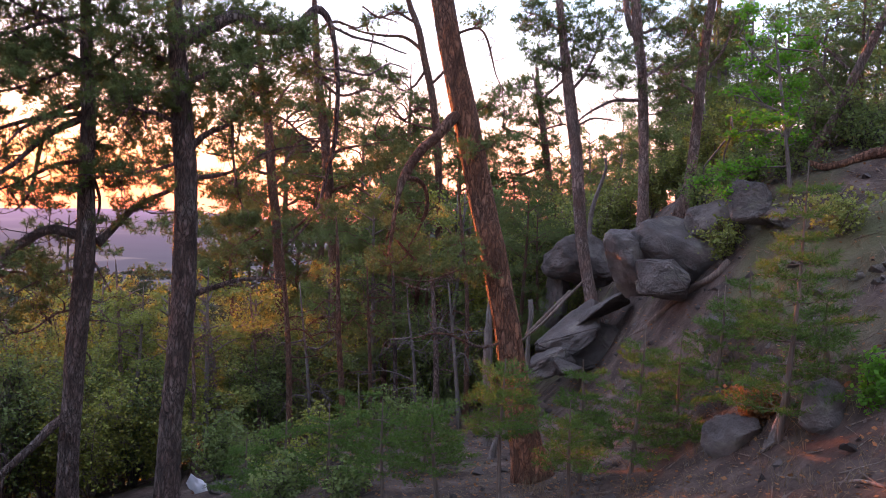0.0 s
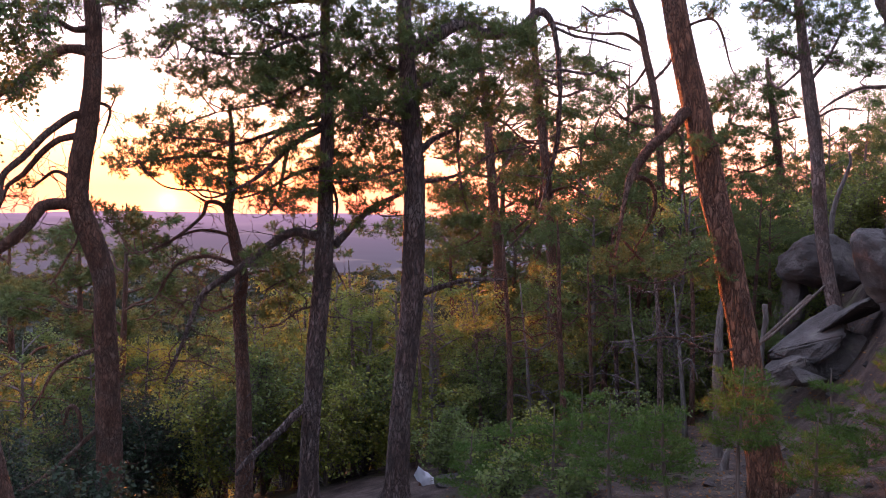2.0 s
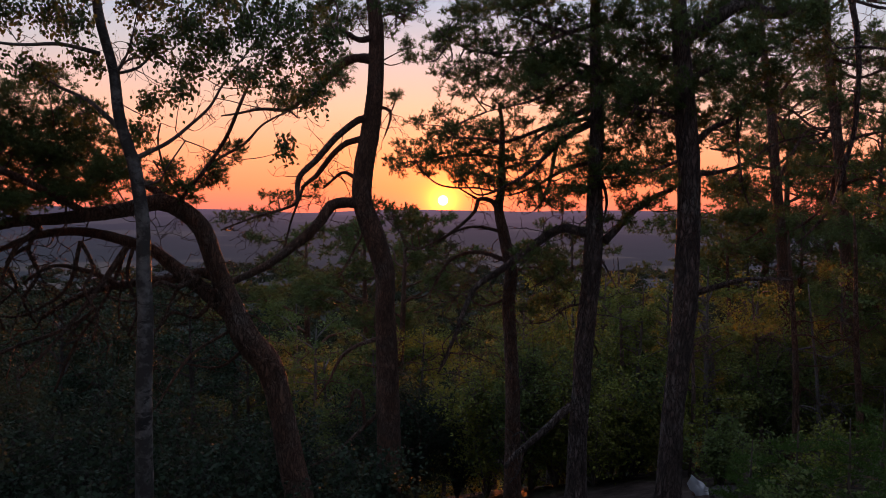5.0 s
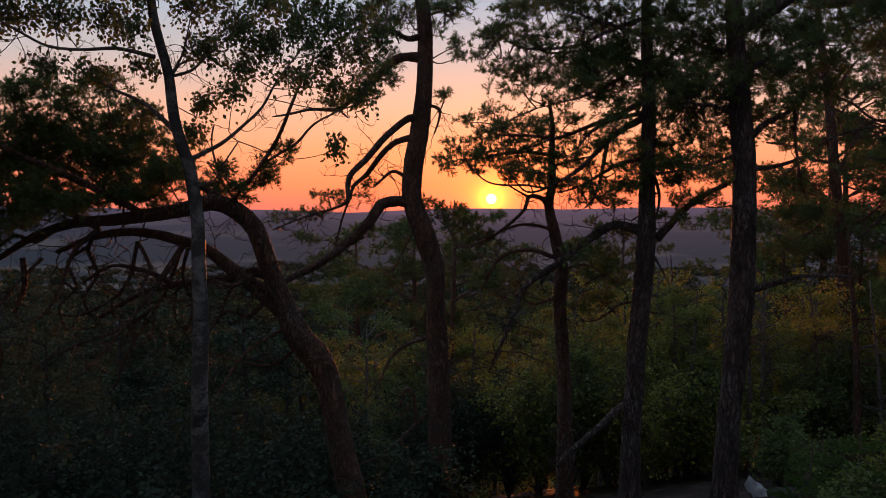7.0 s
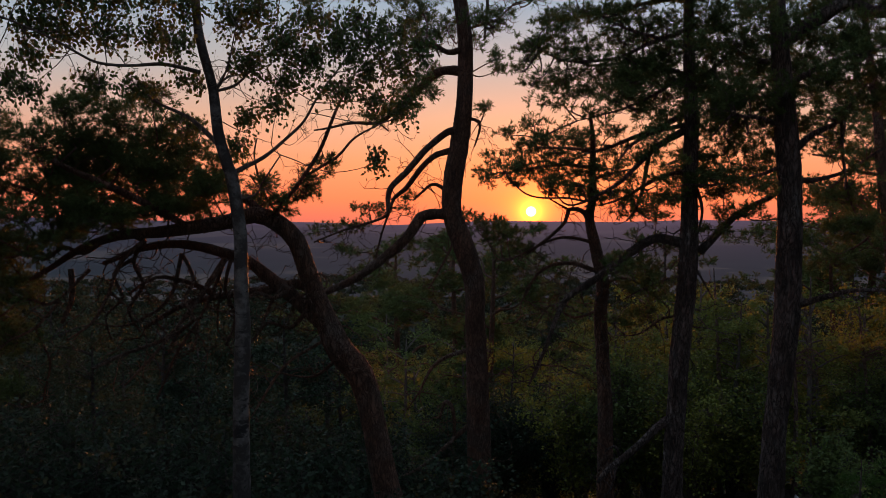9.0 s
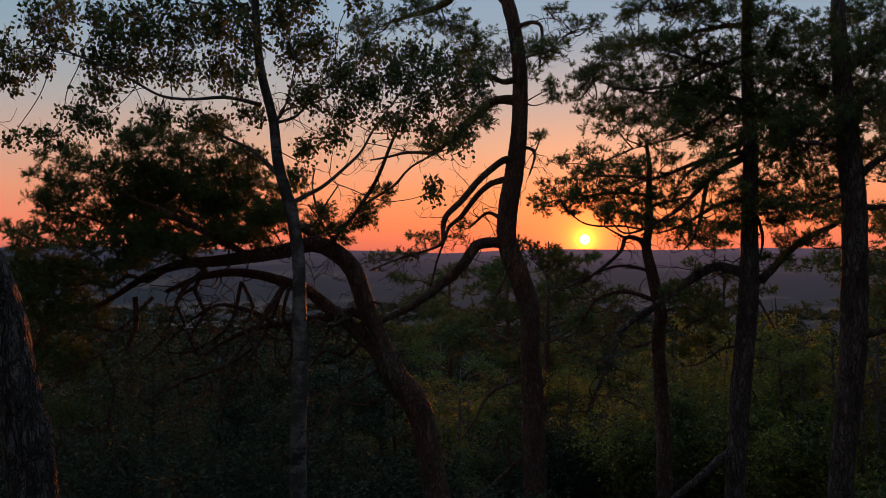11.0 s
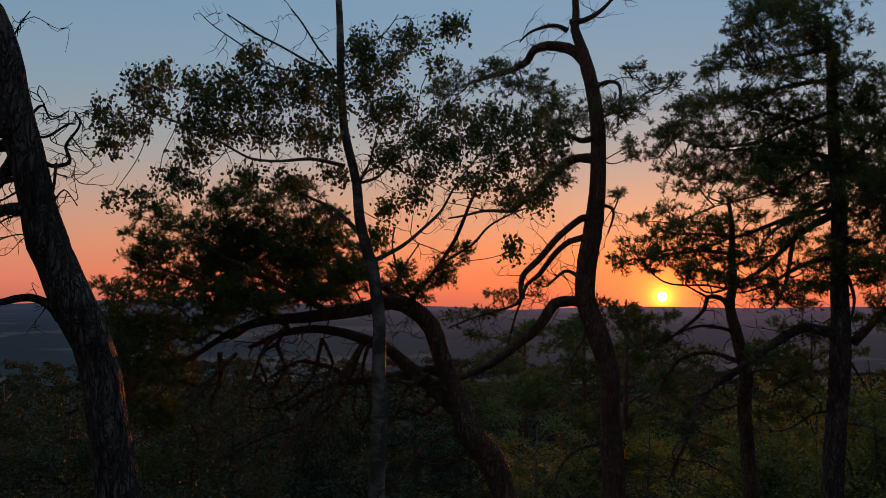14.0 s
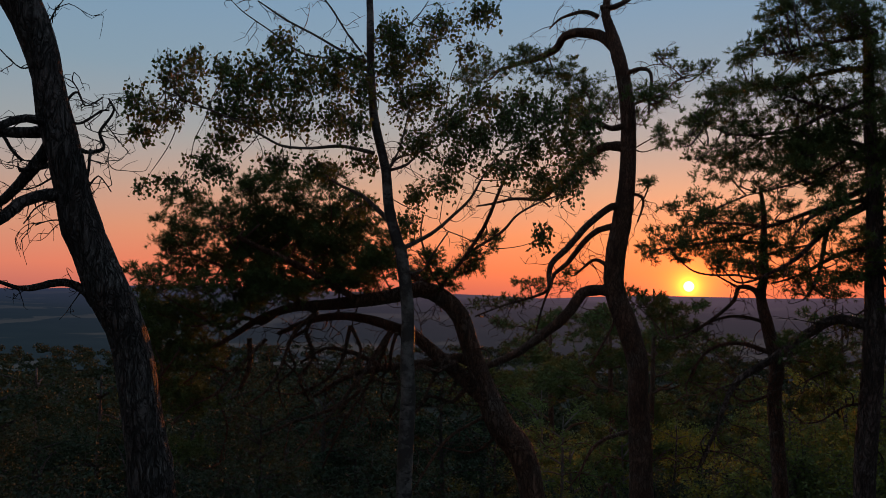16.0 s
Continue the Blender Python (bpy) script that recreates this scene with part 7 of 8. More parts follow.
limb(tree, [(0.731, -0.02, 5.061, 0.022), (0.777, -0.021, 4.594, 0.019), (0.822, -0.033, 4.15, 0.016), (0.901, -0.033, 3.928, 0.008)])
limb(tree, [(2.062, -0.19, 5.841, 0.019), (2.45, -0.267, 5.787, 0.016), (2.738, -0.334, 5.954, 0.011), (2.96, -0.389, 5.888, 0.008)])
limb(tree, [(1.983, -0.167, 6.397, 0.022), (2.216, -0.212, 6.297, 0.019), (2.582, -0.289, 6.198, 0.016), (2.949, -0.389, 6.076, 0.011)])
crown_pads(tree, [(-0.063, -0.468, 6.158, 0.456, 0.278), (0.364, 0.318, 6.293, 0.426, 0.3), (-0.46, -0.066, 6.069, 0.38, 0.278), (-0.269, 0.256, 5.792, 0.426, 0.3), (0.233, 0.545, 5.882, 0.456, 0.3), (0.641, 0.024, 5.971, 0.426, 0.3), (0.918, -0.031, 6.139, 0.303, 0.256), (0.882, -0.518, 5.693, 0.334, 0.222), (-0.516, -0.261, 5.479, 0.334, 0.278), (-0.047, 0.006, 5.37, 0.426, 0.256)])
crown_pads(tree, [(0.443, 0.198, 5.471, 0.426, 0.256), (0.64, 0.154, 6.516, 0.38, 0.2), (-0.272, 0.009, 6.525, 0.456, 0.222), (0.286, 0.427, 6.827, 0.456, 0.222), (0.762, -0.388, 5.205, 0.303, 0.178), (0.323, 0.403, 5.082, 0.303, 0.178), (-0.456, 0.289, 5.125, 0.334, 0.178), (-0.589, 0.182, 4.78, 0.334, 0.133), (-0.242, 0.557, 4.715, 0.303, 0.167), (-0.813, -0.293, 4.356, 0.364, 0.133)])
crown_pads(tree, [(-0.415, -0.533, 4.357, 0.334, 0.133), (-1.177, 0.109, 4.423, 0.258, 0.089), (-0.032, 0.394, 4.948, 0.228, 0.178), (-0.71, 0.149, 4.169, 0.273, 0.111), (1.129, -0.195, 5.55, 0.258, 0.156), (1.23, 0.118, 6.117, 0.273, 0.178), (1.437, -0.477, 6.028, 0.258, 0.2), (1.721, 0.396, 5.908, 0.228, 0.178), (1.207, -0.239, 5.184, 0.182, 0.156), (0.702, 0.541, 4.85, 0.228, 0.111)])
crown_pads(tree, [(0.931, -0.335, 4.438, 0.198, 0.078), (-0.565, 0.094, 3.958, 0.228, 0.078), (1.52, -0.209, 4.473, 0.198, 0.089), (1.908, -0.579, 3.963, 0.228, 0.122), (0.835, 0.021, 3.783, 0.456, 0.167), (-0.728, -0.151, 6.301, 0.38, 0.256), (0.953, 0.477, 6.617, 0.38, 0.222), (1.229, 0.205, 6.506, 0.303, 0.2), (-0.046, 0.114, 5.137, 0.38, 0.178), (0.55, -0.397, 5.537, 0.38, 0.222)])
crown_pads(tree, [(-0.316, -0.381, 5.402, 0.38, 0.222), (-0.694, -0.509, 5.223, 0.334, 0.2), (0.179, 0.415, 4.804, 0.228, 0.156), (-1.232, 0.066, 4.134, 0.303, 0.089), (-0.855, 0.215, 4.657, 0.334, 0.122), (-0.159, -0.534, 4.235, 0.258, 0.089), (-0.778, 0.378, 5.546, 0.303, 0.178), (-0.524, 0.063, 5.313, 0.303, 0.167), (-0.78, -0.066, 5.035, 0.258, 0.133), (-0.536, -0.175, 4.879, 0.303, 0.122)])
crown_pads(tree, [(-0.3, 0.104, 4.536, 0.303, 0.111), (-0.7, 0.031, 4.446, 0.334, 0.111), (-0.999, 0.346, 4.735, 0.258, 0.111), (-0.29, -0.264, 3.958, 0.303, 0.089), (0.678, -0.043, 4.149, 0.38, 0.1), (0.955, -0.217, 3.861, 0.349, 0.111), (1.16, -0.476, 5.794, 0.303, 0.2), (1.382, -0.358, 6.262, 0.273, 0.167), (1.558, -0.629, 6.15, 0.228, 0.2), (1.074, -0.173, 5.25, 0.228, 0.122)])
crown_pads(tree, [(0.587, -0.16, 4.649, 0.258, 0.078), (1.808, -0.08, 5.463, 0.228, 0.111)])
grow(tree)

tree = pine((-3.09, 17.75, -3.27), 10.2, 'thin straight pine with sparse side twigs',
    [(0, 0, 0, 0.157), (-0.001, 0, 0.1, 0.131), (-0.13, 0.002, 2.271, 0.121), (-0.248, 0.003, 4.173, 0.109), (-0.406, 0.005, 5.582, 0.108), (-0.533, -0.004, 6.981, 0.091), (-0.711, -0.002, 8.133, 0.073), (-0.785, -0.011, 9.058, 0.049)], bark='red', dens=0.8)
limb(tree, [(-0.375, 0.005, 5.469, 0.042), (0.088, 0.253, 6.387, 0.03), (0.572, 0.49, 6.553, 0.019)])
limb(tree, [(-0.438, 0.005, 6.169, 0.042), (-0.922, -0.262, 5.786, 0.03), (-1.345, -0.54, 5.414, 0.019)])
limb(tree, [(-0.342, 0.004, 4.873, 0.036), (-0.783, -0.013, 4.388, 0.024), (-1.236, -0.031, 4.15, 0.012)])
limb(tree, [(-0.502, -0.004, 6.868, 0.042), (-0.174, 0.005, 7.476, 0.03), (0.052, 0.003, 7.723, 0.019)])
limb(tree, [(-0.512, -0.004, 6.981, 0.036), (-0.162, 0.074, 6.838, 0.03), (0.2, 0.152, 6.562, 0.024), (0.56, 0.22, 6.47, 0.024), (1.033, 0.268, 6.739, 0.012)])
limb(tree, [(-0.564, -0.003, 7.218, 0.036), (-0.873, 0.089, 7.556, 0.03), (-0.997, 0.189, 8.03, 0.024), (-0.782, 0.288, 8.421, 0.019)])
limb(tree, [(-0.279, 0.004, 4.41, 0.036), (0.131, -0.128, 4.658, 0.03), (0.468, -0.27, 5.018, 0.024), (0.559, -0.41, 5.492, 0.019)])
limb(tree, [(-0.406, 0.005, 5.696, 0.036), (-0.818, -0.083, 5.797, 0.03), (-1.108, -0.171, 6.125, 0.024), (-1.058, -0.241, 6.702, 0.019), (-1.235, -0.33, 7.02, 0.012)])
crown_pads(tree, [(-0.811, -0.523, 6.002, 0.409, 0.195), (-1.289, 0.3, 5.56, 0.409, 0.165), (0.052, -0.067, 7.476, 0.361, 0.195), (-0.985, 0.249, 7.34, 0.409, 0.237), (-0.147, 0.574, 6.345, 0.434, 0.144), (0.3, 0.042, 7.148, 0.361, 0.195), (-0.817, -0.013, 5.334, 0.482, 0.195), (-0.121, -0.507, 5.459, 0.409, 0.195), (-0.559, -0.285, 4.635, 0.603, 0.267), (-1.236, -0.031, 4.15, 0.603, 0.288)])
crown_pads(tree, [(0.381, 0.21, 4.299, 0.603, 0.309)])
grow(tree)

tree = pine((-2.20, 19.88, -3.54), 6.6, 'slim pine with a narrow ragged crown',
    [(0, 0, 0, 0.148), (-0.023, 0.001, 0.924, 0.123), (-0.173, 0.004, 3.331, 0.121), (-0.269, 0.005, 4.534, 0.12), (-0.459, 0.008, 6.509, 0.12), (-0.71, 0.001, 8.463, 0.102), (-0.817, 0.002, 9.759, 0.075), (-0.881, -0.007, 10.798, 0.041)], bark='red', dens=0.8)
limb(tree, [(-0.459, 0.008, 6.509, 0.047), (0.128, 0.206, 6.819, 0.034), (0.931, 0.383, 6.935, 0.021)])
limb(tree, [(-0.627, 0, 7.815, 0.047), (-1.193, -0.218, 7.505, 0.034), (-1.553, -0.447, 7.071, 0.021)])
limb(tree, [(-0.71, 0.001, 8.463, 0.04), (-0.185, 0.008, 8.238, 0.034), (0.339, 0.006, 8.394, 0.021)])
limb(tree, [(-0.785, 0.002, 9.378, 0.04), (-0.353, 0.08, 9.678, 0.034), (0.172, 0.158, 9.597, 0.027), (0.563, 0.227, 9.896, 0.021), (1.108, 0.275, 9.815, 0.013)])
limb(tree, [(-0.679, 0, 8.34, 0.04), (-0.175, -0.092, 7.96, 0.034), (0.473, -0.204, 8.105, 0.027), (0.997, -0.327, 7.849, 0.021)])
limb(tree, [(-0.542, -0.001, 7.033, 0.04), (-0.921, 0.12, 6.631, 0.034), (-1.456, 0.232, 6.682, 0.027), (-1.846, 0.333, 6.342, 0.021)])
limb(tree, [(-0.374, 0.007, 5.717, 0.04), (0.149, -0.125, 5.872, 0.034), (0.674, -0.278, 5.616, 0.027), (0.919, -0.418, 5.884, 0.021)])
limb(tree, [(-0.711, 0.001, 8.597, 0.034), (-1.112, 0.052, 8.843, 0.027), (-1.369, 0.103, 8.585, 0.021), (-1.637, 0.155, 8.831, 0.013)])
crown_pads(tree, [(-0.766, -0.509, 9.141, 0.401, 0.401), (-0.658, 0.34, 8.525, 0.401, 0.37), (-0.197, -0.061, 8.742, 0.348, 0.267), (0.351, 0.266, 8.301, 0.401, 0.237), (-1.13, 0.562, 8.669, 0.348, 0.237), (0.105, 0.057, 7.591, 0.455, 0.237), (-0.554, -0.001, 7.424, 0.401, 0.237), (0.495, -0.516, 6.901, 0.536, 0.237), (0.138, -0.275, 6.129, 0.536, 0.319), (0.93, -0.018, 6.43, 0.536, 0.35)])
crown_pads(tree, [(-0.92, 0.209, 6.241, 0.401, 0.216), (0.441, 0.363, 5.349, 0.67, 0.37), (-0.476, -0.144, 4.924, 0.536, 0.319)])
grow(tree)

tree = pine((0.11, 18.00, -2.51), 0.0, 'slender pine with wavering forked top',
    [(0, 0, 0, 0.093), (-0.035, 0.005, 2.524, 0.091), (-0.132, 0.009, 5.178, 0.091), (-0.289, 0.012, 6.608, 0.085), (-0.517, 0.004, 7.554, 0.079), (-0.652, 0.005, 8.14, 0.074), (-0.879, -0.003, 8.716, 0.062), (-0.983, -0.002, 9.425, 0.038)], bark='red', dens=0.8)
limb(tree, [(-0.538, 0.004, 7.667, 0.042), (-0.95, 0.126, 7.975, 0.036), (-1.495, 0.228, 8.015, 0.03), (-2.174, 0.3, 8.179, 0.019)])
limb(tree, [(-0.445, 0.014, 7.317, 0.036), (-0.67, 0.004, 6.947, 0.024), (-0.907, -0.006, 6.823, 0.012)])
limb(tree, [(-0.196, 0.011, 6.011, 0.036), (-0.71, 0.002, 6.113, 0.024), (-1.194, -0.026, 6.339, 0.019)])
limb(tree, [(-0.714, 0.006, 8.253, 0.036), (-1.136, -0.113, 8.448, 0.03), (-1.476, -0.242, 8.293, 0.024), (-1.816, -0.371, 8.477, 0.019)])
limb(tree, [(-0.372, 0.013, 6.957, 0.036), (-0.023, 0.162, 7.359, 0.03), (0.08, 0.313, 7.751, 0.024)])
limb(tree, [(-0.237, 0.011, 6.371, 0.036), (-0.598, -0.097, 6.463, 0.03), (-0.876, -0.207, 6.206, 0.024), (-1.175, -0.326, 6.411, 0.019), (-1.39, -0.436, 6.163, 0.012)])
limb(tree, [(-0.153, 0.01, 5.415, 0.036), (-0.565, 0.101, 5.291, 0.03), (-0.862, 0.191, 4.92, 0.024), (-1.171, 0.282, 5.033, 0.019)])
limb(tree, [(-0.122, 0.009, 4.818, 0.036), (-0.471, -0.061, 4.447, 0.03), (-0.635, -0.131, 3.963, 0.024), (-0.974, -0.221, 3.592, 0.019)])
crown_pads(tree, [(-1.187, -0.535, 7.079, 0.409, 0.216), (-1.101, 0.324, 6.74, 0.434, 0.216), (-1.544, -0.125, 6.431, 0.434, 0.237), (-0.607, 0.273, 6.628, 0.361, 0.267), (-0.842, 0.573, 6.052, 0.434, 0.267), (-1.296, 0.013, 5.855, 0.482, 0.237), (-0.329, 0.01, 5.651, 0.314, 0.237), (-0.545, -0.51, 5.136, 0.409, 0.309), (-1.007, -0.289, 4.662, 0.482, 0.309), (-0.173, 0.008, 4.571, 0.361, 0.309)])
crown_pads(tree, [(-1.742, 0.159, 8.251, 0.314, 0.144), (-1.156, 0.348, 8.561, 0.314, 0.165), (-1.804, -0.213, 7.469, 0.289, 0.144)])
grow(tree)

tree = pine((1.14, 8.79, -1.08), -6.6, 'leaning pine with glowing orange bark on its sunward side',
    [(0, 0, 0, 0.212), (-0.096, 0.001, 0.364, 0.178), (-0.193, 0.001, 0.809, 0.163), (-0.289, 0.002, 1.233, 0.157), (-0.353, -0.008, 1.625, 0.153), (-0.449, -0.007, 2.027, 0.152), (-0.524, -0.007, 2.43, 0.145), (-0.588, -0.017, 2.663, 0.142), (-0.684, -0.016, 3.033, 0.14), (-0.78, -0.026, 3.436, 0.14), (-0.866, -0.036, 3.828, 0.14), (-0.983, -0.045, 4.304, 0.136), (-1.09, -0.055, 4.77, 0.13), (-1.165, -0.065, 5.109, 0.126), (-1.325, -0.085, 5.681, 0.112), (-1.432, -0.094, 6.317, 0.089)], bark='orange')
limb(tree, [(-0.781, -0.026, 3.732, 0.077), (-0.877, -0.077, 3.775, 0.066), (-0.962, -0.139, 3.785, 0.063), (-1.057, -0.191, 3.658, 0.059), (-1.163, -0.253, 3.53, 0.056), (-1.259, -0.315, 3.435, 0.056), (-1.343, -0.377, 3.286, 0.053), (-1.418, -0.439, 3.106, 0.048), (-1.46, -0.491, 2.926, 0.026), (-1.502, -0.543, 2.671, 0.021), (-1.523, -0.594, 2.47, 0.015), (-1.534, -0.646, 2.332, 0.008)])
limb(tree, [(-1.458, -0.109, 3.138, 0.033), (-1.352, -0.027, 3.138, 0.026), (-1.266, 0.045, 3.032, 0.023), (-1.255, 0.107, 2.82, 0.021), (-1.35, 0.158, 2.608, 0.015), (-1.423, 0.209, 2.449, 0.008)])
limb(tree, [(-0.973, -0.045, 4.654, 0.015), (-0.73, -0.127, 4.697, 0.015), (-0.614, -0.22, 4.474, 0.012), (-0.54, -0.313, 4.199, 0.008), (-0.445, -0.417, 4.019, 0.006)])
limb(tree, [(-1.605, -0.131, 2.576, 0.018), (-1.414, -0.1, 2.343, 0.015), (-1.265, -0.08, 2.163, 0.012), (-1.318, -0.09, 1.93, 0.008)])
limb(tree, [(-0.631, -0.016, 3.076, 0.018), (-0.801, -0.026, 3.309, 0.015), (-0.982, -0.047, 3.393, 0.008)])
limb(tree, [(-0.471, -0.007, 2.197, 0.018), (-0.758, -0.162, 2.249, 0.012), (-1.14, -0.348, 2.079, 0.008), (-1.459, -0.533, 2.131, 0.006)])
limb(tree, [(-0.3, 0.002, 1.487, 0.018), (-0.608, -0.225, 1.444, 0.015), (-0.991, -0.462, 1.581, 0.012), (-1.247, -0.709, 1.538, 0.006)])
crown_pads(tree, [(-0.772, -0.407, 3.425, 0.154, 0.095), (-0.653, 0.232, 3.987, 0.119, 0.085), (-0.569, -0.067, 3.521, 0.119, 0.085), (-0.75, 0.172, 4.877, 0.178, 0.095), (-1.422, 0.322, 2.386, 0.261, 0.127), (-1.594, -0.1, 2.279, 0.237, 0.138), (-1.181, -0.069, 2.227, 0.237, 0.138), (-0.802, -0.409, 2.439, 0.201, 0.127), (-0.694, -0.224, 2.196, 0.213, 0.106), (-1.542, -0.12, 2.64, 0.178, 0.106)])
grow(tree)

tree = pine((2.85, 13.94, -0.18), -10.9, 'pine with grey lower bark and a ragged crown on the slope',
    [(0, 0, 0, 0.135), (-0.124, 0, 0.123, 0.124), (-0.29, 0.001, 0.761, 0.11), (-0.415, -0.009, 1.388, 0.105), (-0.467, -0.009, 1.728, 0.105), (-0.529, -0.008, 2.355, 0.105), (-0.592, -0.007, 2.993, 0.105), (-0.686, -0.017, 3.62, 0.11), (-0.78, -0.016, 4.237, 0.097), (-0.874, -0.015, 4.865, 0.077), (-0.957, -0.025, 5.492, 0.069), (-1.041, -0.034, 6.325, 0.044)], bark='pale')
limb(tree, [(-0.821, -0.016, 4.288, 0.038), (-1.1, -0.187, 4.442, 0.029), (-1.359, -0.357, 4.503, 0.019)])
limb(tree, [(-0.759, -0.016, 3.908, 0.033), (-0.46, 0.135, 4.402, 0.024), (-0.204, 0.277, 4.989, 0.019), (-0.039, 0.408, 5.401, 0.014)])
limb(tree, [(-0.894, -0.025, 4.936, 0.033), (-1.243, 0.104, 5.245, 0.024), (-1.541, 0.224, 5.368, 0.014)])
limb(tree, [(-0.675, -0.007, 3.353, 0.024), (-0.336, 0.004, 3.549, 0.019), (0.034, 0.005, 3.508, 0.009)])
limb(tree, [(-0.821, -0.016, 4.196, 0.024), (-1.18, -0.047, 3.907, 0.019), (-1.376, -0.057, 4.277, 0.014)])
crown_pads(tree, [(-1.258, -0.557, 4.503, 0.323, 0.226), (-1.54, 0.264, 5.141, 0.285, 0.226), (-1.121, -0.116, 5.008, 0.323, 0.267), (-0.769, 0.255, 4.988, 0.323, 0.267), (-0.663, 0.565, 4.577, 0.343, 0.226), (-1.016, 0.014, 4.381, 0.285, 0.175), (-0.38, 0.006, 4.752, 0.247, 0.206), (-0.292, -0.514, 4.999, 0.247, 0.185), (-0.579, -0.284, 5.235, 0.285, 0.206), (-1.235, -0.046, 5.491, 0.381, 0.206)])
crown_pads(tree, [(-0.367, 0.215, 4.32, 0.343, 0.175)])
grow(tree)

tree = pine((3.23, 13.45, 0.55), -12.7, 'straight pine rooted beside the boulders',
    [(0, 0, 0, 0.126), (0.009, 0.001, 0.721, 0.115), (0.039, 0.001, 1.04, 0.111), (0.038, 0.002, 1.647, 0.093), (0.016, 0.003, 2.254, 0.083), (-0.006, 0.004, 2.851, 0.083), (-0.048, 0.004, 3.447, 0.079), (-0.142, 0.005, 4.054, 0.085), (-0.205, 0.005, 4.651, 0.081), (-0.278, 0.006, 5.453, 0.058)], bark='pale')
limb(tree, [(-0.017, 0.004, 3.067, 0.032), (-0.48, -0.108, 3.055, 0.028), (-0.83, -0.219, 2.859, 0.023), (-1.015, -0.34, 2.694, 0.013)])
limb(tree, [(-0.121, 0.005, 3.982, 0.065), (-0.296, 0.004, 4.301, 0.056), (-0.369, 0.005, 4.65, 0.046), (-0.442, -0.005, 5.185, 0.032)])
limb(tree, [(-0.048, 0.004, 3.406, 0.032), (0.323, 0.206, 3.705, 0.023), (0.673, 0.388, 3.922, 0.013)])
limb(tree, [(-0.132, 0.005, 4.116, 0.032), (0.206, -0.144, 4.168, 0.023), (0.544, -0.303, 4.086, 0.013)])
crown_pads(tree, [(-0.372, -0.507, 3.662, 0.314, 0.206), (-0.025, 0.345, 3.736, 0.314, 0.206), (0.217, -0.074, 4.096, 0.369, 0.206), (0.476, 0.267, 4.343, 0.277, 0.185), (0.037, 0.577, 4.61, 0.369, 0.206), (-0.366, 0.043, 3.323, 0.369, 0.123), (0.25, 0.005, 3.314, 0.332, 0.165), (0.471, -0.515, 3.571, 0.277, 0.165), (-0.566, -0.287, 4.063, 0.24, 0.185), (0.343, 0.005, 2.964, 0.314, 0.165)])
crown_pads(tree, [(-0.326, 0.215, 4.62, 0.369, 0.185)])
grow(tree)

tree = pine((3.98, 13.78, 1.78), -15.3, 'leaning pine with a reddish upper trunk above the rocks',
    [(0, 0, 0, 0.13), (0.091, 0.001, 0.444, 0.101), (0.151, 0.002, 1.072, 0.092), (0.191, 0.003, 1.689, 0.092), (0.221, 0.004, 2.296, 0.087), (0.271, 0.005, 2.914, 0.083), (0.342, 0.006, 3.51, 0.074), (0.371, 0.007, 4.313, 0.05)], bark='pale')
limb(tree, [(0.211, 0.003, 1.977, 0.029), (-0.128, 0.002, 2.162, 0.024), (-0.302, 0.001, 2.069, 0.014)])
limb(tree, [(0.282, 0.005, 2.698, 0.034), (0.016, 0.204, 3.026, 0.024), (-0.178, 0.404, 3.253, 0.02)])
limb(tree, [(0.252, 0.004, 2.337, 0.029), (0.537, -0.155, 2.667, 0.024), (0.678, -0.314, 3.068, 0.014)])
crown_pads(tree, [(-0.042, -0.508, 2.871, 0.325, 0.195), (0.273, 0.336, 3.325, 0.383, 0.226), (0.608, -0.084, 3.12, 0.325, 0.195), (-0.147, 0.273, 2.574, 0.249, 0.134), (0.08, 0.576, 3.757, 0.478, 0.195), (0.467, 0.045, 2.616, 0.211, 0.134)])
grow(tree)

tree = pine((6.03, 19.15, 2.24), -16.7, 'thin reddish pine on the crest',
    [(0, 0, 0, 0.12), (-0.001, 0, 0.305, 0.101), (0.017, 0.002, 1.58, 0.101), (0.066, 0.004, 2.98, 0.088), (0.115, 0.005, 4.111, 0.069), (0.133, 0.006, 4.986, 0.041)], bark='red')
limb(tree, [(0.046, 0.003, 2.599, 0.034), (0.539, -0.005, 2.342, 0.021)])
limb(tree, [(0.086, 0.004, 3.226, 0.034), (-0.335, 0.002, 3.113, 0.021)])
crown_pads(tree, [(0.062, -0.509, 2.022, 0.455, 0.216), (0.429, 0.336, 2.517, 0.401, 0.216), (-0.314, -0.079, 2.588, 0.401, 0.216), (0.128, 0.275, 3.793, 0.536, 0.319), (-0.676, 0.56, 2.043, 0.401, 0.267), (0.394, 0.045, 3.104, 0.401, 0.216)])
grow(tree)

tree = pine((3.42, 23.78, -0.94), -7.7, 'distant pine with flat dark needle layers',
    [(0, 0, 0, 0.145), (-0.128, 0.003, 2.152, 0.12), (-0.347, 0.005, 3.736, 0.112), (-0.513, -0.003, 4.836, 0.113), (-0.69, -0.002, 5.947, 0.081), (-0.805, -0.001, 6.893, 0.049)], bark='red', dens=1.1)
limb(tree, [(-0.472, -0.004, 4.682, 0.048), (-1.048, -0.014, 4.99, 0.032), (-1.697, -0.054, 5.204, 0.024)])
limb(tree, [(-0.42, 0.006, 4.209, 0.048), (-1.17, -0.025, 3.868, 0.032), (-1.808, -0.066, 4.011, 0.016)])
limb(tree, [(-0.586, -0.003, 5.155, 0.04), (0.041, 0.008, 5.331, 0.024)])
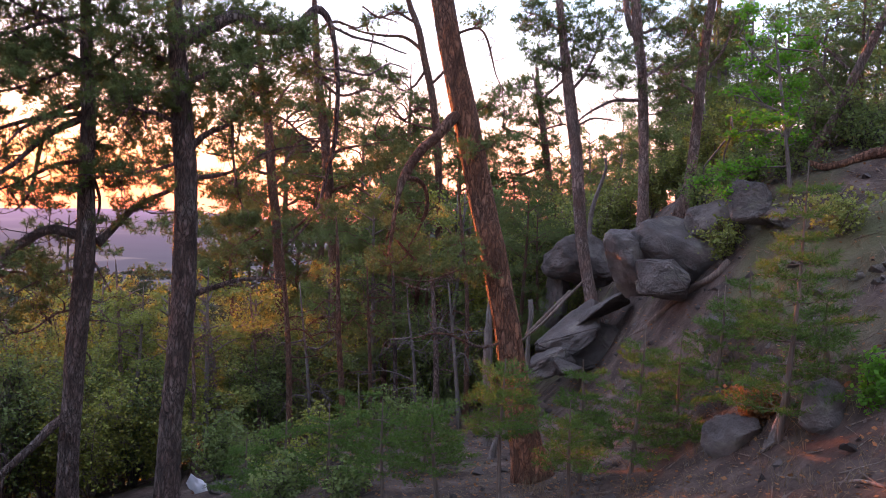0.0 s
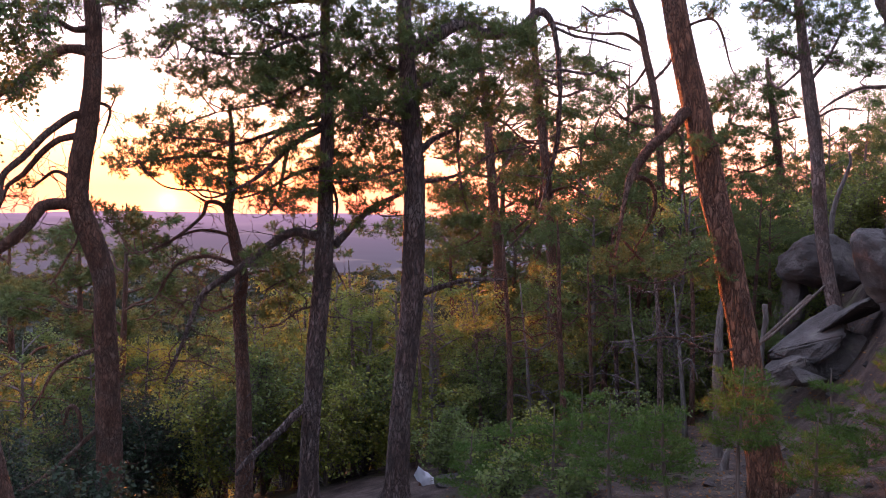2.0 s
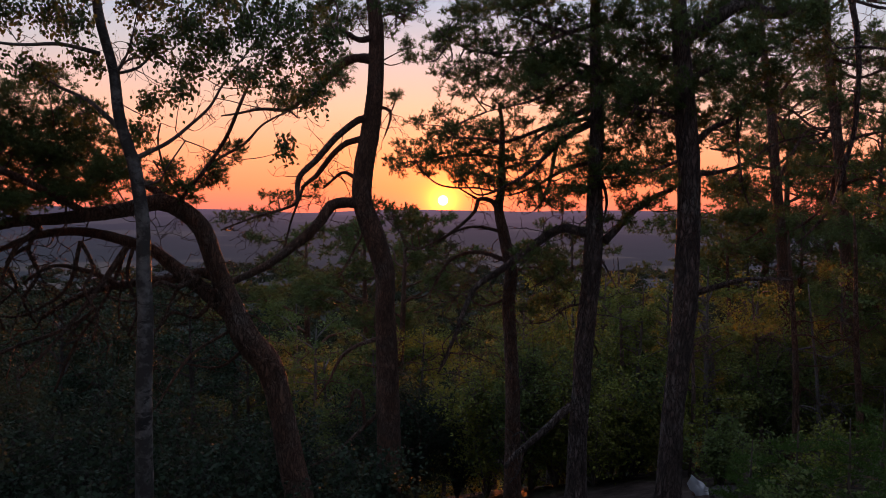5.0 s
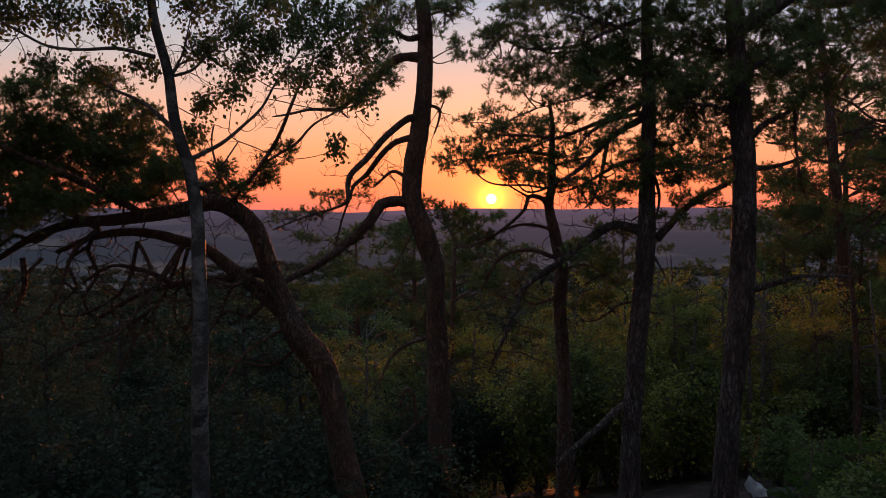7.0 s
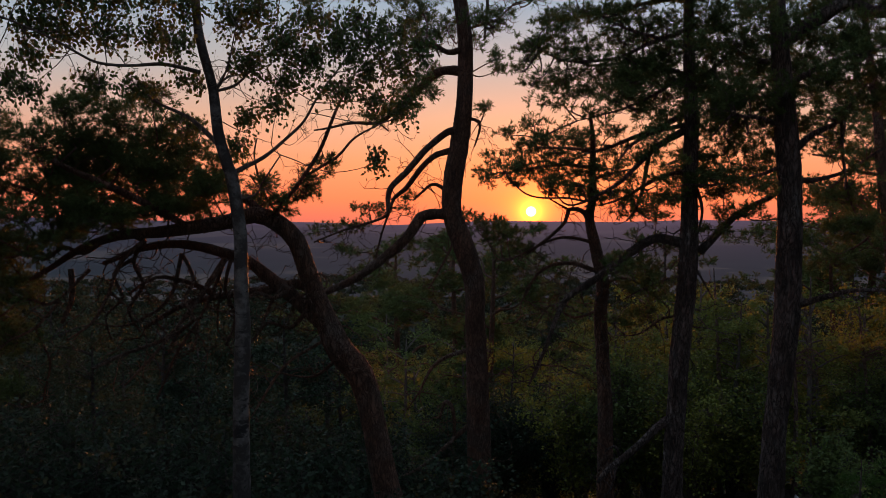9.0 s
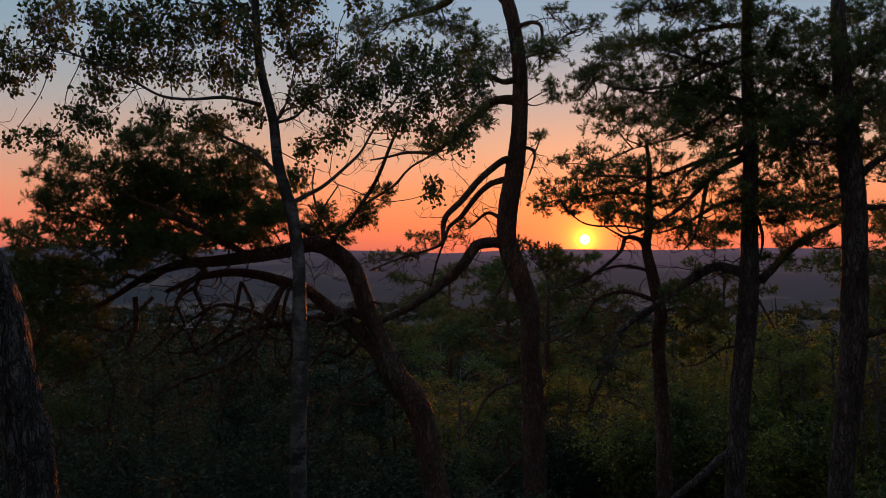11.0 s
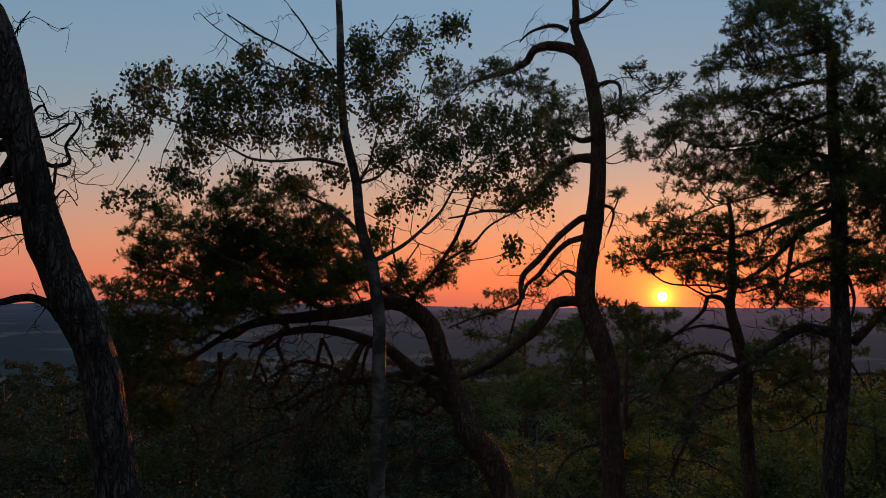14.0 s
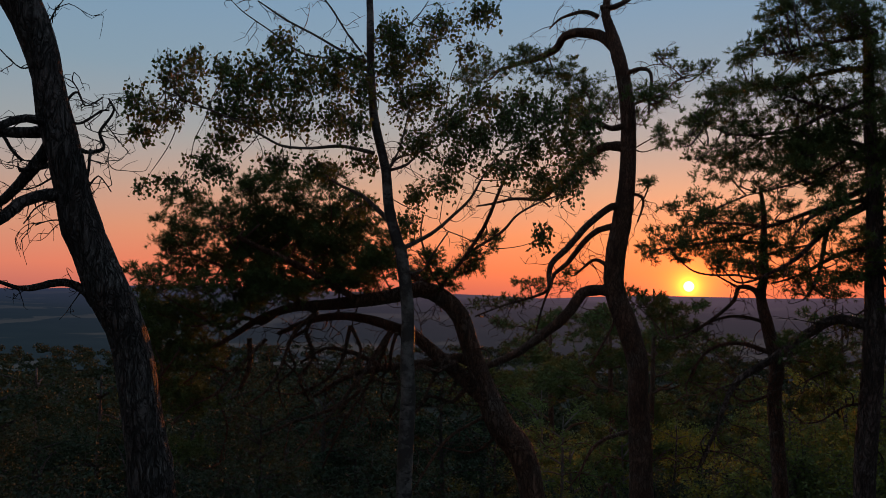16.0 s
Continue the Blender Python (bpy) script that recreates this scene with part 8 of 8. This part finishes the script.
crown_pads(tree, [(-1.085, -0.522, 6.326, 0.643, 0.288), (-1.748, 0.287, 6.213, 0.546, 0.257), (-0.773, -0.082, 5.936, 0.643, 0.319), (-1.562, 0.227, 5.647, 0.643, 0.288), (-0.768, 0.567, 5.453, 0.707, 0.257), (-0.206, 0.048, 5.721, 0.482, 0.257), (-1.532, -0.034, 4.978, 0.546, 0.195), (-0.568, -0.514, 4.795, 0.578, 0.195), (-1.481, -0.316, 4.166, 0.643, 0.165), (-0.553, -0.004, 4.209, 0.546, 0.165)])
crown_pads(tree, [(-1.487, 0.174, 3.549, 0.643, 0.165), (-0.375, 0.365, 3.592, 0.482, 0.165)])
grow(tree)

tree = broadleaf((4.85, 11.06, 2.59), -22.7, 'slanting grey trunk on the crest with light green leaves',
    [(0, 0, 0, 0.08), (0.051, 0, 0.124, 0.069), (0.306, 0.003, 0.567, 0.061), (0.479, -0.006, 1.04, 0.061), (0.683, -0.014, 1.514, 0.058), (0.866, -0.022, 1.977, 0.053), (1.008, -0.031, 2.522, 0.042)], bark='pale', leafcol='deep')
limb(tree, [(0.397, -0.006, 1.153, 0.024), (0.192, 0.003, 1.379, 0.016), (-0.024, 0.001, 1.605, 0.012)])
limb(tree, [(0.285, 0.003, 0.793, 0.021), (-0.003, 0.001, 1.173, 0.016), (-0.197, 0, 1.101, 0.012)])
limb(tree, [(0.061, 0.001, 0.247, 0.032), (0.03, 0.001, 0.474, 0.024), (0.08, 0.001, 0.659, 0.016)])
crown_pads(tree, [(0.225, -0.509, 1.698, 0.482, 0.237), (-0.009, 0.343, 1.606, 0.321, 0.237), (0.558, -0.085, 1.843, 0.321, 0.237), (0.81, 0.248, 1.257, 0.321, 0.319), (-0.171, 0.573, 2.048, 0.401, 0.195), (-0.444, 0.039, 1.862, 0.289, 0.175)])
grow(tree)

tree = broadleaf((4.28, 10.20, 2.00), -21.8, 'young beech with bright green layered leaves',
    [(0, 0, 0, 0.026), (-0.084, 0, 0.719, 0.023), (-0.177, 0, 1.398, 0.019), (-0.281, 0, 2.015, 0.011), (-0.487, -0.011, 2.293, 0.007)], bark='grey', leafcol='bright', dens=2.0)
limb(tree, [(-0.125, 0, 1.059, 0.022), (-0.433, -0.012, 1.202, 0.014), (-0.7, -0.024, 1.274, 0.007)])
limb(tree, [(-0.104, 0, 0.781, 0.022), (-0.422, -0.012, 0.852, 0.014), (-0.709, -0.024, 0.79, 0.007)])
limb(tree, [(-0.198, 0, 1.532, 0.019), (-0.465, -0.012, 1.747, 0.011), (-0.671, -0.023, 2.025, 0.007)])
limb(tree, [(-0.084, 0, 0.719, 0.019), (0.069, 0.002, 1.193, 0.011)])
crown_pads(tree, [(-0.564, -0.484, 2.189, 0.162, 0.195), (-0.513, 0.299, 2.015, 0.221, 0.113), (-0.589, -0.083, 1.665, 0.25, 0.103), (-0.39, 0.24, 1.583, 0.265, 0.103), (-0.663, 0.509, 1.418, 0.265, 0.093), (-0.31, 0.039, 1.274, 0.294, 0.113), (-0.556, -0.013, 1.027, 0.265, 0.093), (-0.234, -0.473, 0.934, 0.294, 0.113), (-0.671, -0.275, 0.79, 0.191, 0.082), (-0.35, -0.012, 0.75, 0.294, 0.103)])
crown_pads(tree, [(-0.145, 0.201, 1.769, 0.191, 0.195), (-0.001, 0.172, 1.419, 0.191, 0.195), (-0.054, 0.011, 1.059, 0.191, 0.195), (0.034, 0.423, 0.792, 0.221, 0.134), (-0.214, -0.351, 2.005, 0.162, 0.144), (0.113, 0.394, 1.934, 0.221, 0.216), (-0.408, 0.269, 0.462, 0.294, 0.103), (-0.737, 0.156, 0.379, 0.294, 0.134), (-1.03, 0.485, 0.255, 0.25, 0.103), (-0.639, -0.295, 0.08, 0.294, 0.103)])
grow(tree)

tree = pine((-4.17, 15.98, -3.20), 14.9, 'leaning bare young trunk over the slope',
    [(0, 0, 0, 0.139), (0.205, -0.001, -0.142, 0.127), (0.099, 0, 0.897, 0.113), (-0.101, 0.003, 2.203, 0.095), (-0.207, 0.005, 3.056, 0.072), (-0.282, 0.006, 3.807, 0.044)], bark='grey')
limb(tree, [(-0.102, 0.003, 2.419, 0.022), (-0.289, 0.005, 2.84, 0.016)])
limb(tree, [(0.12, 0, 0.681, 0.022), (0.324, -0.001, 1.114, 0.016)])
crown_pads(tree, [(-0.254, -0.504, 3.734, 0.221, 0.154), (-0.02, 0.343, 3.243, 0.177, 0.113)])
grow(tree)

tree = pine((2.76, 15.27, -0.49), -9.6, 'bent dead sapling by the boulders',
    [(0, 0, 0, 0.057), (0.007, 0.002, 1.573, 0.046), (0.016, 0.003, 2.293, 0.046), (0.138, 0.004, 2.756, 0.036), (0.251, 0.005, 3.116, 0.026), (0.22, 0.005, 3.312, 0.021)], bark='grey')
grow(tree)

tree = pine((-5.37, 14.60, -3.28), 20.3, 'slim bare trunk among the undergrowth',
    [(0, 0, 0, 0.058), (-0.012, 0.001, 1.233, 0.048), (-0.054, 0.002, 2.344, 0.038), (-0.117, 0.003, 3.444, 0.024), (-0.159, 0.004, 4.031, 0.01)], bark='pale')
limb(tree, [(-0.075, 0.002, 2.405, 0.021), (0.152, 0.001, 2.354, 0.015), (0.368, -0.001, 2.097, 0.01)])
limb(tree, [(-0.107, 0.003, 3.177, 0.021), (0.12, 0.002, 3.156, 0.015), (0.325, 0.001, 3.229, 0.01)])
limb(tree, [(-0.085, 0.002, 2.683, 0.021), (0.1, 0.001, 2.807, 0.015), (0.285, 0, 2.498, 0.01)])
limb(tree, [(-0.054, 0.002, 2.045, 0.021), (0.172, 0.001, 2.117, 0.015), (0.409, -0.011, 1.758, 0.01)])
limb(tree, [(-0.106, 0.003, 3.043, 0.021), (-0.24, 0.003, 2.991, 0.015), (-0.405, 0.004, 3.176, 0.01)])
grow(tree)

tree = pine((-3.94, 13.96, -2.80), 15.9, 'slim bare trunk among the undergrowth',
    [(0, 0, 0, 0.055), (-0.002, 0.001, 0.512, 0.045), (-0.005, 0.002, 1.417, 0.036), (-0.049, 0.003, 2.312, 0.022), (-0.062, 0.003, 2.878, 0.009)], bark='pale')
limb(tree, [(-0.049, 0.003, 2.148, 0.02), (0.126, 0.001, 2.261, 0.014), (0.312, 0, 2.077, 0.009)])
limb(tree, [(-0.049, 0.003, 2.23, 0.02), (0.085, 0.002, 2.2, 0.014), (0.219, 0, 2.046, 0.009)])
limb(tree, [(-0.049, 0.003, 2.261, 0.02), (0.187, 0.001, 2.385, 0.014), (0.435, -0.011, 2.18, 0.009)])
limb(tree, [(-0.049, 0.003, 2.086, 0.02), (0.157, 0.001, 2.117, 0.014), (0.353, -0.001, 1.912, 0.009)])
limb(tree, [(-0.026, 0.002, 1.417, 0.02), (-0.273, 0.004, 1.571, 0.014), (-0.52, -0.004, 1.467, 0.009)])
grow(tree)

tree = pine((-2.41, 14.31, -2.44), 9.8, 'slim bare trunk among the undergrowth',
    [(0, 0, 0, 0.078), (-0.001, 0, 0.297, 0.065), (-0.046, 0.001, 1.758, 0.051), (-0.173, 0.002, 3.198, 0.032), (-0.216, 0.003, 3.764, 0.009)], bark='red')
limb(tree, [(-0.163, 0.002, 3.116, 0.02), (-0.358, 0.003, 3.105, 0.014), (-0.595, -0.005, 3.217, 0.009)])
limb(tree, [(-0.119, 0.002, 2.272, 0.02), (0.035, 0.001, 2.324, 0.014), (0.179, 0, 2.294, 0.009)])
limb(tree, [(-0.109, 0.002, 2.077, 0.02), (0.159, 0, 2.108, 0.014), (0.417, -0.011, 1.872, 0.009)])
limb(tree, [(-0.087, 0.001, 1.665, 0.02), (0.181, 0, 1.625, 0.014), (0.438, -0.012, 1.677, 0.009)])
limb(tree, [(-0.055, 0.001, 1.131, 0.02), (0.14, 0, 1.265, 0.014), (0.357, -0.001, 0.967, 0.009)])
grow(tree)

tree = pine((-1.40, 13.43, -2.06), 6.3, 'slim bare trunk among the undergrowth',
    [(0, 0, 0, 0.067), (-0.012, 0.001, 0.552, 0.056), (-0.108, 0.002, 1.869, 0.044), (-0.162, 0.004, 3.175, 0.027), (-0.205, 0.004, 3.71, 0.009)], bark='red')
limb(tree, [(-0.055, 0.001, 1.221, 0.019), (-0.271, 0.002, 1.169, 0.013), (-0.476, -0.007, 1.035, 0.009)])
limb(tree, [(-0.098, 0.002, 2.013, 0.019), (0.046, 0.002, 1.972, 0.013), (0.18, 0.001, 2.137, 0.009)])
limb(tree, [(-0.087, 0.002, 1.828, 0.019), (-0.334, 0.003, 1.848, 0.013), (-0.591, -0.006, 1.754, 0.009)])
limb(tree, [(-0.109, 0.002, 2.229, 0.019), (-0.315, 0.003, 2.362, 0.013), (-0.51, -0.006, 2.187, 0.009)])
limb(tree, [(-0.098, 0.002, 2.054, 0.019), (-0.355, 0.003, 2.084, 0.013), (-0.602, -0.006, 1.898, 0.009)])
grow(tree)

tree = pine((-1.02, 14.46, -2.09), 4.4, 'slim bare trunk among the undergrowth',
    [(0, 0, 0, 0.053), (-0.011, 0.001, 0.196, 0.045), (-0.064, 0.003, 1.296, 0.035), (-0.128, 0.005, 2.387, 0.022), (-0.16, 0.006, 2.973, 0.009)], bark='red')
limb(tree, [(-0.107, 0.004, 2.047, 0.02), (0.037, 0.004, 2.119, 0.014), (0.161, 0.003, 2.068, 0.009)])
limb(tree, [(-0.043, 0.002, 0.844, 0.02), (0.142, 0.001, 0.937, 0.014), (0.348, 0, 0.731, 0.009)])
limb(tree, [(-0.096, 0.004, 1.913, 0.02), (0.038, 0.004, 1.873, 0.014), (0.161, 0.003, 1.955, 0.009)])
limb(tree, [(-0.118, 0.005, 2.335, 0.02), (0.129, 0.004, 2.346, 0.014), (0.356, 0.003, 2.346, 0.009)])
limb(tree, [(-0.054, 0.002, 1.039, 0.02), (-0.228, 0.003, 1.059, 0.014), (-0.403, -0.006, 1.028, 0.009)])
grow(tree)

tree = pine((-0.62, 14.98, -2.05), 2.7, 'slim bare trunk among the undergrowth',
    [(0, 0, 0, 0.056), (-0.011, 0.001, 0.303, 0.046), (-0.075, 0.003, 1.569, 0.036), (-0.139, 0.006, 2.823, 0.023), (-0.182, 0.007, 3.43, 0.01)], bark='old')
limb(tree, [(-0.118, 0.005, 2.402, 0.021), (-0.396, 0.006, 2.484, 0.015), (-0.683, -0.004, 2.144, 0.01)])
limb(tree, [(-0.096, 0.004, 1.887, 0.021), (0.089, 0.003, 1.867, 0.015), (0.254, 0.003, 1.806, 0.01)])
limb(tree, [(-0.107, 0.005, 2.258, 0.021), (-0.334, 0.006, 2.401, 0.015), (-0.56, -0.004, 2.288, 0.01)])
limb(tree, [(-0.064, 0.003, 1.363, 0.021), (-0.209, 0.003, 1.465, 0.015), (-0.342, 0.003, 1.157, 0.01)])
limb(tree, [(-0.097, 0.004, 2.011, 0.021), (0.078, 0.004, 1.98, 0.015), (0.243, 0.003, 1.991, 0.01)])
grow(tree)

tree = pine((0.09, 14.00, -1.86), 0.0, 'slim bare trunk among the undergrowth',
    [(0, 0, 0, 0.069), (0, 0, 0.164, 0.058), (-0.044, 0.003, 1.399, 0.045), (-0.159, 0.005, 2.623, 0.028), (-0.211, 0.006, 3.188, 0.009)], bark='pale')
limb(tree, [(-0.148, 0.004, 2.324, 0.019), (-0.374, 0.005, 2.334, 0.014), (-0.632, -0.004, 2.416, 0.009)])
limb(tree, [(-0.053, 0.002, 0.946, 0.019), (0.142, 0.001, 0.977, 0.014), (0.358, 0.001, 0.916, 0.009)])
limb(tree, [(-0.148, 0.004, 2.345, 0.019), (0.058, 0.004, 2.386, 0.014), (0.233, 0.003, 2.273, 0.009)])
limb(tree, [(-0.095, 0.003, 1.542, 0.019), (0.059, 0.002, 1.491, 0.014), (0.192, 0.002, 1.708, 0.009)])
limb(tree, [(-0.148, 0.004, 2.407, 0.019), (0.088, 0.004, 2.561, 0.014), (0.304, 0.003, 2.469, 0.009)])
grow(tree)

tree = pine((0.47, 13.50, -1.77), -1.5, 'slim bare trunk among the undergrowth',
    [(0, 0, 0, 0.042), (-0.074, 0.002, 0.824, 0.033), (-0.189, 0.004, 1.852, 0.021), (-0.251, 0.005, 2.387, 0.009)], bark='grey')
limb(tree, [(-0.157, 0.003, 1.471, 0.019), (0.079, 0.003, 1.606, 0.013), (0.275, 0.002, 1.606, 0.009)])
limb(tree, [(-0.168, 0.003, 1.626, 0.019), (0.007, 0.003, 1.626, 0.013), (0.152, 0.002, 1.379, 0.009)])
limb(tree, [(-0.157, 0.003, 1.543, 0.019), (-0.374, 0.004, 1.667, 0.013), (-0.631, -0.006, 1.522, 0.009)])
limb(tree, [(-0.052, 0.001, 0.33, 0.019), (-0.217, 0.001, 0.329, 0.013), (-0.361, 0.002, 0.35, 0.009)])
limb(tree, [(-0.126, 0.002, 1.122, 0.019), (0.018, 0.002, 1.256, 0.013), (0.152, 0.001, 0.906, 0.009)])
grow(tree)

tree = pine((0.62, 14.99, -1.94), -1.9, 'slim bare trunk among the undergrowth',
    [(0, 0, 0, 0.055), (-0.012, 0.002, 0.944, 0.046), (-0.056, 0.004, 2.301, 0.036), (-0.212, 0.006, 3.659, 0.023), (-0.275, 0.007, 4.256, 0.01)], bark='red')
limb(tree, [(-0.139, 0.005, 2.723, 0.021), (-0.313, 0.005, 2.702, 0.015), (-0.499, -0.005, 2.681, 0.01)])
limb(tree, [(-0.181, 0.006, 3.289, 0.021), (-0.314, 0.006, 3.278, 0.015), (-0.479, -0.004, 3.422, 0.01)])
limb(tree, [(-0.075, 0.003, 1.88, 0.021), (-0.312, 0.004, 1.941, 0.015), (-0.518, -0.006, 1.766, 0.01)])
limb(tree, [(-0.17, 0.005, 3.165, 0.021), (-0.314, 0.006, 3.217, 0.015), (-0.479, -0.004, 3.062, 0.01)])
limb(tree, [(-0.128, 0.004, 2.589, 0.021), (-0.396, 0.005, 2.692, 0.015), (-0.663, -0.005, 2.29, 0.01)])
grow(tree)

tree = pine((-2.13, 14.85, -2.44), 8.5, 'slim bare trunk among the undergrowth',
    [(0, 0, 0, 0.043), (-0.011, 0, 0.276, 0.036), (-0.075, 0.002, 1.284, 0.029), (-0.191, 0.003, 2.281, 0.017), (-0.254, 0.004, 2.878, 0.01)], bark='grey')
limb(tree, [(-0.054, 0.001, 0.831, 0.021), (-0.301, 0.002, 0.871, 0.015), (-0.506, -0.007, 0.603, 0.01)])
limb(tree, [(-0.064, 0.001, 0.882, 0.021), (0.141, 0, 0.955, 0.015), (0.389, -0.001, 0.77, 0.01)])
limb(tree, [(-0.075, 0.002, 1.068, 0.021), (0.11, 0.001, 1.037, 0.015), (0.317, -0.001, 0.77, 0.01)])
limb(tree, [(-0.149, 0.003, 1.87, 0.021), (-0.334, 0.004, 1.818, 0.015), (-0.55, -0.005, 1.797, 0.01)])
limb(tree, [(-0.138, 0.002, 1.757, 0.021), (0.119, 0.001, 1.706, 0.015), (0.355, 0, 1.902, 0.01)])
grow(tree)

tree = pine((-3.09, 15.20, -2.76), 11.7, 'slim bare trunk among the undergrowth',
    [(0, 0, 0, 0.051), (-0.001, 0, 0.155, 0.043), (-0.065, 0.001, 1.337, 0.034), (-0.192, 0.003, 2.52, 0.021), (-0.255, 0.003, 3.127, 0.01)], bark='pale')
limb(tree, [(-0.16, 0.002, 2.098, 0.021), (0.076, 0.001, 2.192, 0.015), (0.283, -0.001, 2.028, 0.01)])
limb(tree, [(-0.086, 0.001, 1.183, 0.021), (0.151, 0, 1.142, 0.015), (0.408, -0.012, 1.092, 0.01)])
limb(tree, [(-0.107, 0.002, 1.502, 0.021), (-0.385, 0.003, 1.532, 0.015), (-0.673, -0.005, 1.665, 0.01)])
limb(tree, [(-0.16, 0.002, 2.15, 0.021), (0.025, 0.001, 2.243, 0.015), (0.169, 0, 2.326, 0.01)])
limb(tree, [(-0.15, 0.002, 2.047, 0.021), (0.128, 0, 2.151, 0.015), (0.375, -0.001, 2.028, 0.01)])
grow(tree)

tree = pine((-0.25, 14.00, -1.87), 1.4, 'slim bare trunk among the undergrowth',
    [(0, 0, 0, 0.04), (-0.011, 0.001, 0.222, 0.034), (-0.053, 0.002, 1.044, 0.027), (-0.168, 0.004, 1.877, 0.016), (-0.22, 0.005, 2.433, 0.009)], bark='grey')
limb(tree, [(-0.042, 0.001, 0.643, 0.019), (-0.228, 0.002, 0.663, 0.014), (-0.382, 0.002, 0.601, 0.009)])
limb(tree, [(-0.115, 0.003, 1.332, 0.019), (0.059, 0.002, 1.292, 0.014), (0.193, 0.002, 1.456, 0.009)])
limb(tree, [(-0.063, 0.002, 0.787, 0.019), (-0.31, 0.003, 0.9, 0.014), (-0.537, -0.006, 0.941, 0.009)])
limb(tree, [(-0.115, 0.003, 1.353, 0.019), (-0.219, 0.003, 1.456, 0.014), (-0.342, 0.003, 1.301, 0.009)])
limb(tree, [(-0.126, 0.003, 1.518, 0.019), (-0.311, 0.004, 1.476, 0.014), (-0.517, -0.006, 1.486, 0.009)])
grow(tree)
